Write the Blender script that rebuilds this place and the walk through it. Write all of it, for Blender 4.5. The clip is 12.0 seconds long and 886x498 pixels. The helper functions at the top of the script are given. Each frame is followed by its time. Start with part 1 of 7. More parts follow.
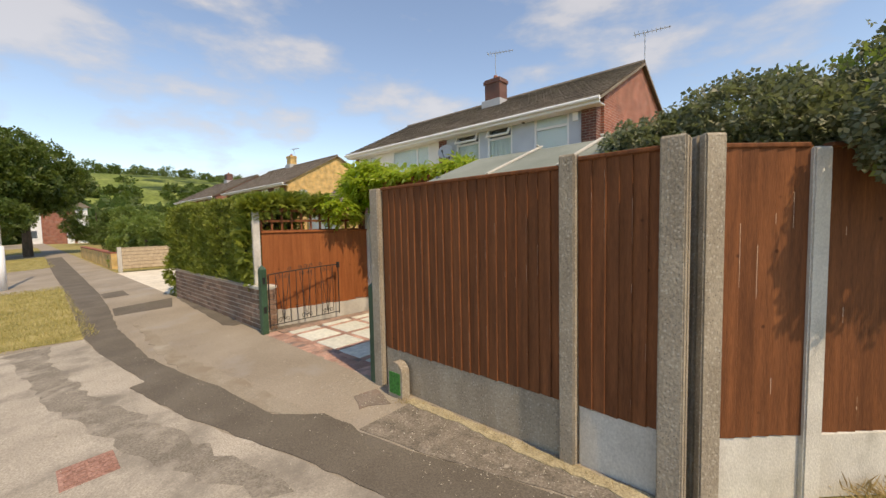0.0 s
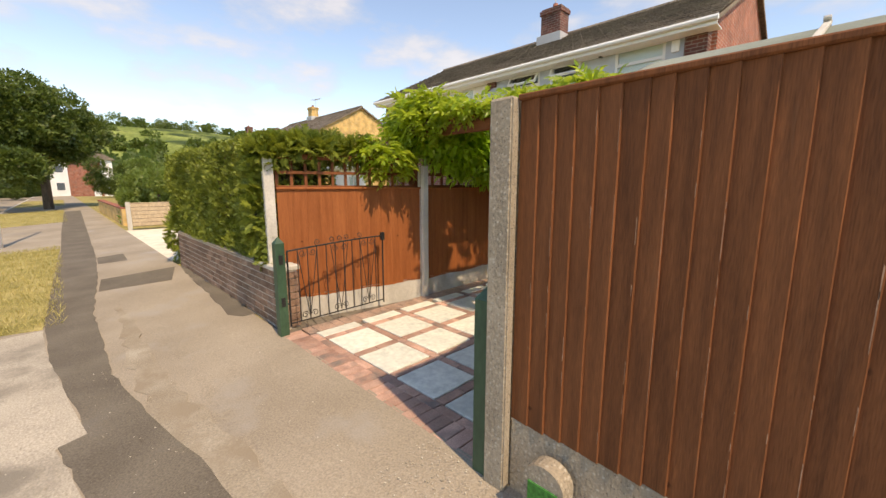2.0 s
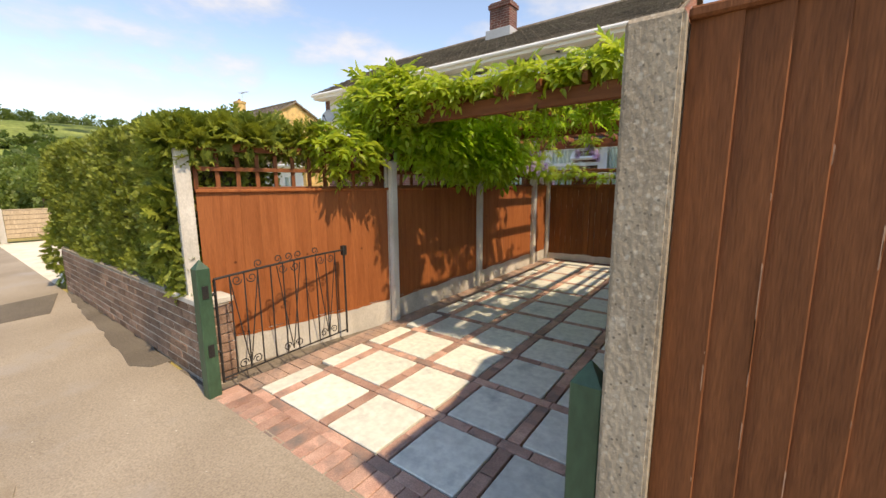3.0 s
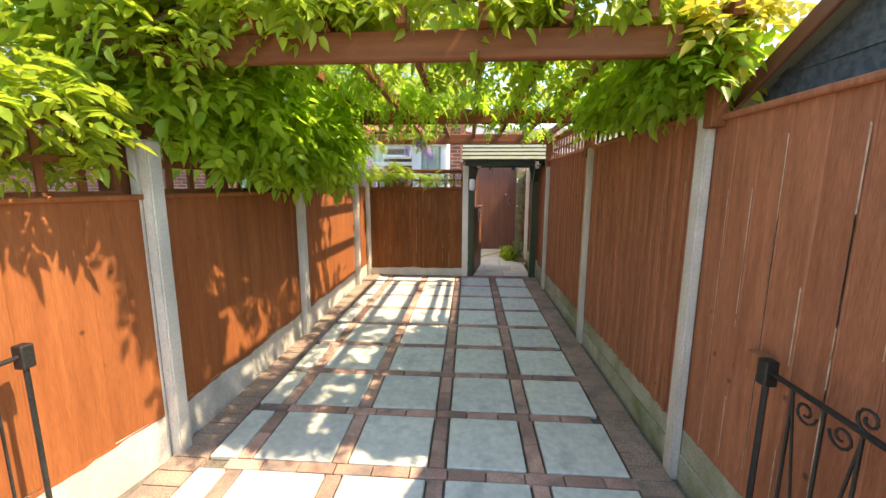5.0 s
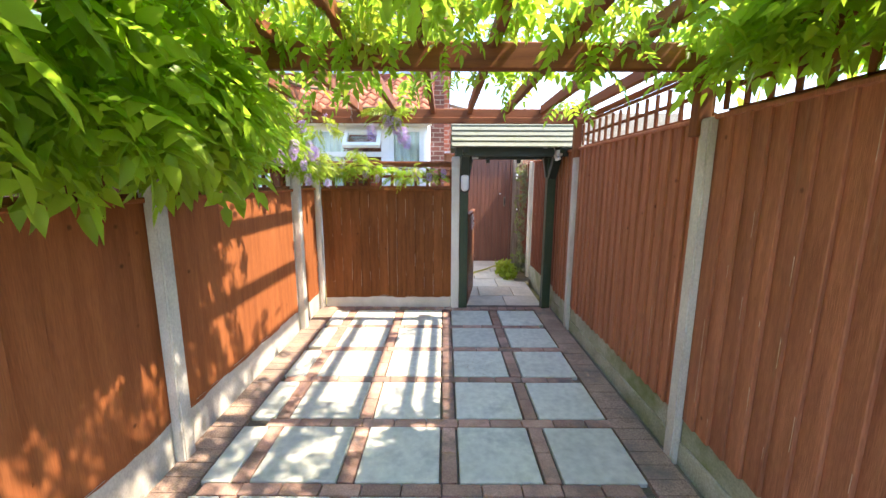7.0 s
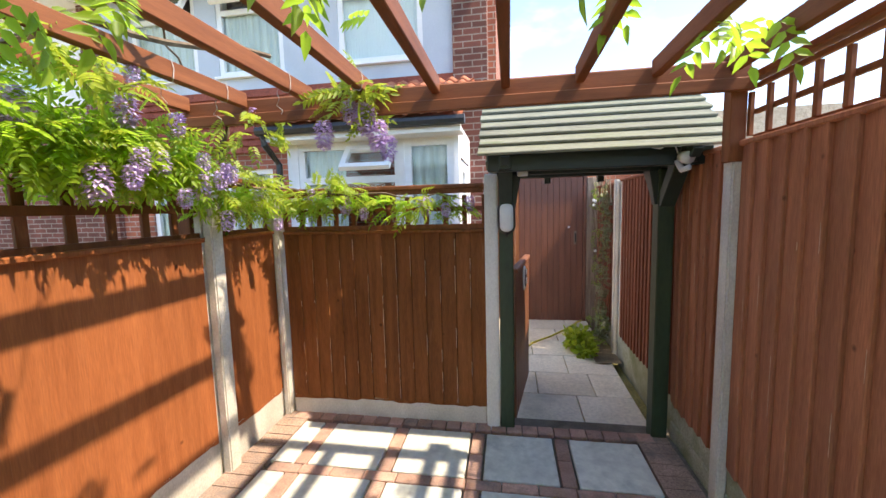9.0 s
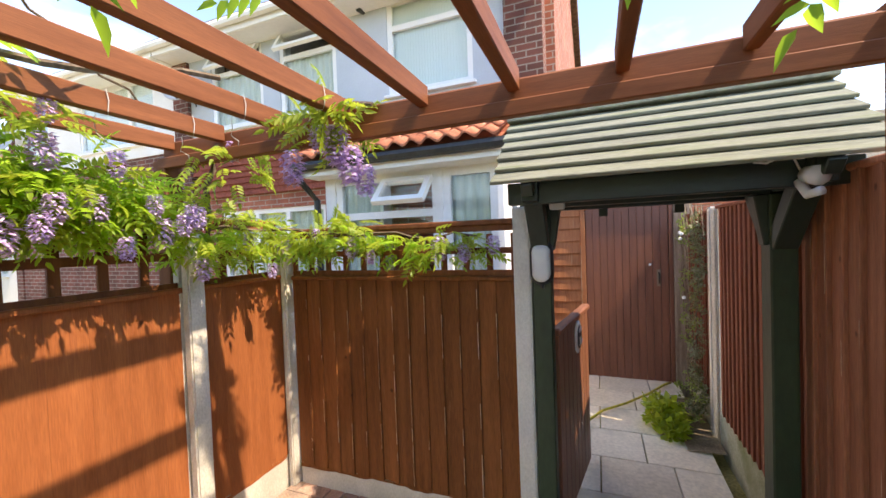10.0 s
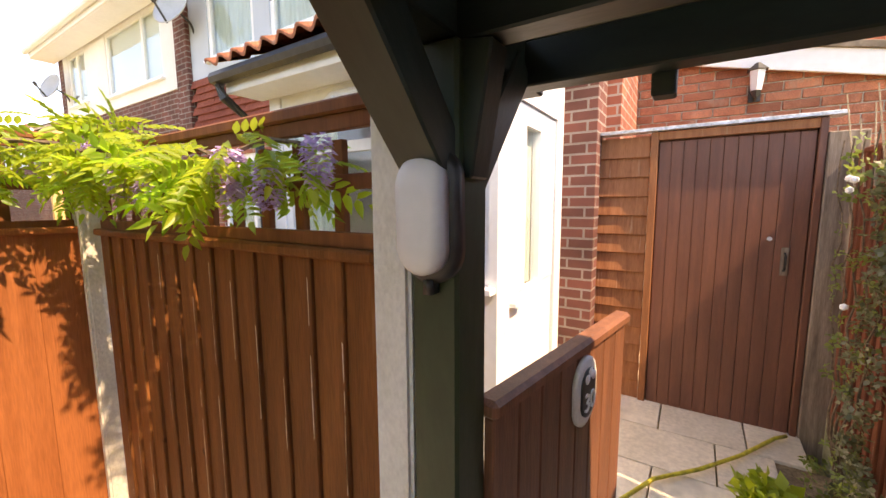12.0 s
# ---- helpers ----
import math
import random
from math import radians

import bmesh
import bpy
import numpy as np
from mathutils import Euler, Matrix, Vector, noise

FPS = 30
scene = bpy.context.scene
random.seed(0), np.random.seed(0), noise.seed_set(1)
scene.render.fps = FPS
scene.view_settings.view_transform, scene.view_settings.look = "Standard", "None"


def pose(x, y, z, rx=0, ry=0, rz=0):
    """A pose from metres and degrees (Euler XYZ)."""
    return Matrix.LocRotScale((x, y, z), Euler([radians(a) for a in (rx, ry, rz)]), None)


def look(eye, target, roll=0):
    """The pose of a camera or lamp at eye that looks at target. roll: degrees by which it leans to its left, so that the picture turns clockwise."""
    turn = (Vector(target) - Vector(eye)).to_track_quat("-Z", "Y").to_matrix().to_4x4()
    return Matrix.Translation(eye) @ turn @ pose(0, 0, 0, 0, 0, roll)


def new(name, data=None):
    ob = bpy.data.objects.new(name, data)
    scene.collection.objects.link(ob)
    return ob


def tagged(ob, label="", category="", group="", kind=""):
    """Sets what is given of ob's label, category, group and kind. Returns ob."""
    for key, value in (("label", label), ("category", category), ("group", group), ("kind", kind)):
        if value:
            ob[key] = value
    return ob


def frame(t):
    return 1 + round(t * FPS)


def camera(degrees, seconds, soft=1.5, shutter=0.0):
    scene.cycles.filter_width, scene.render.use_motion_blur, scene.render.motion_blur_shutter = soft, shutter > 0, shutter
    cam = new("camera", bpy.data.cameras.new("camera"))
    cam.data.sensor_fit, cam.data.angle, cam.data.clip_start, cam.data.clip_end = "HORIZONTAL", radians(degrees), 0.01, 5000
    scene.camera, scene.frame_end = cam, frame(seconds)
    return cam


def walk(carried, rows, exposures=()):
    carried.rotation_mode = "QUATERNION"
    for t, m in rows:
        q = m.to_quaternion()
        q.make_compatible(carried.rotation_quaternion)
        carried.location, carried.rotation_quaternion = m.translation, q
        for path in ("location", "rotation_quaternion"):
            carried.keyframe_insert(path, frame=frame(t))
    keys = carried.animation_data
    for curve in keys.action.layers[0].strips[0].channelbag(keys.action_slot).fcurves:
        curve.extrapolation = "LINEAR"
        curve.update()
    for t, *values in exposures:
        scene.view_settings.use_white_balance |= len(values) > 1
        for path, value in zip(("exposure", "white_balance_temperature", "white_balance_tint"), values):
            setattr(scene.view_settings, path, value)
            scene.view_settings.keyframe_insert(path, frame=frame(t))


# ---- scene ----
cam = camera(97.3, 12.0)
METRES, EYE, TILT, LEAN, TURN = 10.4, 1.5, 0.0, 0.0, 42.7
ROWS = [
    (0.0, 0.0, 0.0, 0.0, -0.07, -3.56, 1.19),
    (0.5, -0.0195, 0.0493, -0.0032, 1.63, -5.46, 0.73),
    (1.0, -0.0393, 0.092, -0.0019, 3.03, -7.24, 0.32),
    (1.5, -0.0546, 0.1356, -0.0008, 3.7, -8.56, 0.11),
    (2.0, -0.0759, 0.1789, -0.0026, 2.91, -9.26, -0.02),
    (2.5, -0.0961, 0.2217, -0.0042, -0.23, -9.39, 0.08),
    (3.0, -0.114, 0.263, -0.0026, -5.92, -9.26, 0.34),
    (5.0, -0.1341, 0.4229, 0.0005, -38.89, -9.3, -0.21),
    (5.5, -0.1164, 0.4599, -0.0004, -42.0, -9.6, -0.41),
    (6.0, -0.0941, 0.4959, -0.0005, -42.82, -9.84, -0.46),
    (6.5, -0.0681, 0.5295, 0.0029, -42.81, -9.97, -0.47),
    (7.0, -0.0349, 0.5568, 0.004, -42.53, -10.01, -0.23),
    (9.0, 0.1007, 0.6687, 0.0079, -33.1, -5.92, 1.45),
    (9.5, 0.1306, 0.6844, 0.0112, -27.17, -3.33, 1.98),
    (10.0, 0.1574, 0.6958, 0.0144, -21.1, -1.46, 2.09),
    (10.5, 0.1816, 0.7175, 0.0147, -16.12, -1.04, 1.86),
    (11.0, 0.2089, 0.7395, 0.0127, -13.06, -2.37, 1.51),
    (11.5, 0.2363, 0.7621, 0.0092, -11.3, -4.46, 1.1),
    (12.0, 0.2593, 0.7922, 0.0034, -10.06, -6.71, 0.32),
]
walk(cam, [(t, pose(0, 0, EYE, TILT, LEAN, TURN) @ pose(METRES * x, METRES * y, METRES * z, 90 + pitch, roll, yaw)) for t, x, y, z, yaw, pitch, roll in ROWS],
     [(0.0, 0.63, 8750, 15), (1.5, 0.89, 9200, 17), (2.5, 1.0, 9100, 17), (3.2, 1.12, 8800, 16), (5.0, 2.2, 8500, 12), (6.5, 2.55, 7300, 15), (7.2, 2.5, 7300, 15), (9.0, 2.0, 7600, 16), (10.5, 1.95, 8600, 20), (12.0, 2.2, 10400, 25)])

# ---- world, sun ----
SUN = Vector((0.686, -0.12, 1.0)).normalized()
sun_el, sun_az = math.asin(SUN.z), math.atan2(SUN.x, SUN.y)
world = bpy.data.worlds.new("sky_world")
scene.world = world
world.use_nodes = True
wn = world.node_tree.nodes
wl = world.node_tree.links
wn.clear()
sky = wn.new("ShaderNodeTexSky")
sky.sky_type, sky.sun_disc = "NISHITA", False
sky.sun_elevation, sky.sun_rotation = sun_el, sun_az
sky.air_density, sky.dust_density, sky.ozone_density = 1.0, 0.1, 5.0
coord = wn.new("ShaderNodeTexCoord")
stretch = wn.new("ShaderNodeMapping")
stretch.inputs["Scale"].default_value = (2.2, 2.2, 5.5)
stretch.inputs["Location"].default_value = (0.35, 1.1, 0.2)
cloud = wn.new("ShaderNodeTexNoise")
cloud.inputs["Scale"].default_value, cloud.inputs["Detail"].default_value, cloud.inputs["Roughness"].default_value = 1.5, 9, 0.56
ramp = wn.new("ShaderNodeValToRGB")
ramp.color_ramp.elements[0].position, ramp.color_ramp.elements[1].position = 0.52, 0.66
ramp.color_ramp.elements[1].color = (0.72, 0.72, 0.72, 1)
veil = wn.new("ShaderNodeMixRGB")
tops = wn.new("ShaderNodeValToRGB")
tops.color_ramp.elements[0].position, tops.color_ramp.elements[1].position = 0.54, 0.7
tops.color_ramp.elements[0].color, tops.color_ramp.elements[1].color = (2.0, 2.45, 3.25, 1), (2.85, 3.2, 3.85, 1)
wl.new(tops.outputs["Color"], veil.inputs[2])
bg = wn.new("ShaderNodeBackground")
bg.inputs["Strength"].default_value = 0.15
wout = wn.new("ShaderNodeOutputWorld")
wl.new(coord.outputs["Generated"], stretch.inputs["Vector"])
wl.new(stretch.outputs["Vector"], cloud.inputs["Vector"])
heading = wn.new("ShaderNodeVectorMath")
heading.operation = "DOT_PRODUCT"
heading.inputs[1].default_value = (-0.08, 0.02, -0.06)
gather = wn.new("ShaderNodeMath")
wl.new(coord.outputs["Generated"], heading.inputs[0])
wl.new(cloud.outputs["Fac"], gather.inputs[0])
wl.new(heading.outputs["Value"], gather.inputs[1])
wl.new(gather.outputs["Value"], ramp.inputs["Fac"])
wl.new(gather.outputs["Value"], tops.inputs["Fac"])
wl.new(ramp.outputs["Color"], veil.inputs[0])
wl.new(sky.outputs["Color"], veil.inputs[1])
wl.new(veil.outputs["Color"], bg.inputs["Color"])
wl.new(bg.outputs["Background"], wout.inputs["Surface"])
sun_data = bpy.data.lights.new("sun", "SUN")
sun_data.energy, sun_data.angle, sun_data.color = 2.4, radians(0.9), (1.0, 0.92, 0.79)
sun = new("sun", sun_data)
sun.matrix_world = look(SUN * 60, (0, 0, 0))


# ---- materials ----
def nodes_of(name):
    m = bpy.data.materials.new(name)
    m.use_nodes = True
    n = m.node_tree.nodes
    return m, n, m.node_tree.links, n["Principled BSDF"]


def surface(name, dark, light, scale=6.0, stretch_by=(1, 1, 1), rough=0.8, bump=0.15, fine=60.0, stain=None, stain_scale=1.2,
            stain_lo=0.55, stain_hi=0.75, vary=0.0, metal=0.0, world_space=False, grain=0.35, knots=False, pebbles=False):
    """A surface with grain at two scales, stains with a shape of their own, relief, and a shift of tone from piece to piece."""
    m, n, l, b = nodes_of(name)
    b.inputs["Roughness"].default_value, b.inputs["Metallic"].default_value = rough, metal
    b.inputs["Specular IOR Level"].default_value = 0.5 if rough < 0.6 or metal else 0.18
    tc = n.new("ShaderNodeTexCoord")
    mp = n.new("ShaderNodeMapping")
    mp.inputs["Scale"].default_value = stretch_by
    info = n.new("ShaderNodeObjectInfo")
    shift = n.new("ShaderNodeVectorMath")
    shift.operation = "ADD"
    if world_space:
        geo = n.new("ShaderNodeNewGeometry")
        l.new(geo.outputs["Position"], mp.inputs["Vector"])
        l.new(mp.outputs["Vector"], shift.inputs[0])
    else:
        l.new(tc.outputs["Object"], mp.inputs["Vector"])
        big = n.new("ShaderNodeVectorMath")
        big.operation = "SCALE"
        big.inputs["Scale"].default_value = 37.0
        comb = n.new("ShaderNodeCombineXYZ")
        for k in range(3):
            l.new(info.outputs["Random"], comb.inputs[k])
        l.new(comb.outputs["Vector"], big.inputs[0])
        l.new(mp.outputs["Vector"], shift.inputs[0])
        l.new(big.outputs["Vector"], shift.inputs[1])
    n1 = n.new("ShaderNodeTexNoise")
    n1.inputs["Scale"].default_value, n1.inputs["Detail"].default_value = scale, 6
    n2 = n.new("ShaderNodeTexNoise")
    n2.inputs["Scale"].default_value, n2.inputs["Detail"].default_value = fine, 4
    l.new(shift.outputs["Vector"], n1.inputs["Vector"])
    l.new(shift.outputs["Vector"], n2.inputs["Vector"])
    r1 = n.new("ShaderNodeValToRGB")
    r1.color_ramp.elements[0].position, r1.color_ramp.elements[1].position = 0.3, 0.7
    r1.color_ramp.elements[0].color, r1.color_ramp.elements[1].color = (*dark, 1), (*light, 1)
    l.new(n1.outputs["Fac"], r1.inputs["Fac"])
    r2 = n.new("ShaderNodeMapRange")
    r2.inputs[1].default_value, r2.inputs[2].default_value = 0.3, 0.7
    r2.inputs[3].default_value, r2.inputs[4].default_value = 1 - grain, 1 + grain
    l.new(n2.outputs["Fac"], r2.inputs[0])
    mul = n.new("ShaderNodeVectorMath")
    mul.operation = "SCALE"
    l.new(r1.outputs["Color"], mul.inputs[0])
    l.new(r2.outputs[0], mul.inputs["Scale"])
    last = mul.outputs["Vector"]
    if vary:
        rv = n.new("ShaderNodeMapRange")
        rv.inputs[3].default_value, rv.inputs[4].default_value = 1 - vary, 1 + vary
        l.new(info.outputs["Random"], rv.inputs[0])
        m2 = n.new("ShaderNodeVectorMath")
        m2.operation = "SCALE"
        l.new(last, m2.inputs[0])
        l.new(rv.outputs[0], m2.inputs["Scale"])
        last = m2.outputs["Vector"]
    if stain:
        n3 = n.new("ShaderNodeTexNoise")
        n3.inputs["Scale"].default_value, n3.inputs["Detail"].default_value, n3.inputs["Roughness"].default_value = stain_scale, 7, 0.62
        l.new(shift.outputs["Vector"], n3.inputs["Vector"])
        r3 = n.new("ShaderNodeMapRange")
        r3.inputs[1].default_value, r3.inputs[2].default_value = stain_lo, stain_hi
        l.new(n3.outputs["Fac"], r3.inputs[0])
        mx = n.new("ShaderNodeMixRGB")
        mx.inputs[2].default_value = (*stain, 1)
        l.new(r3.outputs[0], mx.inputs[0])
        l.new(last, mx.inputs[1])
        last = mx.outputs["Color"]
    if knots:
        vo = n.new("ShaderNodeTexVoronoi")
        vo.inputs["Scale"].default_value = 5.5
        odd = n.new("ShaderNodeVectorMath")
        odd.operation = "ADD"
        l.new(tc.outputs["Object"], odd.inputs[0])
        l.new(big.outputs["Vector"], odd.inputs[1])
        l.new(odd.outputs["Vector"], vo.inputs["Vector"])
        rk = n.new("ShaderNodeMapRange")
        rk.inputs[1].default_value, rk.inputs[2].default_value = 0.035, 0.085
        rk.inputs[3].default_value, rk.inputs[4].default_value = 0.42, 1.0
        l.new(vo.outputs["Distance"], rk.inputs[0])
        mk = n.new("ShaderNodeVectorMath")
        mk.operation = "SCALE"
        l.new(last, mk.inputs[0])
        l.new(rk.outputs[0], mk.inputs["Scale"])
        last = mk.outputs["Vector"]
    if pebbles:
        # exposed pale aggregate and dark pits
        for size, few, reach, tint in ((55.0, 0.66, 0.42, (0.5, 0.45, 0.37)), (130.0, 0.55, 0.4, (0.42, 0.37, 0.3)), (80.0, 0.8, 0.34, (0.07, 0.06, 0.05))):
            ag = n.new("ShaderNodeTexVoronoi")
            ag.inputs["Scale"].default_value = size
            l.new(tc.outputs["Object"], ag.inputs["Vector"])
            chip = n.new("ShaderNodeSeparateColor")
            l.new(ag.outputs["Color"], chip.inputs[0])
            pick = n.new("ShaderNodeMath")
            pick.operation = "GREATER_THAN"
            pick.inputs[1].default_value = few
            l.new(chip.outputs[0], pick.inputs[0])
            edge = n.new("ShaderNodeMapRange")
            edge.inputs[1].default_value, edge.inputs[2].default_value = reach, reach * 0.6
            l.new(ag.outputs["Distance"], edge.inputs[0])
            both = n.new("ShaderNodeMath")
            both.operation = "MULTIPLY"
            l.new(pick.outputs[0], both.inputs[0])
            l.new(edge.outputs[0], both.inputs[1])
            some = n.new("ShaderNodeMath")
            some.operation = "MULTIPLY"
            some.inputs[1].default_value = 0.6
            l.new(both.outputs[0], some.inputs[0])
            ma = n.new("ShaderNodeMixRGB")
            ma.inputs[2].default_value = (*tint, 1)
            l.new(some.outputs[0], ma.inputs[0])
            l.new(last, ma.inputs[1])
            last = ma.outputs["Color"]
    l.new(last, b.inputs["Base Color"])
    if bump:
        bp = n.new("ShaderNodeBump")
        bp.inputs["Strength"].default_value, bp.inputs["Distance"].default_value = bump, 0.01
        l.new(n2.outputs["Fac"], bp.inputs["Height"])
        l.new(bp.outputs["Normal"], b.inputs["Normal"])
    return m


def leafy(name, a, b_col, through_col, gloss=0.45, trans=0.45):
    """Leaves: tone shifts from leaf to leaf, and light shines through them."""
    m, n, l, b = nodes_of(name)
    geo = n.new("ShaderNodeNewGeometry")
    rr = n.new("ShaderNodeValToRGB")
    rr.color_ramp.elements[0].color, rr.color_ramp.elements[1].color = (*a, 1), (*b_col, 1)
    l.new(geo.outputs["Random Per Island"], rr.inputs["Fac"])
    l.new(rr.outputs["Color"], b.inputs["Base Color"])
    b.inputs["Roughness"].default_value = gloss
    tr = n.new("ShaderNodeBsdfTranslucent")
    mixc = n.new("ShaderNodeMixRGB")
    mixc.blend_type = "MULTIPLY"
    mixc.inputs[0].default_value = 0.35
    mixc.inputs[1].default_value = (*through_col, 1)
    l.new(rr.outputs["Color"], mixc.inputs[2])
    l.new(mixc.outputs["Color"], tr.inputs["Color"])
    mix = n.new("ShaderNodeMixShader")
    mix.inputs[0].default_value = trans
    l.new(b.outputs["BSDF"], mix.inputs[1])
    l.new(tr.outputs["BSDF"], mix.inputs[2])
    l.new(mix.outputs["Shader"], n["Material Output"].inputs["Surface"])
    return m


def brickwork(name, c1, c2, mortar, upright=True):
    """Far brickwork: stretcher bond at true size."""
    m, n, l, b = nodes_of(name)
    geo = n.new("ShaderNodeNewGeometry")
    sep = n.new("ShaderNodeSeparateXYZ")
    l.new(geo.outputs["Position"], sep.inputs[0])
    add = n.new("ShaderNodeMath")
    l.new(sep.outputs["X"], add.inputs[0])
    l.new(sep.outputs["Y"], add.inputs[1])
    comb = n.new("ShaderNodeCombineXYZ")
    l.new(add.outputs[0], comb.inputs["X"])
    l.new(sep.outputs["Z"], comb.inputs["Y"])
    br = n.new("ShaderNodeTexBrick")
    br.inputs["Color1"].default_value, br.inputs["Color2"].default_value, br.inputs["Mortar"].default_value = (*c1, 1), (*c2, 1), (*mortar, 1)
    br.inputs["Scale"].default_value = 1.0
    br.inputs["Mortar Size"].default_value = 0.008
    br.inputs["Brick Width"].default_value, br.inputs["Row Height"].default_value = 0.225, 0.075
    br.inputs["Bias"].default_value = -0.1
    l.new(comb.outputs[0], br.inputs["Vector"])
    ns = n.new("ShaderNodeTexNoise")
    ns.inputs["Scale"].default_value, ns.inputs["Detail"].default_value = 3.0, 8
    l.new(geo.outputs["Position"], ns.inputs["Vector"])
    mr = n.new("ShaderNodeMapRange")
    mr.inputs[1].default_value, mr.inputs[2].default_value, mr.inputs[3].default_value, mr.inputs[4].default_value = 0.3, 0.7, 0.7, 1.25
    l.new(ns.outputs["Fac"], mr.inputs[0])
    sc = n.new("ShaderNodeVectorMath")
    sc.operation = "SCALE"
    l.new(br.outputs["Color"], sc.inputs[0])
    l.new(mr.outputs[0], sc.inputs["Scale"])
    l.new(sc.outputs["Vector"], b.inputs["Base Color"])
    b.inputs["Roughness"].default_value = 0.9
    bp = n.new("ShaderNodeBump")
    bp.invert = True
    bp.inputs["Strength"].default_value, bp.inputs["Distance"].default_value = 0.6, 0.01
    l.new(br.outputs["Fac"], bp.inputs["Height"])
    l.new(bp.outputs["Normal"], b.inputs["Normal"])
    return m


def glassy(name):
    m, n, l, b = nodes_of(name)
    tr = n.new("ShaderNodeBsdfTransparent")
    tr.inputs["Color"].default_value = (0.95, 0.97, 0.97, 1)
    gl = n.new("ShaderNodeBsdfGlossy")
    gl.inputs["Roughness"].default_value = 0.02
    fr = n.new("ShaderNodeLayerWeight")
    fr.inputs["Blend"].default_value = 0.5
    edge = n.new("ShaderNodeMath")
    edge.operation = "POWER"
    edge.inputs[1].default_value = 4.0
    l.new(fr.outputs["Facing"], edge.inputs[0])
    weak = n.new("ShaderNodeMath")
    weak.operation = "MULTIPLY_ADD"
    weak.inputs[1].default_value, weak.inputs[2].default_value = 0.8, 0.04
    l.new(edge.outputs[0], weak.inputs[0])
    mix = n.new("ShaderNodeMixShader")
    l.new(weak.outputs[0], mix.inputs[0])
    l.new(tr.outputs[0], mix.inputs[1])
    l.new(gl.outputs[0], mix.inputs[2])
    l.new(mix.outputs[0], n["Material Output"].inputs["Surface"])
    return m


GRAIN = (9, 9, 0.7)
WOOD = surface("stained_fence_wood", (0.115, 0.04, 0.014), (0.205, 0.075, 0.026), 3.0, GRAIN, 0.72, 0.25, 28.0, (0.26, 0.12, 0.06), 2.2, 0.62, 0.8, vary=0.16, grain=0.22)
# Brighter, more orange copy of the fence stain, with full sun painted in.
WOOD_LEFT = surface("sunlit_orange_fence_wood", (0.25, 0.076, 0.025), (0.345, 0.114, 0.04), 2.0, GRAIN, 0.75, 0.15, 24.0, (0.2, 0.06, 0.025), 1.6, 0.6, 0.8, vary=0.07, grain=0.14, knots=True)
PERGOLA = surface("redbrown_beam_wood", (0.16, 0.054, 0.022), (0.25, 0.09, 0.036), 3.0, GRAIN, 0.6, 0.08, 40.0, (0.12, 0.042, 0.022), 2.0, 0.6, 0.8, vary=0.12, grain=0.11)
WOOD_FRONT = surface("dark_brown_fence_wood", (0.128, 0.047, 0.02), (0.222, 0.08, 0.032), 3.0, GRAIN, 0.7, 0.25, 28.0, (0.21, 0.1, 0.05), 2.2, 0.64, 0.82, vary=0.14, grain=0.2, knots=True)
WOOD_RIGHT = surface("red_brown_stained_wood", (0.28, 0.107, 0.056), (0.42, 0.166, 0.088), 3.0, GRAIN, 0.72, 0.25, 28.0, (0.34, 0.18, 0.11), 2.2, 0.62, 0.8, vary=0.12, grain=0.2, knots=True)
WOOD_BACK = surface("warm_brown_fence_wood", (0.142, 0.049, 0.015), (0.222, 0.079, 0.025), 3.0, GRAIN, 0.72, 0.25, 28.0, (0.32, 0.16, 0.08), 2.2, 0.62, 0.8, vary=0.13, grain=0.2, knots=True)
WOOD_PATH = surface("dark_red_slat_wood", (0.17, 0.056, 0.032), (0.27, 0.092, 0.052), 3.0, GRAIN, 0.72, 0.2, 28.0, (0.3, 0.15, 0.1), 2.2, 0.64, 0.82, vary=0.14, grain=0.2)
DOOR_WOOD = surface("dark_red_brown_door_paint", (0.125, 0.046, 0.028), (0.185, 0.07, 0.042), 3.0, GRAIN, 0.55, 0.12, 30.0, (0.2, 0.1, 0.07), 2.5, 0.68, 0.85, vary=0.08, grain=0.14)
CUT_WOOD = surface("worn_orange_wood", (0.24, 0.09, 0.04), (0.36, 0.15, 0.07), 4.0, GRAIN, 0.65, 0.15, 30.0, (0.5, 0.34, 0.22), 3.0, 0.62, 0.75, vary=0.08, grain=0.2)
CONCRETE = surface("weathered_aggregate_concrete", (0.26, 0.215, 0.16), (0.37, 0.315, 0.24), 5.0, (1, 1, 0.6), 0.9, 0.6, 75.0, (0.42, 0.37, 0.3), 6.0, 0.6, 0.72, vary=0.08, grain=0.16, pebbles=True)
PALE_CONC = surface("pale_concrete", (0.46, 0.43, 0.375), (0.61, 0.58, 0.515), 5.0, (1, 1, 0.6), 0.85, 0.3, 110.0, (0.33, 0.31, 0.26), 3.0, 0.55, 0.78, vary=0.06, grain=0.12)
WHITE_CONC = surface("whitish_concrete", (0.6, 0.58, 0.53), (0.73, 0.71, 0.66), 5.0, (1, 1, 0.6), 0.85, 0.3, 110.0, (0.45, 0.42, 0.36), 6.0, 0.62, 0.8, vary=0.04, grain=0.08)
MOSSY = surface("mossy_concrete", (0.3, 0.3, 0.21), (0.46, 0.45, 0.36), 4.0, (1, 1, 1), 0.9, 0.4, 80.0, (0.17, 0.2, 0.08), 2.6, 0.45, 0.7, vary=0.08, grain=0.2)
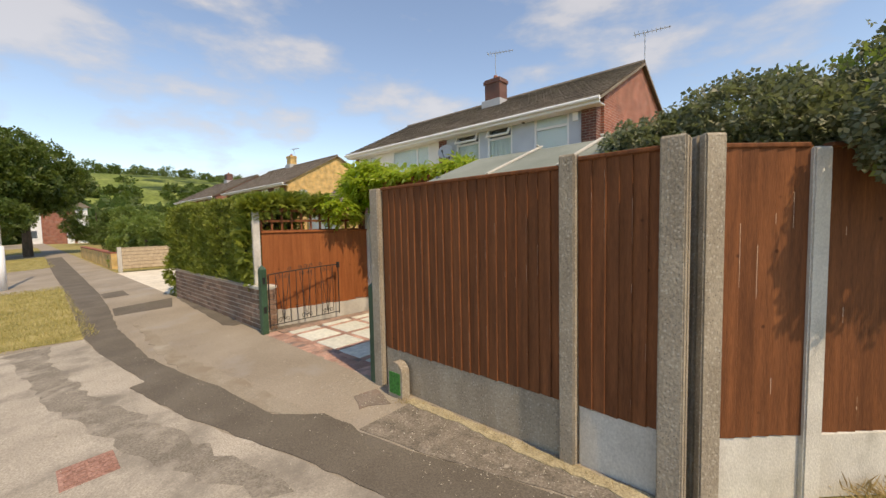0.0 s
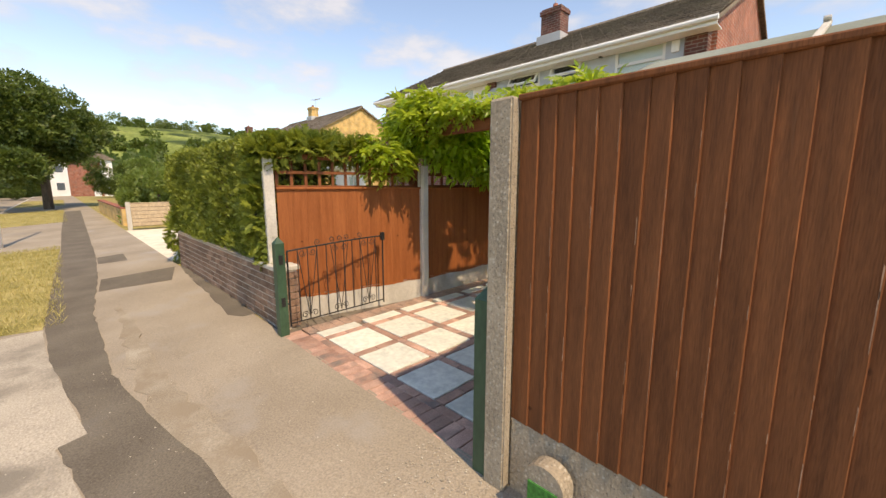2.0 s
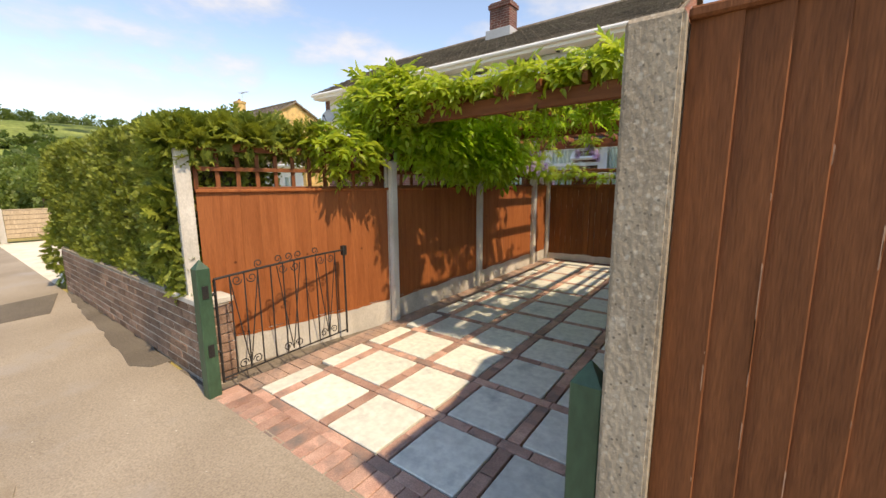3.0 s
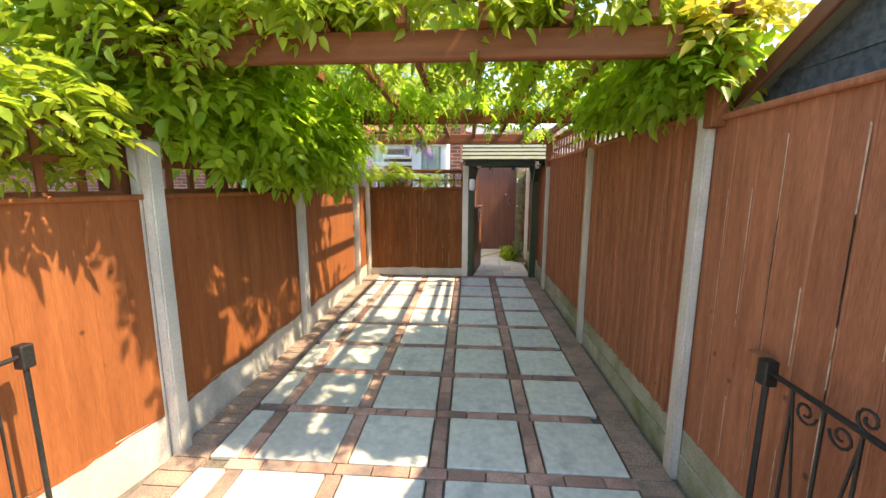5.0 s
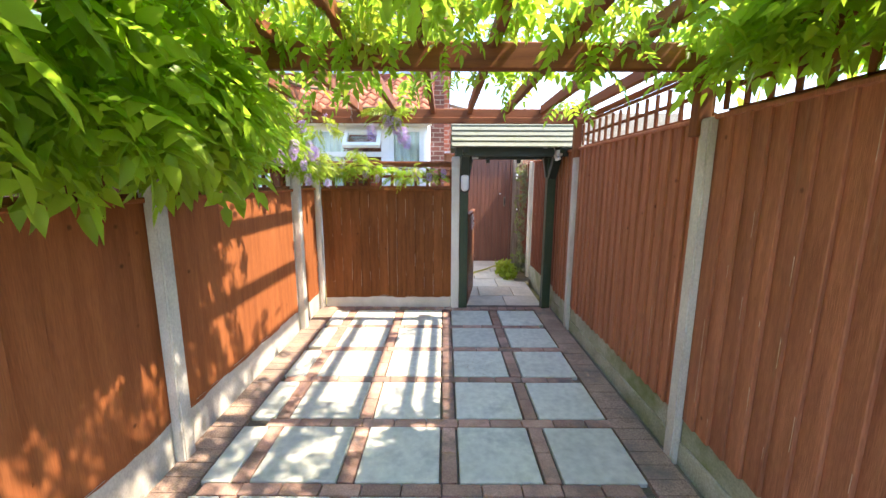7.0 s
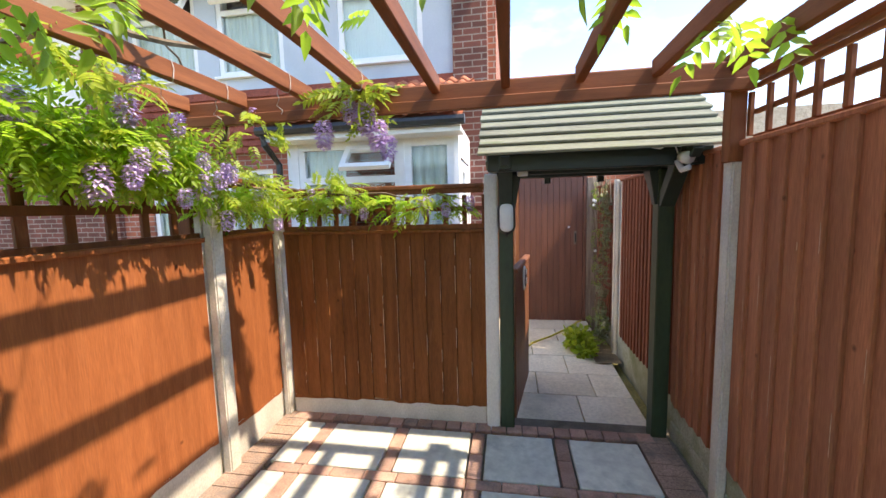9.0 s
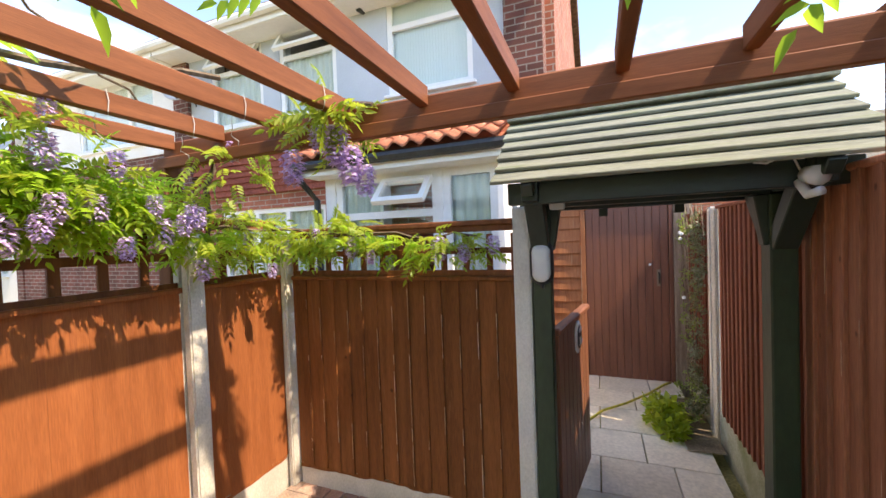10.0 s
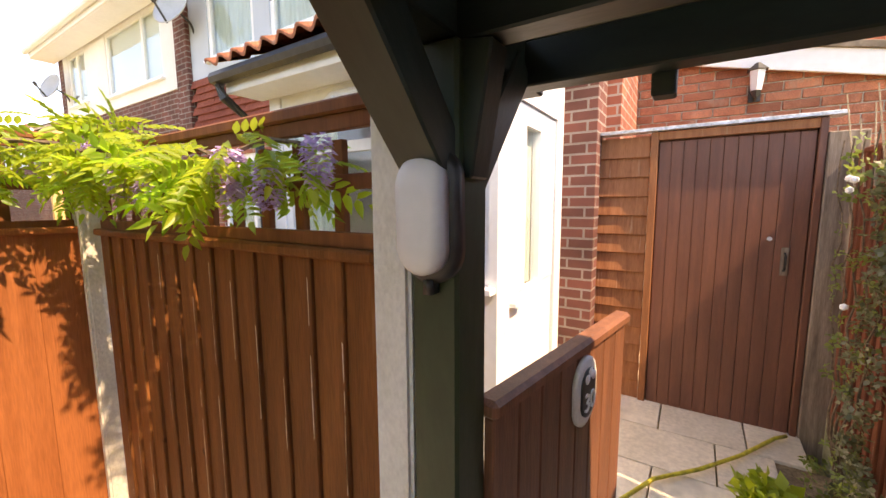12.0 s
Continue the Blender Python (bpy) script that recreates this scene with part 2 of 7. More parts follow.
SLAB = surface("pale_riven_sandstone", (0.55, 0.565, 0.5), (0.69, 0.695, 0.605), 3.5, (1, 1, 1), 0.75, 0.35, 22.0, (0.3, 0.33, 0.31), 3.5, 0.55, 0.8, vary=0.1, grain=0.12)
PAVER = surface("terracotta_block_paver", (0.37, 0.215, 0.165), (0.53, 0.34, 0.265), 7.0, (1, 1, 1), 0.85, 0.3, 120.0, (0.17, 0.15, 0.135), 5.0, 0.5, 0.72, vary=0.28, grain=0.2)
JOINT = surface("dirty_joint_sand", (0.13, 0.11, 0.09), (0.22, 0.19, 0.15), 9.0, rough=0.95, fine=150, world_space=True)
ASPHALT = surface("old_asphalt", (0.265, 0.222, 0.168), (0.36, 0.308, 0.24), 0.9, rough=0.92, bump=0.6, fine=85.0, stain=(0.33, 0.3, 0.26), stain_scale=1.1, stain_lo=0.55, stain_hi=0.72, world_space=True, grain=0.2)
PALE_ASPH = surface("pale_worn_asphalt", (0.34, 0.3, 0.24), (0.46, 0.41, 0.335), 1.6, rough=0.92, bump=0.6, fine=80.0, stain=(0.22, 0.196, 0.16), stain_scale=1.3, stain_lo=0.5, stain_hi=0.66, world_space=True, grain=0.26)
PATCH = surface("dark_asphalt_repair", (0.12, 0.102, 0.08), (0.17, 0.147, 0.115), 2.0, rough=0.9, bump=0.6, fine=95.0, stain=(0.15, 0.135, 0.12), stain_scale=2.0, stain_lo=0.6, stain_hi=0.8, world_space=True, grain=0.25)
GRITTY = surface("gritty_worn_asphalt", (0.15, 0.128, 0.1), (0.28, 0.24, 0.19), 9.0, rough=0.95, bump=0.9, fine=75.0, stain=(0.4, 0.36, 0.29), stain_scale=16.0, stain_lo=0.6, stain_hi=0.68, world_space=True, grain=0.35)
WORN_BAND = surface("dusty_worn_asphalt", (0.26, 0.215, 0.158), (0.38, 0.335, 0.265), 2.2, rough=0.95, bump=0.6, fine=85.0, stain=(0.27, 0.22, 0.16), stain_scale=3.0, stain_lo=0.45, stain_hi=0.6, world_space=True, grain=0.22)
EARTH = surface("dry_earth", (0.13, 0.1, 0.065), (0.27, 0.21, 0.13), 8.0, rough=0.95, bump=0.6, fine=70.0, world_space=True)
LAWN = surface("dry_lawn_soil", (0.19, 0.17, 0.05), (0.44, 0.36, 0.15), 2.4, rough=0.95, bump=0.6, fine=60.0, world_space=True)
MEADOW = surface("hill_meadow", (0.12, 0.165, 0.035), (0.25, 0.29, 0.08), 0.03, rough=0.95, bump=0.0, fine=0.4, stain=(0.035, 0.06, 0.018), stain_scale=0.035, stain_lo=0.5, stain_hi=0.6, world_space=True)
BRICK_RED = brickwork("red_brickwork", (0.36, 0.11, 0.062), (0.26, 0.075, 0.047), (0.36, 0.27, 0.22))
BRICK_DARK = brickwork("dark_red_brickwork", (0.17, 0.055, 0.04), (0.11, 0.04, 0.03), (0.25, 0.2, 0.17))
BRICK_YELLOW = brickwork("yellow_brickwork", (0.66, 0.42, 0.15), (0.58, 0.36, 0.13), (0.6, 0.45, 0.24))
BRICK_PC = surface("single_red_brick", (0.32, 0.105, 0.062), (0.5, 0.2, 0.12), 9.0, rough=0.88, bump=0.4, fine=120, stain=(0.46, 0.33, 0.25), stain_scale=7.0, stain_lo=0.58, stain_hi=0.78, vary=0.25)
BRICK_WALL = surface("single_brown_brick", (0.17, 0.105, 0.075), (0.3, 0.195, 0.14), 9.0, rough=0.9, bump=0.5, fine=110, stain=(0.3, 0.24, 0.19), stain_scale=6.0, stain_lo=0.58, stain_hi=0.78, vary=0.3)
MORTAR = surface("lime_mortar", (0.36, 0.31, 0.25), (0.5, 0.44, 0.36), 12.0, rough=0.95, fine=120, world_space=True)
RENDER_BLUE = surface("pale_blue_render", (0.44, 0.49, 0.55), (0.52, 0.57, 0.63), 2.0, rough=0.85, bump=0.2, fine=60, world_space=True, grain=0.05)
RENDER_WHITE = surface("white_render", (0.72, 0.71, 0.68), (0.8, 0.79, 0.77), 1.5, rough=0.85, bump=0.2, fine=70, world_space=True, grain=0.05)
UPVC = surface("white_upvc", (0.78, 0.78, 0.77), (0.83, 0.83, 0.82), 2.0, rough=0.35, bump=0.0, fine=20, grain=0.03)
WHITE_BRICK = surface("white_painted_brick", (0.7, 0.71, 0.72), (0.8, 0.8, 0.8), 3.0, rough=0.7, bump=0.1, fine=80, vary=0.05, grain=0.06)
TILE_HUNG = surface("red_hung_tile", (0.24, 0.06, 0.04), (0.34, 0.095, 0.06), 3.0, rough=0.85, bump=0.2, fine=60, vary=0.12)
PANTILE = surface("orange_red_pantile", (0.3, 0.1, 0.055), (0.48, 0.19, 0.11), 6.0, rough=0.85, bump=0.3, fine=80, stain=(0.5, 0.38, 0.3), stain_scale=6.0, stain_lo=0.6, stain_hi=0.75, vary=0.2)
ROOF_TILE = surface("grey_brown_roof_tile", (0.15, 0.122, 0.096), (0.25, 0.205, 0.16), 1.5, rough=0.9, bump=0.3, fine=18.0, stain=(0.22, 0.2, 0.14), stain_scale=1.8, stain_lo=0.55, stain_hi=0.75, world_space=True)
FELT = surface("green_grey_mineral_felt", (0.2, 0.225, 0.19), (0.27, 0.295, 0.25), 2.5, rough=0.95, bump=0.5, fine=260.0, world_space=True, grain=0.15)
SHED_SIDE = surface("slate_grey_shed_panel", (0.075, 0.095, 0.11), (0.11, 0.13, 0.145), 2.0, rough=0.75, bump=0.1, fine=40)
GREEN_PAINT = surface("dark_green_post_paint", (0.025, 0.065, 0.035), (0.04, 0.095, 0.052), 5.0, (1, 1, 0.4), 0.5, 0.15, 40.0, (0.1, 0.13, 0.09), 5.0, 0.66, 0.8, grain=0.15)
# Arch green darkened to put the shade under the roof into the colour.
ARCH_PAINT = surface("shaded_green_arch_paint", (0.011, 0.021, 0.017), (0.02, 0.036, 0.028), 5.0, (1, 1, 0.4), 0.45, 0.15, 40.0, (0.05, 0.065, 0.045), 6.0, 0.7, 0.85, grain=0.15)
# Lighter copy of the arch green: the light on the posts, painted in.
ARCH_POST = surface("lit_green_post_paint", (0.014, 0.032, 0.014), (0.03, 0.055, 0.024), 5.0, (1, 1, 0.4), 0.5, 0.15, 40.0, (0.09, 0.11, 0.08), 6.0, 0.7, 0.85, grain=0.15)
ARCH_BOARD = surface("lichen_weathered_board", (0.155, 0.17, 0.132), (0.28, 0.29, 0.235), 3.0, (1, 9, 9), 0.9, 0.4, 30.0, (0.16, 0.19, 0.11), 3.0, 0.5, 0.7, vary=0.1, grain=0.2)
PLATE_GREEN = surface("faded_green_plate", (0.03, 0.15, 0.03), (0.05, 0.21, 0.05), 6.0, rough=0.6, fine=60)
IRON = surface("black_wrought_iron", (0.02, 0.02, 0.02), (0.035, 0.033, 0.03), 8.0, rough=0.5, bump=0.2, fine=90, metal=0.4)
PLASTIC_BLACK = surface("black_plastic", (0.02, 0.021, 0.022), (0.03, 0.031, 0.032), 5.0, rough=0.4, bump=0.0, fine=30)
LAMP_WHITE = surface("frosted_lamp_cover", (0.62, 0.64, 0.65), (0.7, 0.71, 0.72), 4.0, rough=0.35, bump=0.0, fine=30, grain=0.03)
HOSE = surface("yellow_hose", (0.5, 0.42, 0.04), (0.62, 0.52, 0.07), 8.0, rough=0.5, bump=0.0, fine=30)
STEEL = surface("galvanised_steel", (0.4, 0.41, 0.42), (0.55, 0.56, 0.57), 6.0, rough=0.45, bump=0.05, fine=60, metal=0.8)
DISH = surface("grey_satellite_dish", (0.4, 0.41, 0.42), (0.48, 0.49, 0.5), 3.0, rough=0.5, bump=0.0, fine=30, grain=0.05)
CURTAIN = surface("pale_net_curtain", (0.46, 0.52, 0.44), (0.66, 0.7, 0.62), 4.0, (6, 6, 0.3), 0.9, 0.0, 20.0, grain=0.1)
BLIND = surface("pale_green_blind", (0.66, 0.74, 0.7), (0.74, 0.8, 0.77), 2.0, rough=0.8, bump=0.0, fine=20, grain=0.04)
# Plaster coloured dark to stand in for the shade of unlit rooms.
DARK_ROOM = surface("darkened_room_plaster", (0.1, 0.1, 0.1), (0.14, 0.14, 0.135), 2.0, rough=0.9, bump=0.0, fine=20)
MANHOLE = surface("rusty_red_cover", (0.27, 0.14, 0.105), (0.4, 0.23, 0.18), 14.0, rough=0.9, bump=0.5, fine=60)
BARK = surface("grey_brown_bark", (0.07, 0.05, 0.035), (0.14, 0.105, 0.075), 6.0, (1, 1, 0.3), 0.95, 0.6, 40.0)
STEM = surface("vine_stem", (0.1, 0.07, 0.045), (0.2, 0.15, 0.1), 9.0, rough=0.9, bump=0.3, fine=60)
# Pale tone for flaked edges, and for light painted along board joints.
BARE_LIT_WOOD = surface("flaked_lit_wood", (0.48, 0.33, 0.23), (0.64, 0.49, 0.37), 8.0, rough=0.85, bump=0.0, fine=40)
GRIT = leafy("pale_grit", (0.25, 0.21, 0.15), (0.6, 0.55, 0.45), (0.3, 0.3, 0.2), 0.9, 0.05)
GATE_WOOD = surface("red_brown_gate_stain", (0.15, 0.058, 0.03), (0.25, 0.1, 0.052), 3.0, GRAIN, 0.5, 0.15, 30.0, (0.32, 0.17, 0.1), 2.5, 0.66, 0.85, vary=0.1, grain=0.2)
GREY_WOOD = surface("weathered_grey_brown_wood", (0.16, 0.12, 0.09), (0.3, 0.24, 0.19), 4.0, GRAIN, 0.85, 0.2, 30.0, grain=0.2)
FAINT = surface("faint_asphalt_repair", (0.18, 0.145, 0.118), (0.25, 0.205, 0.165), 3.0, rough=0.92, bump=0.6, fine=90.0, stain=(0.26, 0.17, 0.13), stain_scale=5.0, stain_lo=0.55, stain_hi=0.7, world_space=True, grain=0.25)
MOTTLED = surface("mottled_worn_asphalt", (0.19, 0.166, 0.132), (0.28, 0.248, 0.2), 3.5, rough=0.95, bump=0.8, fine=70.0, stain=(0.4, 0.355, 0.29), stain_scale=4.5, stain_lo=0.5, stain_hi=0.72, world_space=True, grain=0.3)
# Duller tone for the front boards: flaked stain and painted sunlit edges.
FLAKED_LIT = surface("dull_flaked_lit_wood", (0.27, 0.15, 0.095), (0.4, 0.25, 0.17), 8.0, rough=0.85, bump=0.0, fine=40)
DUST = surface("sandy_dust", (0.3, 0.25, 0.15), (0.46, 0.39, 0.25), 12.0, rough=0.95, bump=0.5, fine=90, world_space=True)
PALE_WOOD = surface("bleached_fence_wood", (0.38, 0.29, 0.19), (0.52, 0.41, 0.28), 4.0, (9, 0.5, 9), rough=0.85, bump=0.1, fine=30)
GLASS = glassy("window_glass")
LEAF_WIST = leafy("wisteria_leaf", (0.085, 0.19, 0.022), (0.29, 0.44, 0.045), (0.6, 0.9, 0.09), 0.4, 0.62)
# Brighter copy of the leaf with sun painted in; serves fresh growth too.
LEAF_BRIGHT = leafy("sunlit_young_wisteria_leaf", (0.14, 0.26, 0.025), (0.34, 0.42, 0.04), (0.7, 0.8, 0.1), 0.4, 0.5)
LEAF_YELLOW = leafy("yellowing_leaf", (0.3, 0.3, 0.03), (0.55, 0.45, 0.05), (0.8, 0.7, 0.1), 0.45, 0.5)
LEAF_HEDGE = leafy("conifer_hedge_leaf", (0.085, 0.13, 0.02), (0.32, 0.36, 0.06), (0.46, 0.52, 0.06), 0.55, 0.3)
LEAF_TREE = leafy("dark_tree_leaf", (0.045, 0.08, 0.018), (0.13, 0.18, 0.042), (0.26, 0.36, 0.06), 0.5, 0.35)
LEAF_BUSH = leafy("garden_bush_leaf", (0.08, 0.13, 0.028), (0.22, 0.28, 0.07), (0.45, 0.58, 0.12), 0.5, 0.4)
LEAF_GREY = leafy("grey_green_shrub_leaf", (0.09, 0.115, 0.06), (0.29, 0.29, 0.18), (0.3, 0.36, 0.14), 0.5, 0.35)
GRASS = leafy("dry_grass_blade", (0.3, 0.26, 0.06), (0.62, 0.52, 0.22), (0.45, 0.4, 0.12), 0.6, 0.3)
PETAL = leafy("lilac_petal", (0.5, 0.36, 0.66), (0.86, 0.74, 0.92), (0.65, 0.47, 0.82), 0.6, 0.3)
LITTER = leafy("fallen_petal_litter", (0.25, 0.17, 0.07), (0.5, 0.38, 0.18), (0.4, 0.3, 0.1), 0.8, 0.2)


# ---- helpers of the build ----
WORLD = {}
MESHES = {}


def thing(name, base, label, category, group="", kind=""):
    ob = new(name)
    ob.empty_display_size = 0.1
    ob.location = base
    WORLD[ob] = Matrix.Translation(base)
    return tagged(ob, label, category, group, kind)


def place(name, mesh, m, parent=None, label=""):
    """One object at the world pose m, under parent."""
    ob = new(name, mesh)
    ob.matrix_basis = m
    WORLD[ob] = m
    if parent is not None:
        ob.parent = parent
        ob.matrix_parent_inverse = WORLD[parent].inverted()
    return tagged(ob, label)


def to_mesh(name, bm, mat, smooth=False):
    me = bpy.data.meshes.new(name)
    bm.normal_update()
    bm.to_mesh(me)
    bm.free()
    me.materials.append(mat)
    if smooth:
        me.polygons.foreach_set("use_smooth", [True] * len(me.polygons))
    return me


def part(name, bm, mat, parent, label="", smooth=False, m=Matrix()):
    return place(name, to_mesh(name, bm, mat, smooth), m, parent, label)


def add_box(bm, x0, x1, y0, y1, z0, z1, m=None):
    got = bmesh.ops.create_cube(bm, size=1.0, matrix=Matrix.LocRotScale(((x0 + x1) / 2, (y0 + y1) / 2, (z0 + z1) / 2), None, (x1 - x0, y1 - y0, z1 - z0)))
    if m is not None:
        bmesh.ops.transform(bm, matrix=m, verts=got["verts"])
    return got["verts"]


def soft(bm, width=0.004, seg=1):
    bmesh.ops.bevel(bm, geom=list(bm.edges), offset=width, segments=seg, affect="EDGES", profile=0.5)


def block_mesh(name, sx, sy, sz, mat, bevel=0.004, seg=1):
    """A shared softened block, centred in x and y, standing on z 0."""
    key = (name, round(sx, 4), round(sy, 4), round(sz, 4), mat.name, bevel)
    if key not in MESHES:
        bm = bmesh.new()
        add_box(bm, -sx / 2, sx / 2, -sy / 2, sy / 2, 0, sz)
        if bevel:
            soft(bm, bevel, seg)
        MESHES[key] = to_mesh(name, bm, mat)
    return MESHES[key]


def box_part(name, x0, x1, y0, y1, z0, z1, mat, parent=None, label="", bevel=0.004):
    me = block_mesh(name, x1 - x0, y1 - y0, z1 - z0, mat, bevel)
    return place(name, me, Matrix.Translation(((x0 + x1) / 2, (y0 + y1) / 2, z0)), parent, label)


def tube(bm, pts, radius, sides=6, taper=1.0):
    """A round bar along points."""
    pts = [Vector(p) for p in pts]
    rings = []
    for i, p in enumerate(pts):
        d = (pts[min(i + 1, len(pts) - 1)] - pts[max(i - 1, 0)]).normalized()
        u = d.cross(Vector((0, 0, 1)) if abs(d.z) < 0.9 else Vector((1, 0, 0))).normalized()
        v = d.cross(u)
        r = radius * (1 + (taper - 1) * i / max(1, len(pts) - 1))
        rings.append([bm.verts.new(p + r * (math.cos(a) * u + math.sin(a) * v)) for a in [2 * math.pi * k / sides for k in range(sides)]])
    for a, b in zip(rings, rings[1:]):
        for k in range(sides):
            bm.faces.new((a[k], a[(k + 1) % sides], b[(k + 1) % sides], b[k]))
    bm.faces.new(rings[0][::-1])
    bm.faces.new(rings[-1])
    return bm


def beam_between(name, a, b, w, h, mat, parent=None, label="", bevel=0.004):
    """A straight timber from a to b, w wide and h high."""
    a, b = Vector(a), Vector(b)
    d = b - a
    x = d.normalized()
    up = Vector((0, 0, 1)) if abs(x.z) < 0.95 else Vector((0, 1, 0))
    y = up.cross(x).normalized()
    z = x.cross(y)
    me = block_mesh(name, w, h, d.length, mat, bevel)
    m = Matrix((y, z, x)).transposed().to_4x4()
    return place(name, me, Matrix.Translation(a) @ m, parent, label)


def mesh_of(name, verts, faces, mat):
    me = bpy.data.meshes.new(name)
    me.from_pydata(verts, [], faces)
    me.materials.append(mat)
    me.update()
    return me


# ---- ground ----
def fall(y):
    return -0.05 * (2.25 - y) if y < 2.25 else 0.0


def sheet(name, x0, x1, y0, y1, z, mat, label, category, nx=1, ny=1, kind="structure"):
    bm = bmesh.new()
    bmesh.ops.create_grid(bm, x_segments=nx, y_segments=ny, size=0.5, matrix=Matrix.LocRotScale(((x0 + x1) / 2, (y0 + y1) / 2, z), None, (x1 - x0, y1 - y0, 1)))
    return tagged(part(name, bm, mat, None), label, category, kind=kind)


def paving(name, outline, lift, mat, label, depth=0.05, category="pavement"):
    """A sheet of surfacing with an outline in plan, that follows the fall of the pavement."""
    bm = bmesh.new()
    top = [bm.verts.new((x, y, fall(y) + lift)) for x, y in outline]
    low = [bm.verts.new((x, y, fall(y) + lift - depth)) for x, y in outline]
    bm.faces.new(top)
    for i in range(len(top)):
        j = (i + 1) % len(top)
        bm.faces.new((top[j], top[i], low[i], low[j]))
    bmesh.ops.recalc_face_normals(bm, faces=bm.faces)
    return tagged(part(name, bm, mat, None), label, category, kind="structure")


def ragged(pts, step=0.12, amount=0.02, seed=1):
    """Points along a polyline with an uneven edge."""
    rnd = random.Random(seed)
    out = []
    for (ax, ay), (bx, by) in zip(pts, pts[1:]):
        k = max(1, int(math.hypot(bx - ax, by - ay) / step))
        for i in range(k):
            f = i / k
            out.append((ax + (bx - ax) * f + rnd.uniform(-amount, amount), ay + (by - ay) * f + rnd.uniform(-amount, amount)))
    return out + [pts[-1]]


sheet("ground", -1500, 1500, -1500, 1500, -0.42, MEADOW, "wide flat grassy ground", "ground")
sheet("garden_ground", -75, 25, 2.3, 40, -0.035, LAWN, "dry lawn and earth behind the fences", "ground", 1, 1)
paving("pavement", [(-90, -1.7), (12, -1.7), (12, 2.3), (-90, 2.3)], 0.0, ASPHALT, "sun-bleached pinkish grey asphalt pavement", 0.35)
sheet("road", -120, 20, -9.0, -1.8, -0.33, ASPHALT, "grey asphalt road beside the verge", "road")
paving("kerb", [(-90, -1.83), (12, -1.83), (12, -1.7), (-90, -1.7)], 0.008, PALE_CONC, "pale concrete kerb along the road", 0.3, "kerb")
near_edge = ragged([(-4.95, 0.66), (-3.75, 0.86), (-2.62, 1.15), (-1.9, 1.3), (-0.9, 1.46), (1.2, 1.6), (4.0, 1.62)], 0.1, 0.012, 3)
upper_edge = ragged([(4.0, 2.0), (-0.6, 2.02), (-1.24, 1.88), (-1.74, 1.74), (-2.4, 1.62), (-2.52, 1.66), (-2.85, 1.6), (-3.2, 1.34), (-4.06, 1.26), (-5.0, 1.1), (-5.88, 0.99), (-8.0, 0.98), (-10.5, 1.16), (-13.0, 1.27), (-22.0, 1.45), (-34.0, 1.7)], 0.14, 0.012, 4)
lower_edge = ragged([(-34.0, 1.0), (-22.0, 0.8), (-15.0, 0.74), (-8.0, 0.56), (-6.8, 0.6), (-5.0, 0.8)], 0.14, 0.012, 5)
paving("asphalt_patch", near_edge + upper_edge + lower_edge, 0.005, PATCH, "dark curving trench repair in the asphalt pavement", 0.02, "asphalt patch")
paving("asphalt_patch", [(-10.2, 1.18), (-9.3, 1.1), (-9.2, 1.98), (-10.3, 2.22)], 0.004, PATCH, "dark trench repair across the pavement", 0.02, "asphalt patch")
paving("asphalt_patch", [(-12.8, 1.28), (-11.9, 1.24), (-11.9, 1.7), (-12.9, 1.72)], 0.004, PATCH, "dark trench repair across the pavement", 0.02, "asphalt patch")
paving("crossover", ragged([(-7.75, 0.55), (-7.0, 0.58), (-5.0, 0.79), (-4.95, 0.65), (-3.75, 0.85), (-2.62, 1.14), (-1.9, 1.29), (-0.9, 1.45), (1.2, 1.59), (4.0, 1.6), (4.0, -1.69), (-7.9, -1.69)], 0.15, 0.008, 6), 0.003, PALE_ASPH, "pale worn asphalt crossing with dark stains", 0.02, "pavement")
paving("worn_band", ragged([(-8.2, 1.2), (-6.2, 1.12), (-4.9, 1.1), (-3.9, 1.2), (-3.3, 1.32), (-2.7, 1.45), (-2.5, 1.6), (-3.0, 1.55), (-3.7, 1.46), (-4.4, 1.42), (-5.2, 1.3), (-6.2, 1.26), (-7.4, 1.3)], 0.12, 0.035, 12), 0.0042, WORN_BAND, "pale dusty worn asphalt beside the trench repair", 0.02, "pavement")
paving("gritty_strip", ragged([(-2.42, 1.66), (-1.74, 1.76), (-1.24, 1.9), (-0.6, 2.04), (1.5, 2.05), (1.5, 2.24), (-2.4, 2.24)], 0.1, 0.01, 7), 0.004, GRITTY, "rough gritty asphalt along the fence foot", 0.02, "pavement")
paving("asphalt_patch", ragged([(-2.9, 1.94), (-2.86, 2.15), (-2.54, 2.06), (-2.69, 1.84), (-2.9, 1.94)], 0.06, 0.012, 41)[:-1], 0.0065, FAINT, "small dark repair beside the fence post", 0.02, "asphalt patch")
paving("worn_strip", ragged([(-7.7, 0.2), (-6.98, 0.14), (-5.0, 0.38), (-4.1, 0.62), (-3.38, 0.78), (-2.74, 0.9), (-2.2, 1.02), (-2.3, 0.86), (-2.74, 0.68), (-3.3, 0.5), (-4.1, 0.3), (-4.8, 0.14), (-6.2, -0.05), (-7.75, -0.25)], 0.12, 0.04, 43), 0.0045, MOTTLED, "dark mottled strip of broken old asphalt", 0.02, "pavement")
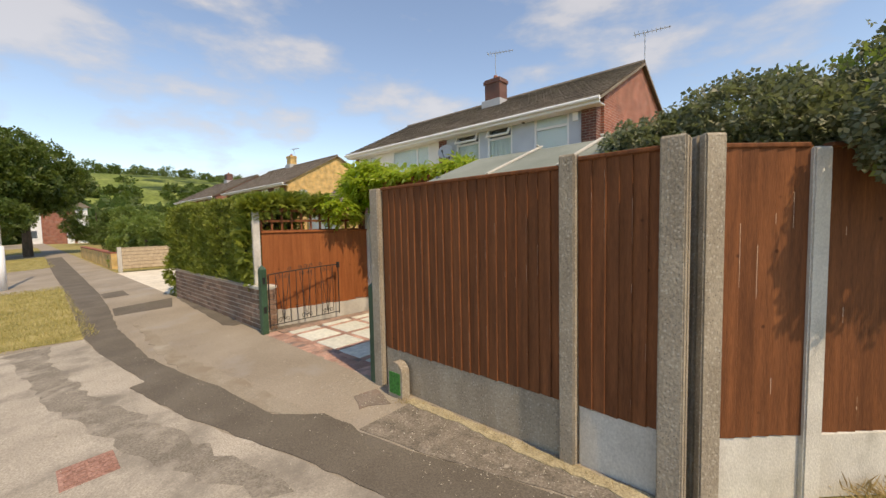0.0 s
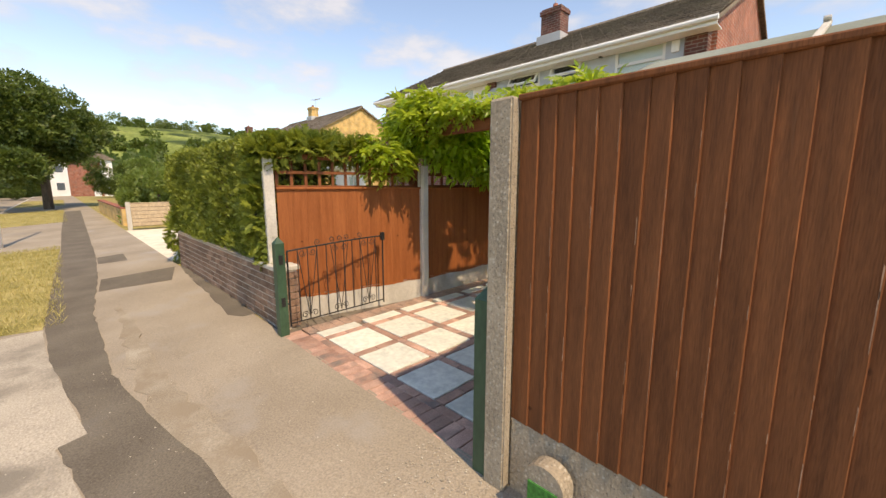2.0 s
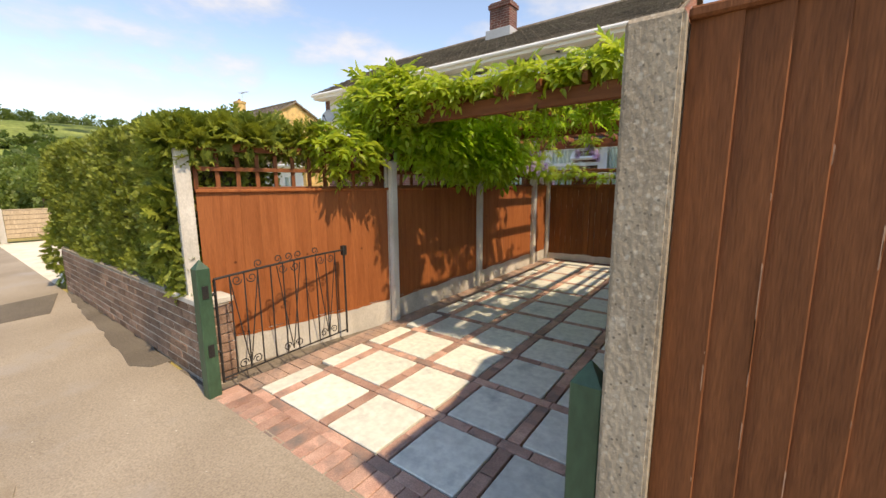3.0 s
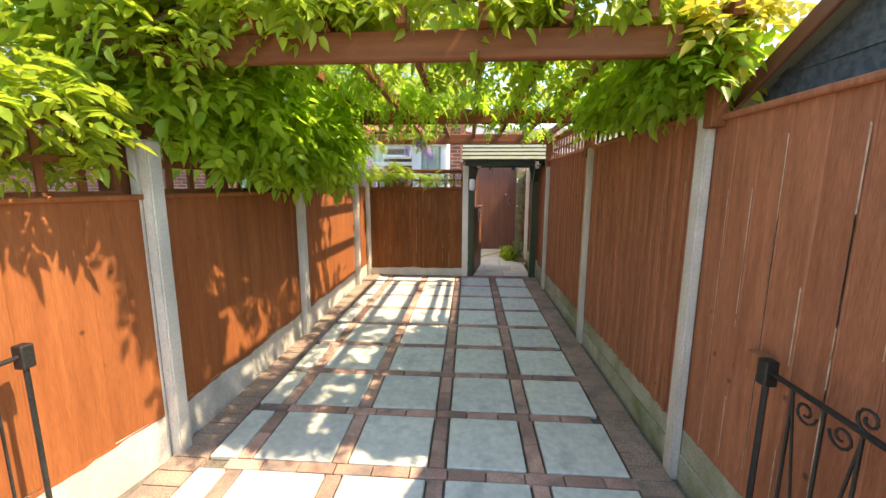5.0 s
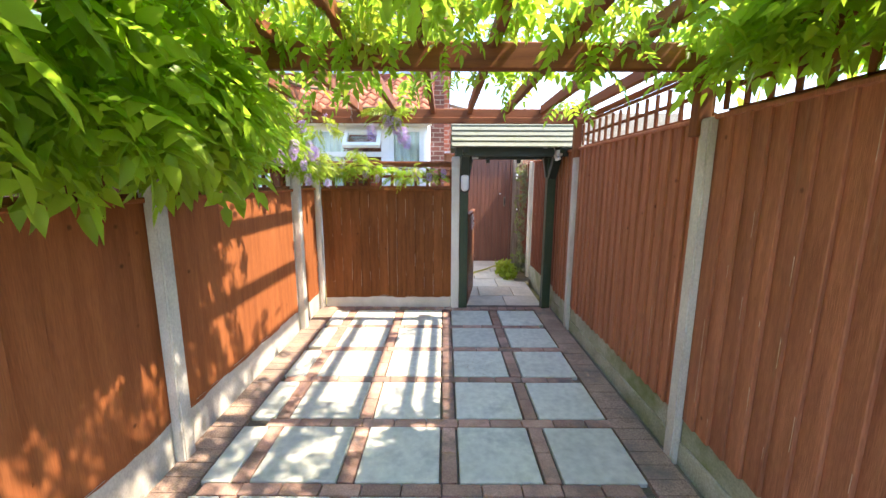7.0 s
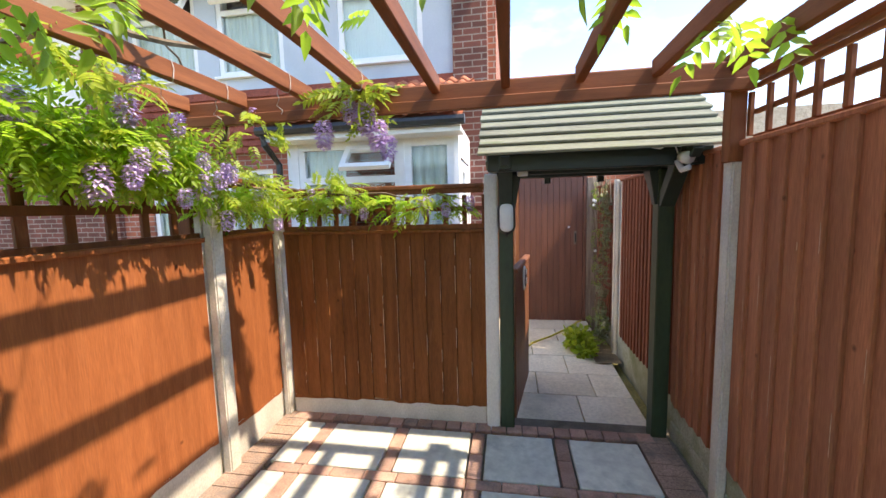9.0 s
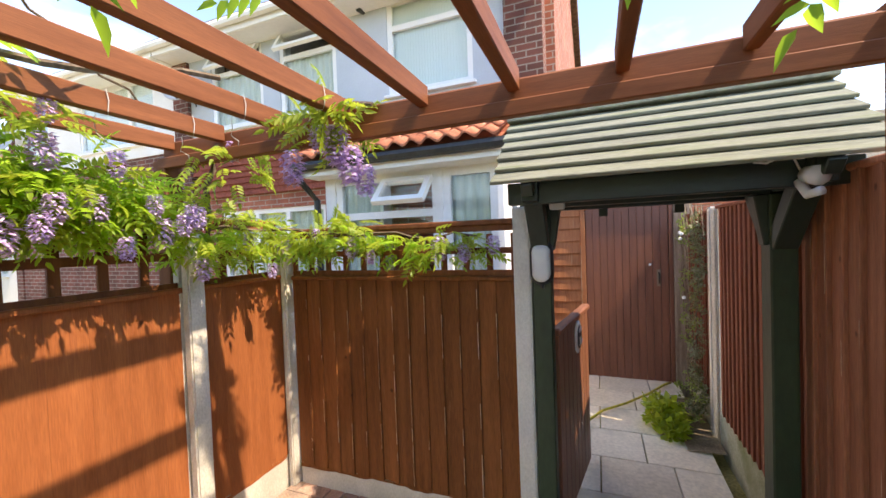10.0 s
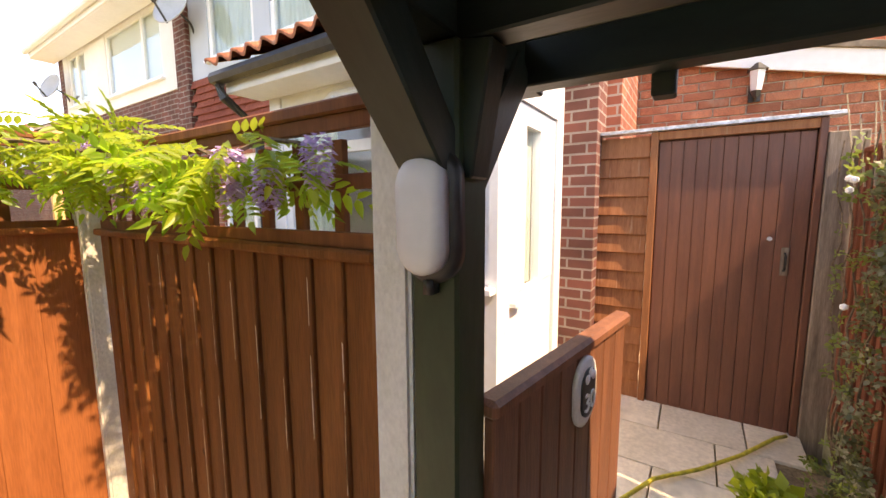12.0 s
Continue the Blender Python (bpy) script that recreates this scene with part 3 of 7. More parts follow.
# Darker strip with a ragged edge along the wall foot.
paving("asphalt_patch", ragged([(-10.2, 2.3), (-9.2, 2.22), (-7.86, 2.17), (-6.7, 2.08), (-6.5, 2.2), (-6.5, 2.335), (-10.2, 2.335)], 0.15, 0.02, 47), 0.0055, PATCH, "dark ragged strip along the brick wall foot", 0.02, "asphalt patch")
cover = thing("manhole_cover", (-3.5, 0.22, fall(0.22)), "rusty red square inspection cover in the pavement", "manhole cover")
tilt = Matrix.Translation((-3.5, 0.22, fall(0.22) - 0.01)) @ Euler((0.05, 0, 0)).to_matrix().to_4x4()
place("frame", block_mesh("cover_frame", 0.33, 0.3, 0.016, MANHOLE, 0.003), tilt, cover)
for i in range(4):
    for j in range(4):
        place("stud", block_mesh("cover_stud", 0.055, 0.05, 0.008, MANHOLE, 0.003), tilt @ Matrix.Translation((-0.11 + 0.073 * i, -0.1 + 0.066 * j, 0.015)), cover)


# ---- fences ----
def post_thing(x, y, top, mat=CONCRETE, w=0.105, d=0.105, turn=0.0, label="square weathered concrete fence post", z0=-0.03, group="concrete fence posts"):
    """A slotted concrete post with a weathered, slightly rounded head."""
    ob = thing("fence_post", (x, y, z0), label, "fence post", group)
    key = ("post", w, d, round(top - z0, 3), mat.name)
    if key not in MESHES:
        bm = bmesh.new()
        h = top - z0
        a, b, s = w / 2, d / 2, 0.012
        ring = [(-a, -b), (a, -b), (a, -s), (a - 0.018, -s), (a - 0.018, s), (a, s), (a, b), (-a, b), (-a, s), (-a + 0.018, s), (-a + 0.018, -s), (-a, -s)]
        low = [bm.verts.new((px, py, 0)) for px, py in ring]
        high = [bm.verts.new((px, py, h - 0.012)) for px, py in ring]
        for i in range(12):
            j = (i + 1) % 12
            bm.faces.new((low[i], low[j], high[j], high[i]))
        cap = [bm.verts.new((px * 0.86, py * 0.86, h)) for px, py in ring]
        for i in range(12):
            j = (i + 1) % 12
            bm.faces.new((high[i], high[j], cap[j], cap[i]))
        bm.faces.new(cap)
        bm.faces.new(low[::-1])
        outer = [e for e in bm.edges if abs(e.verts[0].co.x - e.verts[1].co.x) < 1e-5 and abs(e.verts[0].co.y - e.verts[1].co.y) < 1e-5 and abs(abs(e.verts[0].co.x) - a) < 1e-4 and abs(abs(e.verts[0].co.y) - b) < 1e-4]
        bmesh.ops.bevel(bm, geom=outer, offset=0.008, segments=2, affect="EDGES")
        MESHES[key] = to_mesh("post_shaft", bm, mat)
    place("shaft", MESHES[key], Matrix.Translation((x, y, z0)) @ Matrix.Rotation(radians(turn), 4, "Z"), ob)
    return ob


def board_mesh(w, h, thick, mat, tone=0):
    """A feather-edge board: thick on one edge, thin on the other."""
    key = ("board", round(w, 3), round(h, 3), thick, mat.name, tone)
    if key not in MESHES:
        bm = bmesh.new()
        sec = [(0, 0), (0, -thick * 0.35), (w * 0.5, -thick * 0.68), (w - 0.003, -thick), (w, -thick + 0.003), (w, 0)]
        low = [bm.verts.new((x, y, 0)) for x, y in sec]
        high = [bm.verts.new((x, y, h)) for x, y in sec]
        for i in range(len(sec)):
            j = (i + 1) % len(sec)
            bm.faces.new((low[i], low[j], high[j], high[i]))
        bm.faces.new(high)
        bm.faces.new(low[::-1])
        bmesh.ops.recalc_face_normals(bm, faces=bm.faces)
        MESHES[key] = to_mesh("board", bm, mat)
    return MESHES[key]


def fence_panel(a, b, z0, z1, face, mat, label, pitch=0.1, thick=0.016, cap=True, seed=0, group="board fences", cap_mat=None, worn=3, streak=1.0, sliver_mat=None):
    """Upright overlapping boards between two posts a and b, with rails behind and a capping; face is the side (x, y) that the boards show."""
    rnd = random.Random(seed)
    ax, ay = a
    bx, by = b
    length = math.hypot(bx - ax, by - ay)
    turn = math.atan2(face[0], -face[1])
    dx, dy = math.cos(turn), math.sin(turn)
    if (bx - ax) * dx + (by - ay) * dy < 0:
        ax, ay, bx, by = bx, by, ax, ay
    ob = thing("board_fence", ((ax + bx) / 2, (ay + by) / 2, z0), label, "fence", group)
    rot = Matrix.Rotation(turn, 4, "Z")
    k = max(1, round(length / pitch))
    p = length / k
    for i in range(k):
        h = z1 - z0 + 0.008 + rnd.uniform(-0.003, 0.004)
        me = board_mesh(p + 0.012, h - h % 0.004, thick, mat)
        m = Matrix.Translation((ax + dx * p * i, ay + dy * p * i, z0 + rnd.uniform(-0.005, 0.005))) @ rot @ Matrix.Rotation(radians(rnd.uniform(-0.25, 0.25)), 4, "Y")
        place("board", me, m @ Matrix.Translation((0, -0.004 - 0.001 * (i % 2), 0)), ob)
    for z in (z0 + 0.12, (z0 + z1) / 2, z1 - 0.14):
        place("rail", block_mesh("rail", length, 0.035, 0.045, mat), Matrix.Translation(((ax + bx) / 2, (ay + by) / 2, z)) @ rot @ Matrix.Translation((0, 0.02, 0)), ob)
    # Pale slivers: flaked stain, with light at gaps and edges painted in.
    vw, fw = [], []
    for i in range(k):
        for _ in range(worn):
            if rnd.random() > 0.45:
                continue
            zc, hl, wd = rnd.uniform(z0 + 0.1, z1 - 0.1), rnd.uniform(0.008, 0.06) * rnd.choice((0.5, 1, 1, 2.5)) * streak, rnd.uniform(0.0008, 0.0022) * streak ** 0.6
            zb, zt = max(z0 + 0.01, zc - hl), min(z1 - 0.04, zc + hl)
            q = len(vw)
            for u, z in ((p * (i + 1) + 0.009 - wd, zb), (p * (i + 1) + 0.009, zb + 0.004), (p * (i + 1) + 0.0095, zt - 0.006), (p * (i + 1) + 0.0085 - wd, zt)):
                vw.append((ax + dx * u + face[0] * (thick + 0.0075), ay + dy * u + face[1] * (thick + 0.0075), z))
            fw.append((q, q + 1, q + 2, q + 3))
    if vw:
        tagged(place("worn_edges", mesh_of("worn_edges", vw, fw, sliver_mat or BARE_LIT_WOOD), Matrix(), ob, "pale slivers of flaked stain and painted edge light"), kind="stuff")
    if cap:
        place("capping", block_mesh("capping", length, 0.06, 0.026, cap_mat or mat, 0.006), Matrix.Translation(((ax + bx) / 2, (ay + by) / 2, z1 - 0.002)) @ rot @ Matrix.Translation((0, -0.004, 0)), ob, "rounded wooden capping rail")
    return ob


def gravel_board(a, b, z0, z1, face, mat, label="long concrete gravel board under the fence", stain=None):
    ax, ay = a
    bx, by = b
    length = math.hypot(bx - ax, by - ay)
    turn = math.atan2(face[0], -face[1])
    base = ((ax + bx) / 2, (ay + by) / 2, z0)
    ob = thing("gravel_board", base, label, "gravel board", "concrete gravel boards")
    at = Matrix.Translation(base) @ Matrix.Rotation(turn, 4, "Z")
    place("slab", block_mesh("gravel_slab", length, 0.042, z1 - z0, mat, 0.006), at, ob)
    if stain:
        rs = random.Random(int(abs(ay) * 100 + abs(ax) * 10))
        k = max(4, int(length / 0.045))
        vs, fs, drop = [], [], 0.02
        for i in range(k + 1):
            if i % 3 == 0:
                drop = rs.uniform(0.004, 0.026)
            u = -length / 2 + length * i / k
            vs += [(u, -0.0235, z1 - z0 - 0.001), (u, -0.0235, z1 - z0 - drop - rs.uniform(0, 0.007))]
        for i in range(k):
            fs.append((2 * i, 2 * i + 1, 2 * i + 3, 2 * i + 2))
        tagged(place("stain_run", mesh_of("stain_run", vs, fs, stain), at, ob, "ragged overlap of wood stain on the concrete"), kind="stuff")
    return ob


def trellis(a, b, z0, z1, mat, label, pitch=0.14, rows=2, group="trellis panels", stile=0.032):
    """A square trellis panel of crossing battens in a frame."""
    ax, ay = a
    bx, by = b
    length = math.hypot(bx - ax, by - ay)
    turn = math.atan2(by - ay, bx - ax)
    ob = thing("trellis", ((ax + bx) / 2, (ay + by) / 2, z0), label, "trellis", group)
    m = Matrix.Translation((ax, ay, 0)) @ Matrix.Rotation(turn, 4, "Z")
    k = max(2, round(length / pitch))
    for i in range(k + 1):
        place("upright_batten", block_mesh("upright_batten", stile, 0.018, z1 - z0 - 0.03, mat, 0.002), m @ Matrix.Translation((length * i / k, 0.011, z0)), ob)
    for j in range(rows + 1):
        z = z0 + (z1 - z0) * (j + 0.0) / (rows + 0.0)
        place("cross_batten", block_mesh("cross_batten", length, 0.018, stile, mat, 0.002), m @ Matrix.Translation((length / 2, -0.009, z - 0.016)), ob)
    place("top_rail", block_mesh("top_rail", length, 0.055, 0.03, mat, 0.005), m @ Matrix.Translation((length / 2, 0, z1 + 0.016)), ob)
    return ob


FRONT = "tall dark brown featheredge fence panel on a concrete gravel board"
fence_panel((-2.845, 2.285), (-1.095, 2.285), 0.37, 1.825, (0, -1), WOOD_FRONT, FRONT, 0.082, 0.02, seed=1, worn=9, sliver_mat=FLAKED_LIT)
fence_panel((-0.985, 2.28), (-0.54, 2.28), 0.37, 1.86, (0, -1), WOOD_FRONT, FRONT, 0.08, 0.02, seed=2, worn=7, sliver_mat=FLAKED_LIT)
gravel_board((-2.845, 2.295), (-1.095, 2.29), -0.03, 0.372, (0, -1), CONCRETE)
gravel_board((-0.985, 2.29), (-0.54, 2.29), -0.03, 0.372, (0, -1), PALE_CONC)
post_thing(-2.905, 2.275, 1.84, CONCRETE, 0.12, 0.12, 0)
post_thing(-1.04, 2.27, 1.9, CONCRETE, 0.1, 0.11, 0)
post_thing(-0.48, 2.27, 1.92, CONCRETE, 0.12, 0.12, 0)
post_thing(-0.365, 2.415, 1.93, CONCRETE, 0.11, 0.12, 45)
diag = (0.707, -0.707)
fence_panel((-0.325, 2.46), (0.0, 2.8), 0.33, 1.86, diag, WOOD_FRONT, FRONT, 0.1, 0.018, seed=3)
gravel_board((-0.325, 2.465), (0.0, 2.805), -0.03, 0.332, diag, PALE_CONC)
post_thing(0.035, 2.835, 1.86, PALE_CONC, 0.1, 0.11, 45)
fence_panel((0.075, 2.875), (1.37, 4.14), 0.33, 1.86, diag, WOOD_FRONT, FRONT, 0.1, 0.018, seed=4)
gravel_board((0.075, 2.88), (1.37, 4.145), -0.03, 0.332, diag, PALE_CONC)
post_thing(1.41, 4.18, 1.86, PALE_CONC, 0.1, 0.11, 45)

# along the drive
LEFT_Y = [4.2, 5.94, 7.8]
SIDE_L = "orange-brown stained fence panel in full sun"
gravel_top = 0.26
fence_panel((-5.99, 2.46), (-5.665, 4.17), gravel_top, 1.43, (0.98, -0.19), WOOD_LEFT, SIDE_L, 0.14, 0.006, seed=5, worn=0)
gravel_board((-6.0, 2.46), (-5.675, 4.17), -0.03, gravel_top, (0.98, -0.19), PALE_CONC, stain=WOOD_LEFT)
trellis((-6.0, 2.48), (-5.69, 4.08), 1.456, 1.76, PERGOLA, "square brown trellis on top of the fence panel", 0.15, 2)
post_thing(-6.03, 2.4, 1.75, PALE_CONC, 0.1, 0.1, 80)
for y0, y1, s in ((4.23, 5.91, 6), (5.97, 7.77, 7), (7.83, 8.4, 8)):
    fence_panel((-5.66, y0), (-5.66, y1), gravel_top, 1.43, (1, 0), WOOD_LEFT, SIDE_L, 0.14, 0.006, seed=s, worn=0)
    gravel_board((-5.675, y0), (-5.675, y1), -0.03, gravel_top, (1, 0), PALE_CONC, stain=WOOD_LEFT)
    trellis((-5.675, y0), (-5.675, y1), 1.456, 1.76, PERGOLA, "square brown trellis overgrown with wisteria", 0.17, 2, stile=0.04)
for y in LEFT_Y:
    post_thing(-5.638, y - 0.012, 1.72, PALE_CONC, 0.09, 0.115, 90, "whitish concrete fence post in the sun")
post_thing(-5.64, 8.44, 1.72, PALE_CONC, 0.09, 0.09, 90, "whitish concrete corner post")

fence_panel((-5.58, 8.46), (-4.115, 8.46), 0.2, 1.42, (0, -1), WOOD_BACK, "brown featheredge fence panel closing the drive", 0.105, 0.018, seed=9, worn=12, streak=1.5)
gravel_board((-5.58, 8.47), (-4.115, 8.47), -0.03, 0.2, (0, -1), PALE_CONC, stain=WOOD_BACK)
trellis((-5.58, 8.47), (-4.115, 8.47), 1.46, 1.7, PERGOLA, "square brown trellis with wisteria along the house fence", 0.135, 2)
post_thing(-4.066, 8.47, 1.8, WHITE_CONC, 0.088, 0.1, 0, "whitish concrete post beside the gate arch")

SIDE_R = "red-brown stained featheredge fence panel in shade"
for y0, y1, s in ((2.35, 4.19, 10), (4.25, 5.93, 11), (5.99, 7.83, 12), (7.89, 8.5, 13)):
    fence_panel((-2.89, y0), (-2.89, y1), 0.28, 1.79 if y0 < 3 or y0 > 7.9 else 1.83, (-1, 0), WOOD_RIGHT, SIDE_R, *((0.14, 0.009) if y0 < 3 else (0.105, 0.028)), seed=s, worn=7 if y0 < 3 else 3, streak=4.5 if y0 < 3 else 1.6)
    gravel_board((-2.885, y0), (-2.885, y1), -0.03, 0.14, (-1, 0), MOSSY, "mossy concrete gravel board under the fence")
    gravel_board((-2.878, y0), (-2.878, y1), 0.141, 0.281, (-1, 0), MOSSY, "mossy concrete gravel board under the fence")
for y0, y1 in ((4.27, 5.91), (6.01, 7.81)):
    trellis((-2.875, y0), (-2.875, y1), 1.87, 2.09, PERGOLA, "low brown trellis on top of the side fence", 0.125, 2, stile=0.022)
for y in (4.22, 5.96, 7.86):
    post_thing(-2.895, y, 1.84, PALE_CONC, 0.08, 0.1, 90, "pale concrete fence post in shade")
fence_panel((-2.86, 8.52), (-2.86, 9.86), 0.28, 1.8, (-1, 0), WOOD_PATH, "slatted red-brown fence panel along the house path", 0.085, 0.022, seed=14)
fence_panel((-2.86, 9.97), (-2.86, 10.91), 0.28, 1.78, (-1, 0), WOOD_PATH, "slatted red-brown fence panel behind a climber", 0.085, 0.022, seed=15)
gravel_board((-2.86, 8.52), (-2.86, 9.86), -0.03, 0.28, (-1, 0), MOSSY)
gravel_board((-2.86, 9.97), (-2.86, 10.91), -0.03, 0.28, (-1, 0), MOSSY)
post_thing(-2.885, 9.915, 1.82, PALE_CONC, 0.075, 0.08, 90, "pale concrete post on the house path")

# hydrant marker at the fence foot
mark = thing("marker_post", (-2.59, 2.19, -0.01), "low arched concrete marker with a faded green plate", "marker post")
bm = bmesh.new()
prof = [(-0.095, -0.02), (0.095, -0.02)] + [(0.095 * math.cos(math.pi * k / 10), 0.225 + 0.085 * math.sin(math.pi * k / 10)) for k in range(11)]
fr_ = [bm.verts.new((-2.59 + u, 2.15, w)) for u, w in prof]
bk_ = [bm.verts.new((-2.59 + u, 2.235, w)) for u, w in prof]
bm.faces.new(fr_)
bm.faces.new(bk_[::-1])
for k in range(len(prof)):
    q = (k + 1) % len(prof)
    bm.faces.new((fr_[k], bk_[k], bk_[q], fr_[q]))
bmesh.ops.recalc_face_normals(bm, faces=bm.faces)
part("body", bm, CONCRETE, mark)
box_part("plate", -2.66, -2.52, 2.143, 2.152, 0.03, 0.22, PLATE_GREEN, mark, "faded green painted plate", 0.002)

# ---- gate posts and wrought-iron gates ----
def pointed_post(x, y):
    ob = thing("gate_post", (x, y, -0.02), "dark green painted wooden gate post with a pointed head", "gate post", "green gate posts")
    bm = bmesh.new()
    v = add_box(bm, -0.044, 0.044, -0.044, 0.044, 0, 0.95)
    soft(bm, 0.004)
    r = bmesh.ops.create_cone(bm, cap_ends=True, segments=4, radius1=0.057, radius2=0.004, depth=0.055, matrix=Matrix.Translation((0, 0, 0.9765)) @ Matrix.Rotation(radians(45), 4, "Z"))
    part("shaft", bm, GREEN_PAINT, ob, m=Matrix.Translation((x, y, -0.02)))
    for z in (0.3, 0.72):
        box_part("hinge_plate", x + (0.0445 if x < -4 else -0.0505), x + (0.0505 if x < -4 else -0.0445), y - 0.02, y + 0.02, z, z + 0.09, IRON, ob, "black iron hinge plate", 0.001)
    return ob


pointed_post(-5.6, 2.29)
pointed_post(-3.012, 2.28)


def scroll(bm, c, ux, uz, r, turns=1.2, start=0.0, sense=1, rad=0.0045):
    pts = []
    for i in range(15):
        f = i / 14
        a = start + sense * f * turns * 2 * math.pi
        rr = r * (1 - 0.72 * f)
        pts.append(c + ux * (rr * math.cos(a)) + uz * (rr * math.sin(a)))
    tube(bm, pts, rad, 5)


def iron_gate(hinge, tip, label, seed):
    """One leaf: frame, upright bars, V bars and scrolls, with a top rail that rises to the meeting stile."""
    hx, hy = hinge
    tx, ty = tip
    L = math.hypot(tx - hx, ty - hy)
    ux = Vector(((tx - hx) / L, (ty - hy) / L, 0))
    uz = Vector((0, 0, 1))
    o = Vector((hx, hy, 0.075))
    ob = thing("iron_gate", o, label, "gate", "wrought iron gate leaves")
    top = lambda f: 0.765 + 0.0 * f + 0.045 * math.sin(f * math.pi * 0.5)
    P = lambda f, z: o + ux * (L * f) + uz * z
    bm = bmesh.new()
    tube(bm, [P(0, 0), P(0, top(0))], 0.01, 6)
    tube(bm, [P(1, 0), P(1, top(1) + 0.03)], 0.01, 6)
    tube(bm, [P(0, 0.03), P(1, 0.03)], 0.007, 6)
    tube(bm, [P(i / 10, top(i / 10)) for i in range(11)], 0.009, 6)
    part("frame", bm, IRON, ob)
    for i in range(1, 11):
        f = i / 11
        place("bar", to_mesh("bar", tube(bmesh.new(), [P(f, 0.03), P(f, top(f))], 0.0055, 5), IRON), Matrix(), ob)
    for c in (2, 5.5, 9):
        f = c / 11
        for s in (-1, 1):
            place("bar", to_mesh("bar", tube(bmesh.new(), [P(f, 0.05), P(f + s * 0.5 / 11, 0.4), P(f + s * 1.0 / 11, top(f) - 0.02)], 0.0045, 5), IRON), Matrix(), ob)
            for z, sense in ((0.085, -1), (top(f) - 0.05, 1)):
                bm = bmesh.new()
                scroll(bm, P(f + s * 0.048, z), ux * s, uz, 0.039, 1.3, math.pi, sense)
                part("scroll", bm, IRON, ob, smooth=True)
    for f, s in ((0.42, 1), (0.58, -1), (0.5, 1), (0.72, 1), (0.28, -1)):
        bm = bmesh.new()
        scroll(bm, P(f, top(f) + 0.04), ux * s, uz, 0.036, 1.3, -math.pi / 2, 1)
        part("crest_scroll", bm, IRON, ob, smooth=True)
    for z in (0.24, 0.66):
        place("hinge", to_mesh("hinge", tube(bmesh.new(), [P(0, z), P(0, z) + Vector((0, -0.06, 0))], 0.011, 6), IRON), Matrix(), ob)
    box = P(1, top(1) - 0.02)
    box_part("latch", box.x - 0.022, box.x + 0.022, box.y - 0.022, box.y + 0.022, box.z - 0.03, box.z + 0.06, IRON, ob, "black iron latch box")
    return ob


iron_gate((-5.575, 2.36), (-5.63, 3.53), "black wrought-iron gate leaf with scrolls, standing open", 1)
iron_gate((-3.0, 2.38), (-2.985, 3.6), "black wrought-iron gate leaf with scrolls, standing open", 2)
stop = thing("gate_stop", (-2.93, 3.72, 0.8), "small wooden stop block on the fence", "wooden block")
box_part("block", -2.955, -2.906, 3.68, 3.75, 0.83, 0.9, CUT_WOOD, stop)

# ---- drive: slabs and block pavers ----
drive = sheet("drive_bed", -6.3, -2.86, 2.26, 8.6, -0.028, JOINT, "sandy bed of the paved drive", "floor")
slab_col = [(-3.58, -3.15), (-4.11, -3.68), (-4.645, -4.21), (-5.18, -4.735)]
row0, pitch_y, slab_d = 2.545, 0.5333, 0.45
rows_y = [row0 + pitch_y * i for i in range(11)]
rnd = random.Random(11)
drive.rotation_euler.x = 0.0098
drive.location.z = -0.0225
slab_bed = thing("drive_paving", (-4.3, 5.4, -0.028), "pale stone slabs set in terracotta block pavers, dappled with leaf shade", "paving", kind="structure")
for y in rows_y:
    for x0, x1 in slab_col:
        me = block_mesh("slab", x1 - x0 - 0.008, slab_d - 0.008, 0.03, SLAB, 0.005)
        place("slab", me, Matrix.Translation(((x0 + x1) / 2, y + slab_d / 2, -0.029 + rnd.uniform(0, 0.003))) @ Euler((rnd.uniform(-0.003, 0.003), rnd.uniform(-0.003, 0.003), rnd.uniform(-0.006, 0.006))).to_matrix().to_4x4(), slab_bed)
    place("slab", block_mesh("cut_slab", 0.15, slab_d - 0.008, 0.03, SLAB, 0.005), Matrix.Translation((-5.35, y + slab_d / 2, -0.028)), slab_bed)


def paver(x, y, sx, sy):
    me = block_mesh("paver", round(sx, 3) - 0.006, round(sy, 3) - 0.006, 0.028, PAVER, 0.004)
    place("paver", me, Matrix.Translation((x, y, -0.029 + rnd.uniform(0, 0.003))) @ Matrix.Rotation(rnd.uniform(-0.01, 0.01), 4, "Z"), slab_bed)


# ---- pergola ----
perg = thing("pergola", (-4.3, 6.0, 1.7), "red-brown wooden pergola over the drive, carrying wisteria", "pergola")
for y, x0, x1, z in ((4.1, -5.78, -3.13, 2.04), (6.0, -5.78, -2.85, 2.06), (7.81, -5.78, -2.9, 2.07)):
    beam_between("beam", (x0, y, z + 0.062), (x1, y, z + 0.062), 0.05, 0.125, PERGOLA, perg, bevel=0.008)
beam_between("rail", (-5.78, 7.768, 2.085), (-2.9, 7.768, 2.085), 0.03, 0.055, PERGOLA, perg)
for x in (-5.7, -5.35, -4.97, -4.64, -4.3, -3.96, -3.62, -3.29, -2.97):
    beam_between("rafter", (x, 4.0, 2.2), (x, 7.783, 2.185), 0.042, 0.075, PERGOLA, perg, bevel=0.004)
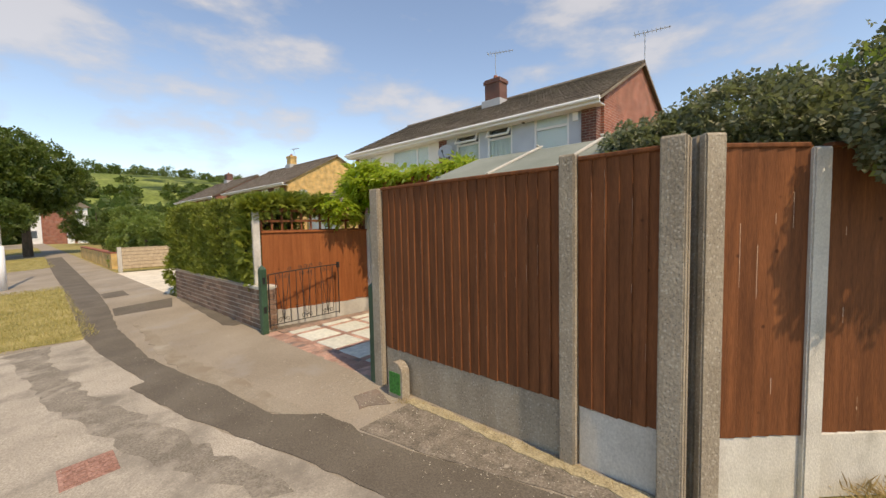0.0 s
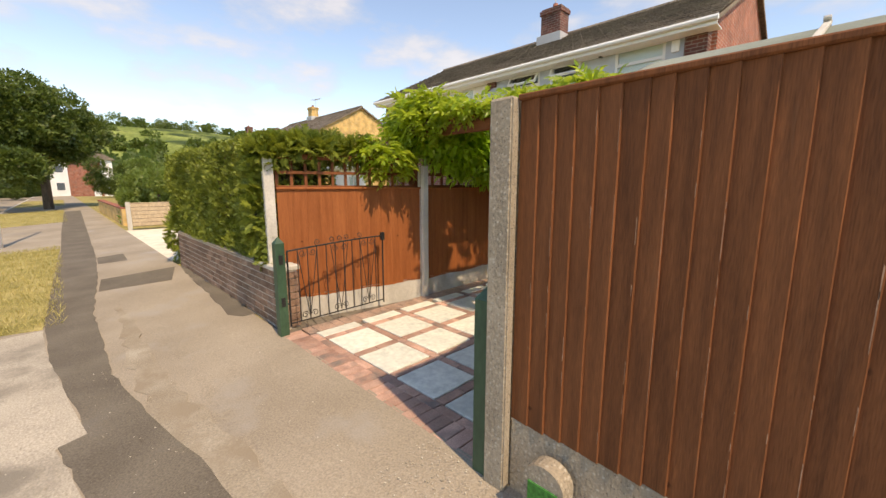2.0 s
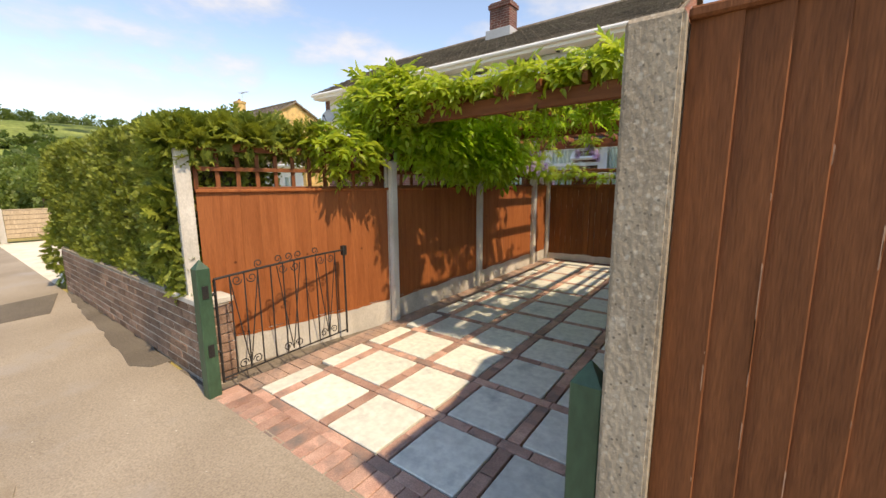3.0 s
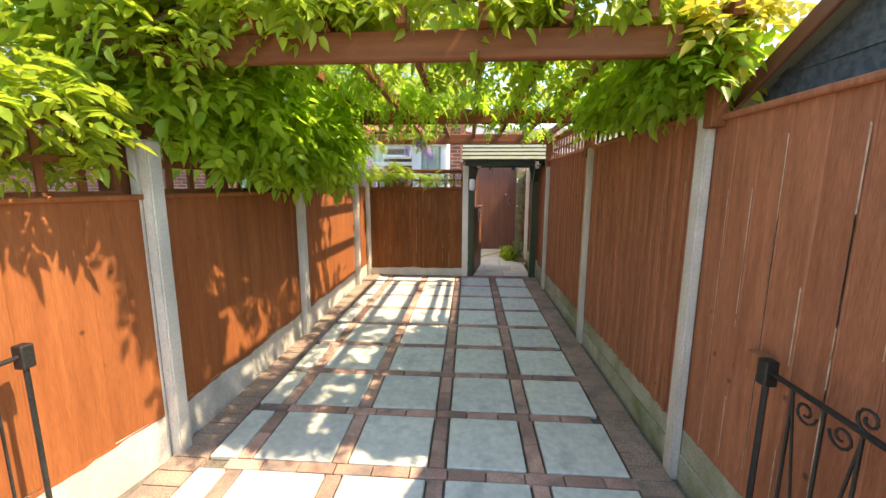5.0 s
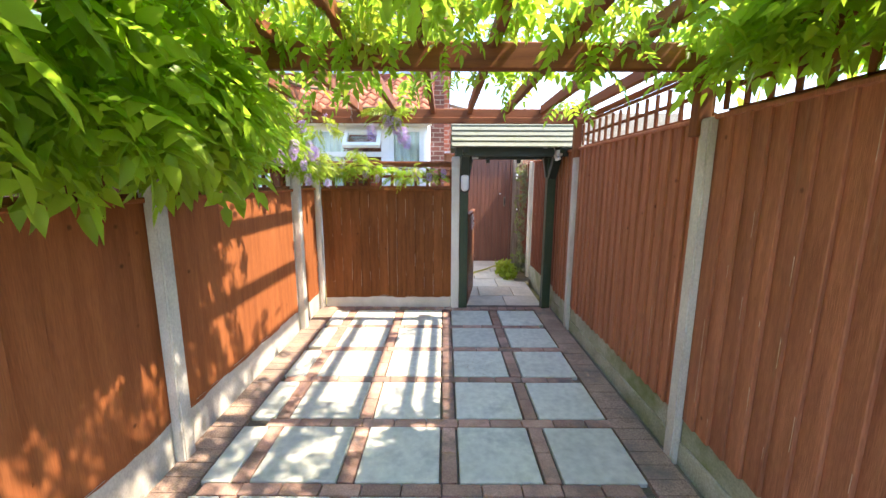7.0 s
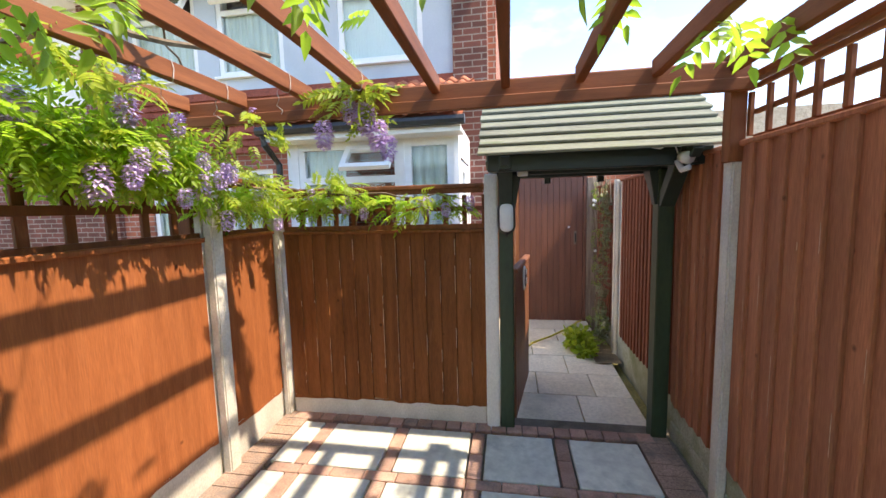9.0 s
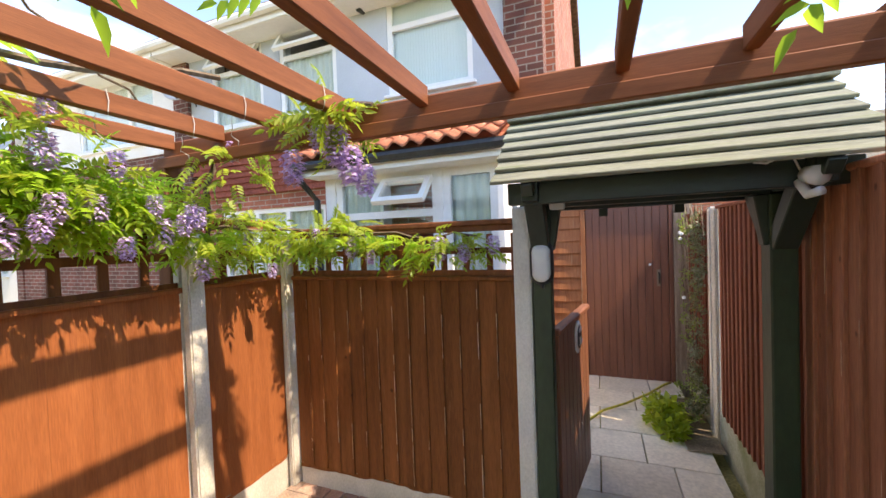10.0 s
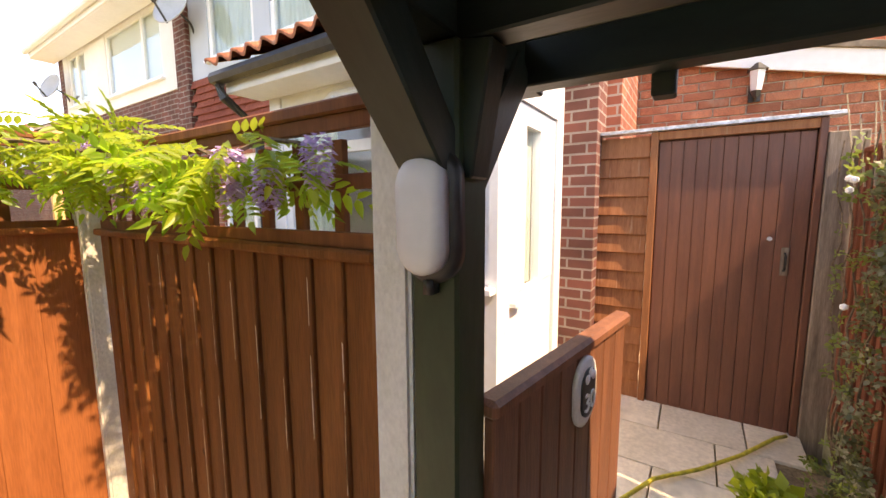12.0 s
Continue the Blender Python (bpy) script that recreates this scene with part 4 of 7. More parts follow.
for x, y, top in ((-2.93, 4.15, 2.19), (-2.93, 6.02, 2.2), (-2.93, 7.85, 2.2), (-5.72, 4.14, 2.05), (-5.72, 5.99, 2.05), (-5.72, 7.8, 2.1)):
    z0 = 1.76 if x > -4 else 1.3
    ex = 0.0 if x > -4 else -0.05
    hw = 0.034 if x > -4 else 0.045
    box_part("post", x - hw + ex, x + hw + ex, y - hw, y + hw, z0, top, PERGOLA, perg, bevel=0.004)
    if x > -4:
        bm = bmesh.new()
        add_box(bm, x - 0.065, x + 0.065, y - 0.065, y + 0.065, top, top + 0.02)
        bmesh.ops.create_cone(bm, cap_ends=True, segments=4, radius1=0.085, radius2=0.02, depth=0.02, matrix=Matrix.Translation((x, y, top + 0.03)) @ Matrix.Rotation(radians(45), 4, "Z"))
        part("post_cap", bm, PERGOLA, perg)

for k, (x, y) in enumerate(((-5.35, 7.3), (-4.97, 7.55), (-5.35, 7.62), (-4.64, 7.6))):
    bm = tube(bmesh.new(), [(x + 0.026, y, 2.23), (x + 0.03, y + 0.006, 2.19), (x + 0.027, y + 0.003, 2.15), (x + 0.012, y + 0.012, 2.138), (x - 0.012, y + 0.004, 2.143), (x - 0.028, y, 2.16), (x - 0.034, y - 0.01, 2.135),
                             (x - 0.02, y - 0.016, 2.105), (x - 0.032 - 0.01 * k, y - 0.006, 2.08), (x - 0.024, y + 0.012, 2.06), (x - 0.035, y + 0.02, 2.045)], 0.0018, 5)
    part("string_tie", bm, PALE_CONC, perg, "pale string tied round a rafter")

# ---- gate arch ----
arch = thing("gate_arch", (-3.48, 8.5, -0.02), "dark green timber gate arch with a weathered lichened board roof", "gate arch")
for x in (-3.969, -2.995):
    box_part("post", x - 0.047, x + 0.047, 8.44, 8.545, -0.02, 1.79, ARCH_POST, arch, bevel=0.006)
    for s in (-1, 1):
        beam_between("brace", (x, 8.49 + s * 0.03, 1.58), (x, 8.49 + s * 0.25, 1.83), 0.085, 0.075, ARCH_PAINT, arch)
    inward = 1 if x < -3.5 else -1
    beam_between("brace", (x + inward * 0.025, 8.49, 1.58), (x + inward * 0.06, 8.49, 1.79), 0.075, 0.06, ARCH_PAINT, arch)
    beam_between("wall_plate", (x, 8.12, 1.84), (x, 8.88, 1.84), 0.07, 0.09, ARCH_PAINT, arch)
    for s in (-1, 1):
        beam_between("rafter", (x, 8.49 + s * 0.42, 1.835), (x, 8.49, 2.19), 0.05, 0.06, ARCH_PAINT, arch)
for y in (8.2, 8.49, 8.78):
    beam_between("lintel", (-4.07, y, 1.835), (-2.87, y, 1.835), 0.06, 0.095, ARCH_PAINT, arch)
for x in (-3.67, -3.3):
    box_part("stub", x - 0.022, x + 0.022, 8.808, 8.86, 1.745, 1.87, ARCH_PAINT, arch)
for s in (-1, 1):
    for i in range(6):
        f0 = i / 6
        yb, zb = 8.49 + s * (0.42 - 0.42 * f0), 1.865 + 0.36 * f0
        me = block_mesh("roof_board", 1.31 - 0.012 * (i % 2), 0.112, 0.017, ARCH_BOARD, 0.003)
        m = Matrix.Translation((-3.465, yb - s * 0.033, zb + 0.028)) @ Matrix.Rotation(s * -radians(28), 4, "X")
        place("roof_board", me, m, arch, "lichen-streaked roof board")
beam_between("ridge", (-4.12, 8.49, 2.245), (-2.81, 8.49, 2.245), 0.1, 0.025, ARCH_BOARD, arch)
bulk = thing("bulkhead_lamp", (-3.965, 8.44, 1.4), "oval white bulkhead lamp in a black frame on the arch post", "wall lamp")


def oval(bm, cx, cy, cz, rx, rz, depth, y_dir=-1):
    """A stadium-shaped pad in the xz plane with a domed front."""
    outline = []
    for k in range(24):
        a = 2 * math.pi * k / 24
        outline.append((rx * math.cos(a), (rz - rx) * (1 if math.sin(a) > 0 else -1) + rx * math.sin(a)))
    rings = []
    for f, d in ((1.0, 0), (1.0, 0.6), (0.9, 0.88), (0.6, 1.0)):
        rings.append([bm.verts.new((cx + px * f, cy + y_dir * depth * d, cz + pz * f)) for px, pz in outline])
    for a, b in zip(rings, rings[1:]):
        for k in range(24):
            bm.faces.new((a[k], a[(k + 1) % 24], b[(k + 1) % 24], b[k]))
    bm.faces.new(rings[-1])
    bm.faces.new(rings[0][::-1])
    bmesh.ops.recalc_face_normals(bm, faces=bm.faces)


bm = bmesh.new()
oval(bm, -3.965, 8.44, 1.515, 0.058, 0.112, 0.026)
for z in (1.398, 1.632):
    add_box(bm, -3.973, -3.957, 8.415, 8.439, z - 0.012, z + 0.012)
part("frame", bm, PLASTIC_BLACK, bulk, "black plastic frame", True)
bm = bmesh.new()
oval(bm, -3.965, 8.4145, 1.515, 0.044, 0.094, 0.032)
part("cover", bm, LAMP_WHITE, bulk, "frosted white cover", True)
jbox = thing("junction_box", (-3.865, 8.27, 1.75), "small grey plastic junction box under the arch beam", "junction box")
box_part("case", -3.9, -3.835, 8.232, 8.275, 1.762, 1.81, DISH, jbox, "", 0.006)
box_part("lid", -3.897, -3.838, 8.2755, 8.282, 1.765, 1.807, DISH, jbox, "", 0.002)
sensor = thing("security_light", (-3.030, 8.150, 1.805), "small white spotlight fixed to the arch post", "lamp")
bm = bmesh.new()
tube(bm, [(-3.030, 8.160, 1.825), (-3.020, 8.100, 1.815)], 0.03, 10, 1.15)
part("head", bm, LAMP_WHITE, sensor, smooth=True)
bm = bmesh.new()
tube(bm, [(-3.050, 8.170, 1.805), (-3.040, 8.130, 1.755), (-3.020, 8.090, 1.765)], 0.016, 8)
part("sensor", bm, LAMP_WHITE, sensor, smooth=True)
bm = bmesh.new()
tube(bm, [(-3.050, 8.160, 1.845), (-3.100, 8.090, 1.895), (-3.170, 8.080, 1.865), (-3.200, 8.100, 1.875)], 0.004, 5)
part("cable", bm, LAMP_WHITE, sensor)

# open wooden side gate with an oval number sign
wgate = thing("wooden_gate", (-3.9, 9.0, 0.06), "low brown boarded gate standing open on the path", "gate")
gx = -3.918
for i in range(8):
    y0 = 8.53 + 0.1 * i
    box_part("board", gx - 0.012, gx + 0.012, y0, y0 + 0.097, 0.07, 1.12, GATE_WOOD, wgate, "", 0.004)
box_part("top_rail", gx - 0.03, gx + 0.025, 8.52, 9.345, 1.12, 1.16, GATE_WOOD, wgate, "", 0.01)
for z in (0.2, 0.9):
    box_part("ledge", gx - 0.045, gx - 0.013, 8.53, 9.325, z, z + 0.09, GATE_WOOD, wgate)
sign = thing("house_sign", (gx + 0.02, 8.97, 1.015), "oval cream house number sign on the gate", "sign")
bm = bmesh.new()
oval(bm, 0, 0, 0, 0.075, 0.1, 0.014)
part("plate", bm, WHITE_CONC, sign, "cream rim", True, Matrix.Translation((gx + 0.013, 8.97, 1.015)) @ Matrix.Rotation(radians(90), 4, "Z"))
bm = bmesh.new()
oval(bm, 0, 0, 0, 0.05, 0.07, 0.006)
part("face", bm, PLASTIC_BLACK, sign, "dark sign face", True, Matrix.Translation((gx + 0.0265, 8.97, 1.015)) @ Matrix.Rotation(radians(90), 4, "Z"))
txt = bpy.data.curves.new("number", "FONT")
txt.body, txt.size, txt.extrude, txt.align_x, txt.align_y = "30", 0.075, 0.002, "CENTER", "CENTER"
tob = new("number_text", txt)
dg = bpy.context.evaluated_depsgraph_get()
num = bpy.data.meshes.new_from_object(tob.evaluated_get(dg))
bpy.data.objects.remove(tob)
num.materials.clear()
num.materials.append(UPVC)
place("number", num, Matrix.Translation((gx + 0.034, 8.97, 0.99)) @ Matrix.Rotation(radians(90), 4, "Z") @ Matrix.Rotation(radians(90), 4, "X"), sign, "white raised number")
bm = bmesh.new()
for dy, dz in ((-0.022, 0.0), (0.0, 0.014), (0.02, 0.002)):
    bmesh.ops.create_uvsphere(bm, u_segments=8, v_segments=6, radius=0.014, matrix=Matrix.Translation((gx + 0.034, 8.97 + dy, 1.06 + dz)) @ Matrix.Diagonal((0.3, 1, 1, 1)))
part("motif", bm, UPVC, sign, "small pale relief motif", True)

hinge_at, swing = Vector((-3.918, 8.528, 0.0)), Matrix.Rotation(radians(-8.9), 4, "Z")
for ob in (wgate, sign):
    ob.location = hinge_at + swing @ (Vector(ob.location) - hinge_at)
    ob.rotation_euler.z = radians(-8.9)
for ob in (arch, bulk, sensor, jbox):
    ob.location.y -= 0.02

# path slabs beyond the arch
path = thing("path_paving", (-3.45, 9.7, 0.0), "pale buff concrete paving slabs of the house path", "paving", kind="structure")
PATH_SLAB = surface("buff_path_slab", (0.64, 0.575, 0.445), (0.78, 0.71, 0.575), 3.0, rough=0.85, bump=0.3, fine=40, stain=(0.3, 0.27, 0.21), stain_scale=2.5, stain_lo=0.55, stain_hi=0.8, vary=0.1, grain=0.12)
yy, k = 8.6, 0
while yy < 12.2:
    xs = [-4.46, -4.02, -3.42, -2.98] if k % 2 == 0 else [-4.46, -3.72, -3.26, -2.98]
    if yy > 9.6:
        xs = xs[:-1] + [-2.98] if yy > 10.3 else xs[:-1] + [-3.14]
    for x0, x1 in zip(xs, xs[1:]):
        place("slab", block_mesh("path_slab", x1 - x0 - 0.008, 0.392, 0.04, PATH_SLAB, 0.004), Matrix.Translation(((x0 + x1) / 2, yy + 0.2, -0.012 + 0.035 * (yy - 8.6) + rnd.uniform(0, 0.003))) @ Matrix.Rotation(0.035, 4, "X"), path)
    yy += 0.4
    k += 1
hose_t = thing("garden_hose", (-3.4, 10.3, 0.08), "yellow garden hose lying across the path", "hose")
bm = bmesh.new()
hp = [(-3.86, 9.4), (-3.83, 9.8), (-3.7, 10.05), (-3.5, 10.25), (-3.3, 10.5), (-3.12, 10.78), (-3.06, 10.84)]
tube(bm, [(x, y, 0.055 + 0.035 * (y - 8.6)) for x, y in hp], 0.011, 7)
part("pipe", bm, HOSE, hose_t, smooth=True)

# ---- back gate and boarded side panel ----
GY = 10.95
bdoor = thing("door_1", (-3.43, GY, 0.08), "tall dark red-brown boarded side gate, closed", "door", kind="structure")
for i in range(11):
    w = 0.785 / 11
    x0 = -3.825 + w * i
    box_part("board", x0 + 0.0008, x0 + w - 0.0008, GY - 0.012, GY + 0.012, 0.085, 1.935, DOOR_WOOD, bdoor, "", 0.003)
box_part("backing", -3.829, -3.036, GY + 0.014, GY + 0.035, 0.05, 1.96, DOOR_WOOD, bdoor)
box_part("frame_side", -3.875, -3.83, GY - 0.035, GY + 0.04, 0.06, 2.0, CUT_WOOD, bdoor)
box_part("frame_side", -3.035, -3.0, GY - 0.035, GY + 0.04, 0.06, 2.0, DOOR_WOOD, bdoor)
box_part("frame_head", -3.83, -3.035, GY - 0.035, GY + 0.04, 1.945, 2.0, CUT_WOOD, bdoor)
box_part("handle_plate", -3.15, -3.112, GY - 0.017, GY - 0.0125, 1.09, 1.26, GREY_WOOD, bdoor, "tarnished handle plate", 0.002)
bm = tube(bmesh.new(), [(-3.131, GY - 0.018, 1.12), (-3.131, GY - 0.042, 1.135), (-3.131, GY - 0.042, 1.21), (-3.131, GY - 0.018, 1.225)], 0.007, 8)
part("handle", bm, IRON, bdoor, "dark pull handle", True)
bm = bmesh.new()
tube(bm, [(-3.21, GY - 0.012, 1.31), (-3.21, GY - 0.03, 1.31)], 0.013, 10)
part("lock", bm, LAMP_WHITE, bdoor, "round pale lock cover")
gp = thing("timber_post", (-2.973, GY - 0.02, 0.05), "weathered grey-brown timber post beside the side gate", "post")
box_part("shaft", -2.996, -2.83, GY - 0.039, GY + 0.03, -0.03, 1.92, GREY_WOOD, gp, "", 0.006)
lap = thing("lap_fence", (-4.1, GY, 0.08), "orange-brown horizontal overlap board panel beside the gate", "fence panel")
for i in range(14):
    z = 0.1 + i * 0.134
    place("lap_board", block_mesh("lap_board", 0.44, 0.014, 0.142, CUT_WOOD, 0.002), Matrix.Translation((-4.1, GY - 0.005, z)) @ Matrix.Rotation(-radians(9), 4, "X"), lap)
box_part("side_rail", -4.36, -4.32, GY - 0.035, GY + 0.03, 0.06, 2.0, CUT_WOOD, lap)
capf = thing("gate_head_flashing", (-3.68, GY, 2.0), "grey metal flashing over the side gate", "flashing")
box_part("strip", -4.38, -2.93, GY - 0.06, GY + 0.05, 2.003, 2.028, STEEL, capf, "", 0.004)


# ---- buildings ----
def holed_wall(bm, x0, x1, z0, z1, y0, y1, holes):
    """A wall in the xz plane, y0 to y1 thick, with rectangular openings (x0, x1, z0, z1) cut through it."""
    xs = sorted({x0, x1, *[h[0] for h in holes], *[h[1] for h in holes]})
    for a, b in zip(xs, xs[1:]):
        mid = (a + b) / 2
        cuts = sorted([(h[2], h[3]) for h in holes if h[0] < mid < h[1]])
        z = z0
        for c0, c1 in cuts:
            if c0 > z:
                add_box(bm, a, b, y0, y1, z, c0)
            z = c1
        if z < z1:
            add_box(bm, a, b, y0, y1, z, z1)
    bmesh.ops.remove_doubles(bm, verts=bm.verts, dist=0.0001)
    return bm


def frame_bars(bm, x0, x1, z0, z1, y, w=0.068, d=0.05):
    """A mitred window frame round an opening in the xz plane, in one piece."""
    rings = []
    for yy, t in ((y - d / 2, 0), (y - d / 2, w), (y + d / 2, w), (y + d / 2, 0)):
        rings.append([bm.verts.new(c) for c in ((x0 + t, yy, z0 + t), (x1 - t, yy, z0 + t), (x1 - t, yy, z1 - t), (x0 + t, yy, z1 - t))])
    for a in range(4):
        p, q = rings[a], rings[(a + 1) % 4]
        for k in range(4):
            bm.faces.new((p[k], p[(k + 1) % 4], q[(k + 1) % 4], q[k]))
    bmesh.ops.recalc_face_normals(bm, faces=bm.faces)


def window(house, x0, x1, z0, z1, y, mids=(), rails=(), drape=BLIND, wavy=False, vent=None, sill=True, label="white framed window"):
    """A window part: frame, pane, sill, drape behind, and a top vent pushed open where given."""
    bm = bmesh.new()
    frame_bars(bm, x0, x1, z0, z1, y + 0.04)
    win = part("window", bm, UPVC, house, label)
    for x in mids:
        box_part("mullion", x - 0.034, x + 0.034, y + 0.015, y + 0.065, z0 + 0.068, z1 - 0.068, UPVC, win, "", 0)
    for a, b, z in rails:
        box_part("transom", max(a, x0 + 0.068), min(b, x1 - 0.068), y + 0.018, y + 0.062, z - 0.034, z + 0.034, UPVC, win, "", 0)
    box_part("pane", x0 + 0.05, x1 - 0.05, y + 0.036, y + 0.044, z0 + 0.05, z1 - 0.05, GLASS, win, "clear glass pane", 0).visible_shadow = False
    if sill:
        box_part("sill", x0 - 0.04, x1 + 0.04, y - 0.06, y + 0.012, z0 - 0.035, z0, UPVC, win, "white sill", 0.004)
    if drape:
        bm = bmesh.new()
        hang_to, top_z = x1, z1
        if vent and vent[1] - vent[0] > 0.8 * (x1 - x0):
            top_z = vent[2]
        elif vent:
            hang_to = vent[0] - 0.02
        n = max(2, int((hang_to - x0) / 0.02))
        prev = None
        for i in range(n + 1):
            x = x0 + 0.03 + (hang_to - x0 - 0.06) * i / n
            yy2 = y + 0.085 + (0.016 * math.sin(i * 1.15) if wavy else 0.003 * (i % 2))
            cur = (bm.verts.new((x, yy2, z0 + 0.02)), bm.verts.new((x, yy2, top_z - 0.02)))
            if prev:
                bm.faces.new((prev[0], cur[0], cur[1], prev[1]))
            prev = cur
        part("curtain" if wavy else "blind", bm, drape, win, "pale net curtain" if wavy else "pale closed blind")
    if vent:
        vx0, vx1, vz0, vz1, ang = vent
        bm = bmesh.new()
        frame_bars(bm, 0, vx1 - vx0, -(vz1 - vz0), 0, 0, 0.055, 0.05)
        m = Matrix.Translation((vx0, y - 0.005, vz1)) @ Matrix.Rotation(-radians(ang), 4, "X")
        v = place("vent", to_mesh("vent", bm, UPVC), m, win, "white top vent pushed open")
        place("vent_pane", block_mesh("vent_pane", vx1 - vx0 - 0.08, 0.006, vz1 - vz0 - 0.08, GLASS, 0), m @ Matrix.Translation(((vx1 - vx0) / 2, 0, -(vz1 - vz0) + 0.04)), v).visible_shadow = False
    return win


def tiled_slope(bm, x0, x1, y0, z0, y1, z1, tw=0.3, gauge=0.3, thick=0.028, seed=0):
    """Flat interlocking tiles in lapped courses up one slope."""
    rnd2 = random.Random(seed)
    run = math.hypot(y1 - y0, z1 - z0)
    ang = math.atan2(z1 - z0, abs(y1 - y0))
    sy = 1 if y1 > y0 else -1
    k = int(run / gauge)
    verts, faces = [], []
    for c in range(k + 1):
        s = c * gauge
        length = min(gauge * 1.12, run - s + 0.02)
        off = 0.5 * tw * (c % 2)
        x = x0 - off
        while x < x1:
            a, b = max(x + 0.006, x0), min(x + tw - 0.006, x1)
            if b - a > 0.03:
                lift = rnd2.uniform(0, 0.006)
                pts = []
                for px in (a, b):
                    for t, h in ((s - 0.03, 0.006), (s - 0.03, 0.006 + thick), (s + length, -0.008 + 0.004), (s + length, -0.002)):
                        hh = h + lift
                        pts.append((px, y0 + sy * (t * math.cos(ang) - hh * math.sin(ang)), z0 + t * math.sin(ang) + hh * math.cos(ang)))
                q = len(verts)
                verts += pts
                faces += [(q, q + 4, q + 5, q + 1), (q + 1, q + 5, q + 6, q + 2), (q, q + 1, q + 2, q + 3), (q + 4, q + 7, q + 6, q + 5)]
            x += tw
    return verts, faces


def gable_wall(bm, x0, x1, y0, y1, z0, ze, zr):
    """An end wall with its triangle under the roof."""
    ym = (y0 + y1) / 2
    prof = [(y0, z0), (y1, z0), (y1, ze), (ym, zr), (y0, ze)]
    a = [bm.verts.new((x0, y, z)) for y, z in prof]
    b = [bm.verts.new((x1, y, z)) for y, z in prof]
    bm.faces.new(a)
    bm.faces.new(b[::-1])
    for i in range(5):
        j = (i + 1) % 5
        bm.faces.new((a[i], b[i], b[j], a[j]))
    bmesh.ops.recalc_face_normals(bm, faces=bm.faces)


def roof_parts(house, x0, x1, y0, y1, ze, zr, over=0.35, tw=0.3, gauge=0.3, seed=0, verge=True):
    """A pitched roof with its ridge along x: deck, tiles, ridge tiles, fascia and gutter."""
    ym = (y0 + y1) / 2
    slope = (zr - ze) / (ym - y0)
    ya, za = y0 - over, ze - over * slope
    yb = y1 + over
    bm = bmesh.new()
    for ys in (ya, yb):
        v = [bm.verts.new(p) for p in ((x0, ys, za), (x1, ys, za), (x1, ym, zr), (x0, ym, zr))]
        bm.faces.new(v)
    bmesh.ops.solidify(bm, geom=list(bm.faces), thickness=0.06)
    roof = part("roof", bm, ROOF_TILE, house, "grey-brown tiled pitched roof")
    vs, fs = tiled_slope(None, x0, x1, ya - 0.03, za + 0.06, ym, zr + 0.06, tw, gauge, seed=seed)
    tagged(place("roof_tiles", mesh_of("roof_tiles", vs, fs, ROOF_TILE), Matrix(), roof), kind="stuff")
    vs, fs = tiled_slope(None, x0, x1, yb + 0.03, za + 0.06, ym, zr + 0.06, tw, gauge * 1.6, seed=seed + 1)
    tagged(place("roof_tiles", mesh_of("roof_tiles", vs, fs, ROOF_TILE), Matrix(), roof), kind="stuff")
    bm = bmesh.new()
    n = int((x1 - x0) / 0.45)
    for i in range(n):
        a = x0 + (x1 - x0) * i / n
        tube(bm, [(a + 0.005, ym, zr + 0.06), (a + (x1 - x0) / n - 0.005, ym, zr + 0.06)], 0.09, 8)
    part("ridge_tiles", bm, ROOF_TILE, roof)
    box_part("fascia", x0, x1, ya - 0.02, ya + 0.005, za - 0.12, za + 0.045, UPVC, house, "white fascia board")
    box_part("soffit", x0, x1, ya + 0.006, y0 - 0.002, za - 0.125, za - 0.1, UPVC, house, "white soffit")
    bm = bmesh.new()
    tube(bm, [(x0 - 0.02, ya - 0.07, za + 0.0), (x1 + 0.02, ya - 0.07, za + 0.0)], 0.055, 8)
    part("gutter", bm, UPVC, house, "white rain gutter")
    if verge:
        for x in (x0, x1):
            for ys in (ya, yb):
                beam_between("bargeboard", (x, ys, za), (x, ym, zr + 0.0), 0.03, 0.08, UPVC if verge == 1 else ROOF_TILE, house)
    return roof


def chimney_parts(house, x, y, z0, z1, w=0.65, d=0.5, mat=BRICK_DARK):
    box_part("chimney", x - w / 2, x + w / 2, y - d / 2, y + d / 2, z0, z1, mat, house, "brick chimney stack", 0.01)
    box_part("chimney_cap", x - w / 2 - 0.04, x + w / 2 + 0.04, y - d / 2 - 0.04, y + d / 2 + 0.04, z1 - 0.2, z1 - 0.06, mat, house)
    box_part("flashing", x - w / 2 - 0.09, x + w / 2 + 0.09, y - d / 2 - 0.12, y + d / 2 + 0.1, z0, z0 + 0.32, DISH, house, "pale lead flashing", 0.01)
    bm = bmesh.new()
    tube(bm, [(x, y, z1 - 0.01), (x, y, z1 + 0.18)], 0.1, 10, 0.85)
    part("chimney_pot", bm, BRICK_RED, house)


def aerial(x, y, z0, h, heading, label="thin metal television aerial on a mast"):
    ob = thing("tv_aerial", (x, y, z0), label, "aerial", "roof aerials")
    part("mast", tube(bmesh.new(), [(x, y, z0), (x, y, z0 + h)], 0.018, 6), STEEL, ob)
    u = Vector((math.cos(heading), math.sin(heading), 0))
    v = Vector((-u.y, u.x, 0.0))
    c = Vector((x, y, z0 + h - 0.05))
    part("boom", tube(bmesh.new(), [c - u * 0.35, c + u * 0.75], 0.012, 6), STEEL, ob)
    for i in range(9):
        p = c + u * (-0.3 + 0.125 * i)
        L = 0.24 - 0.014 * i
        part("rod", tube(bmesh.new(), [p - v * L, p + v * L], 0.007, 5), STEEL, ob)


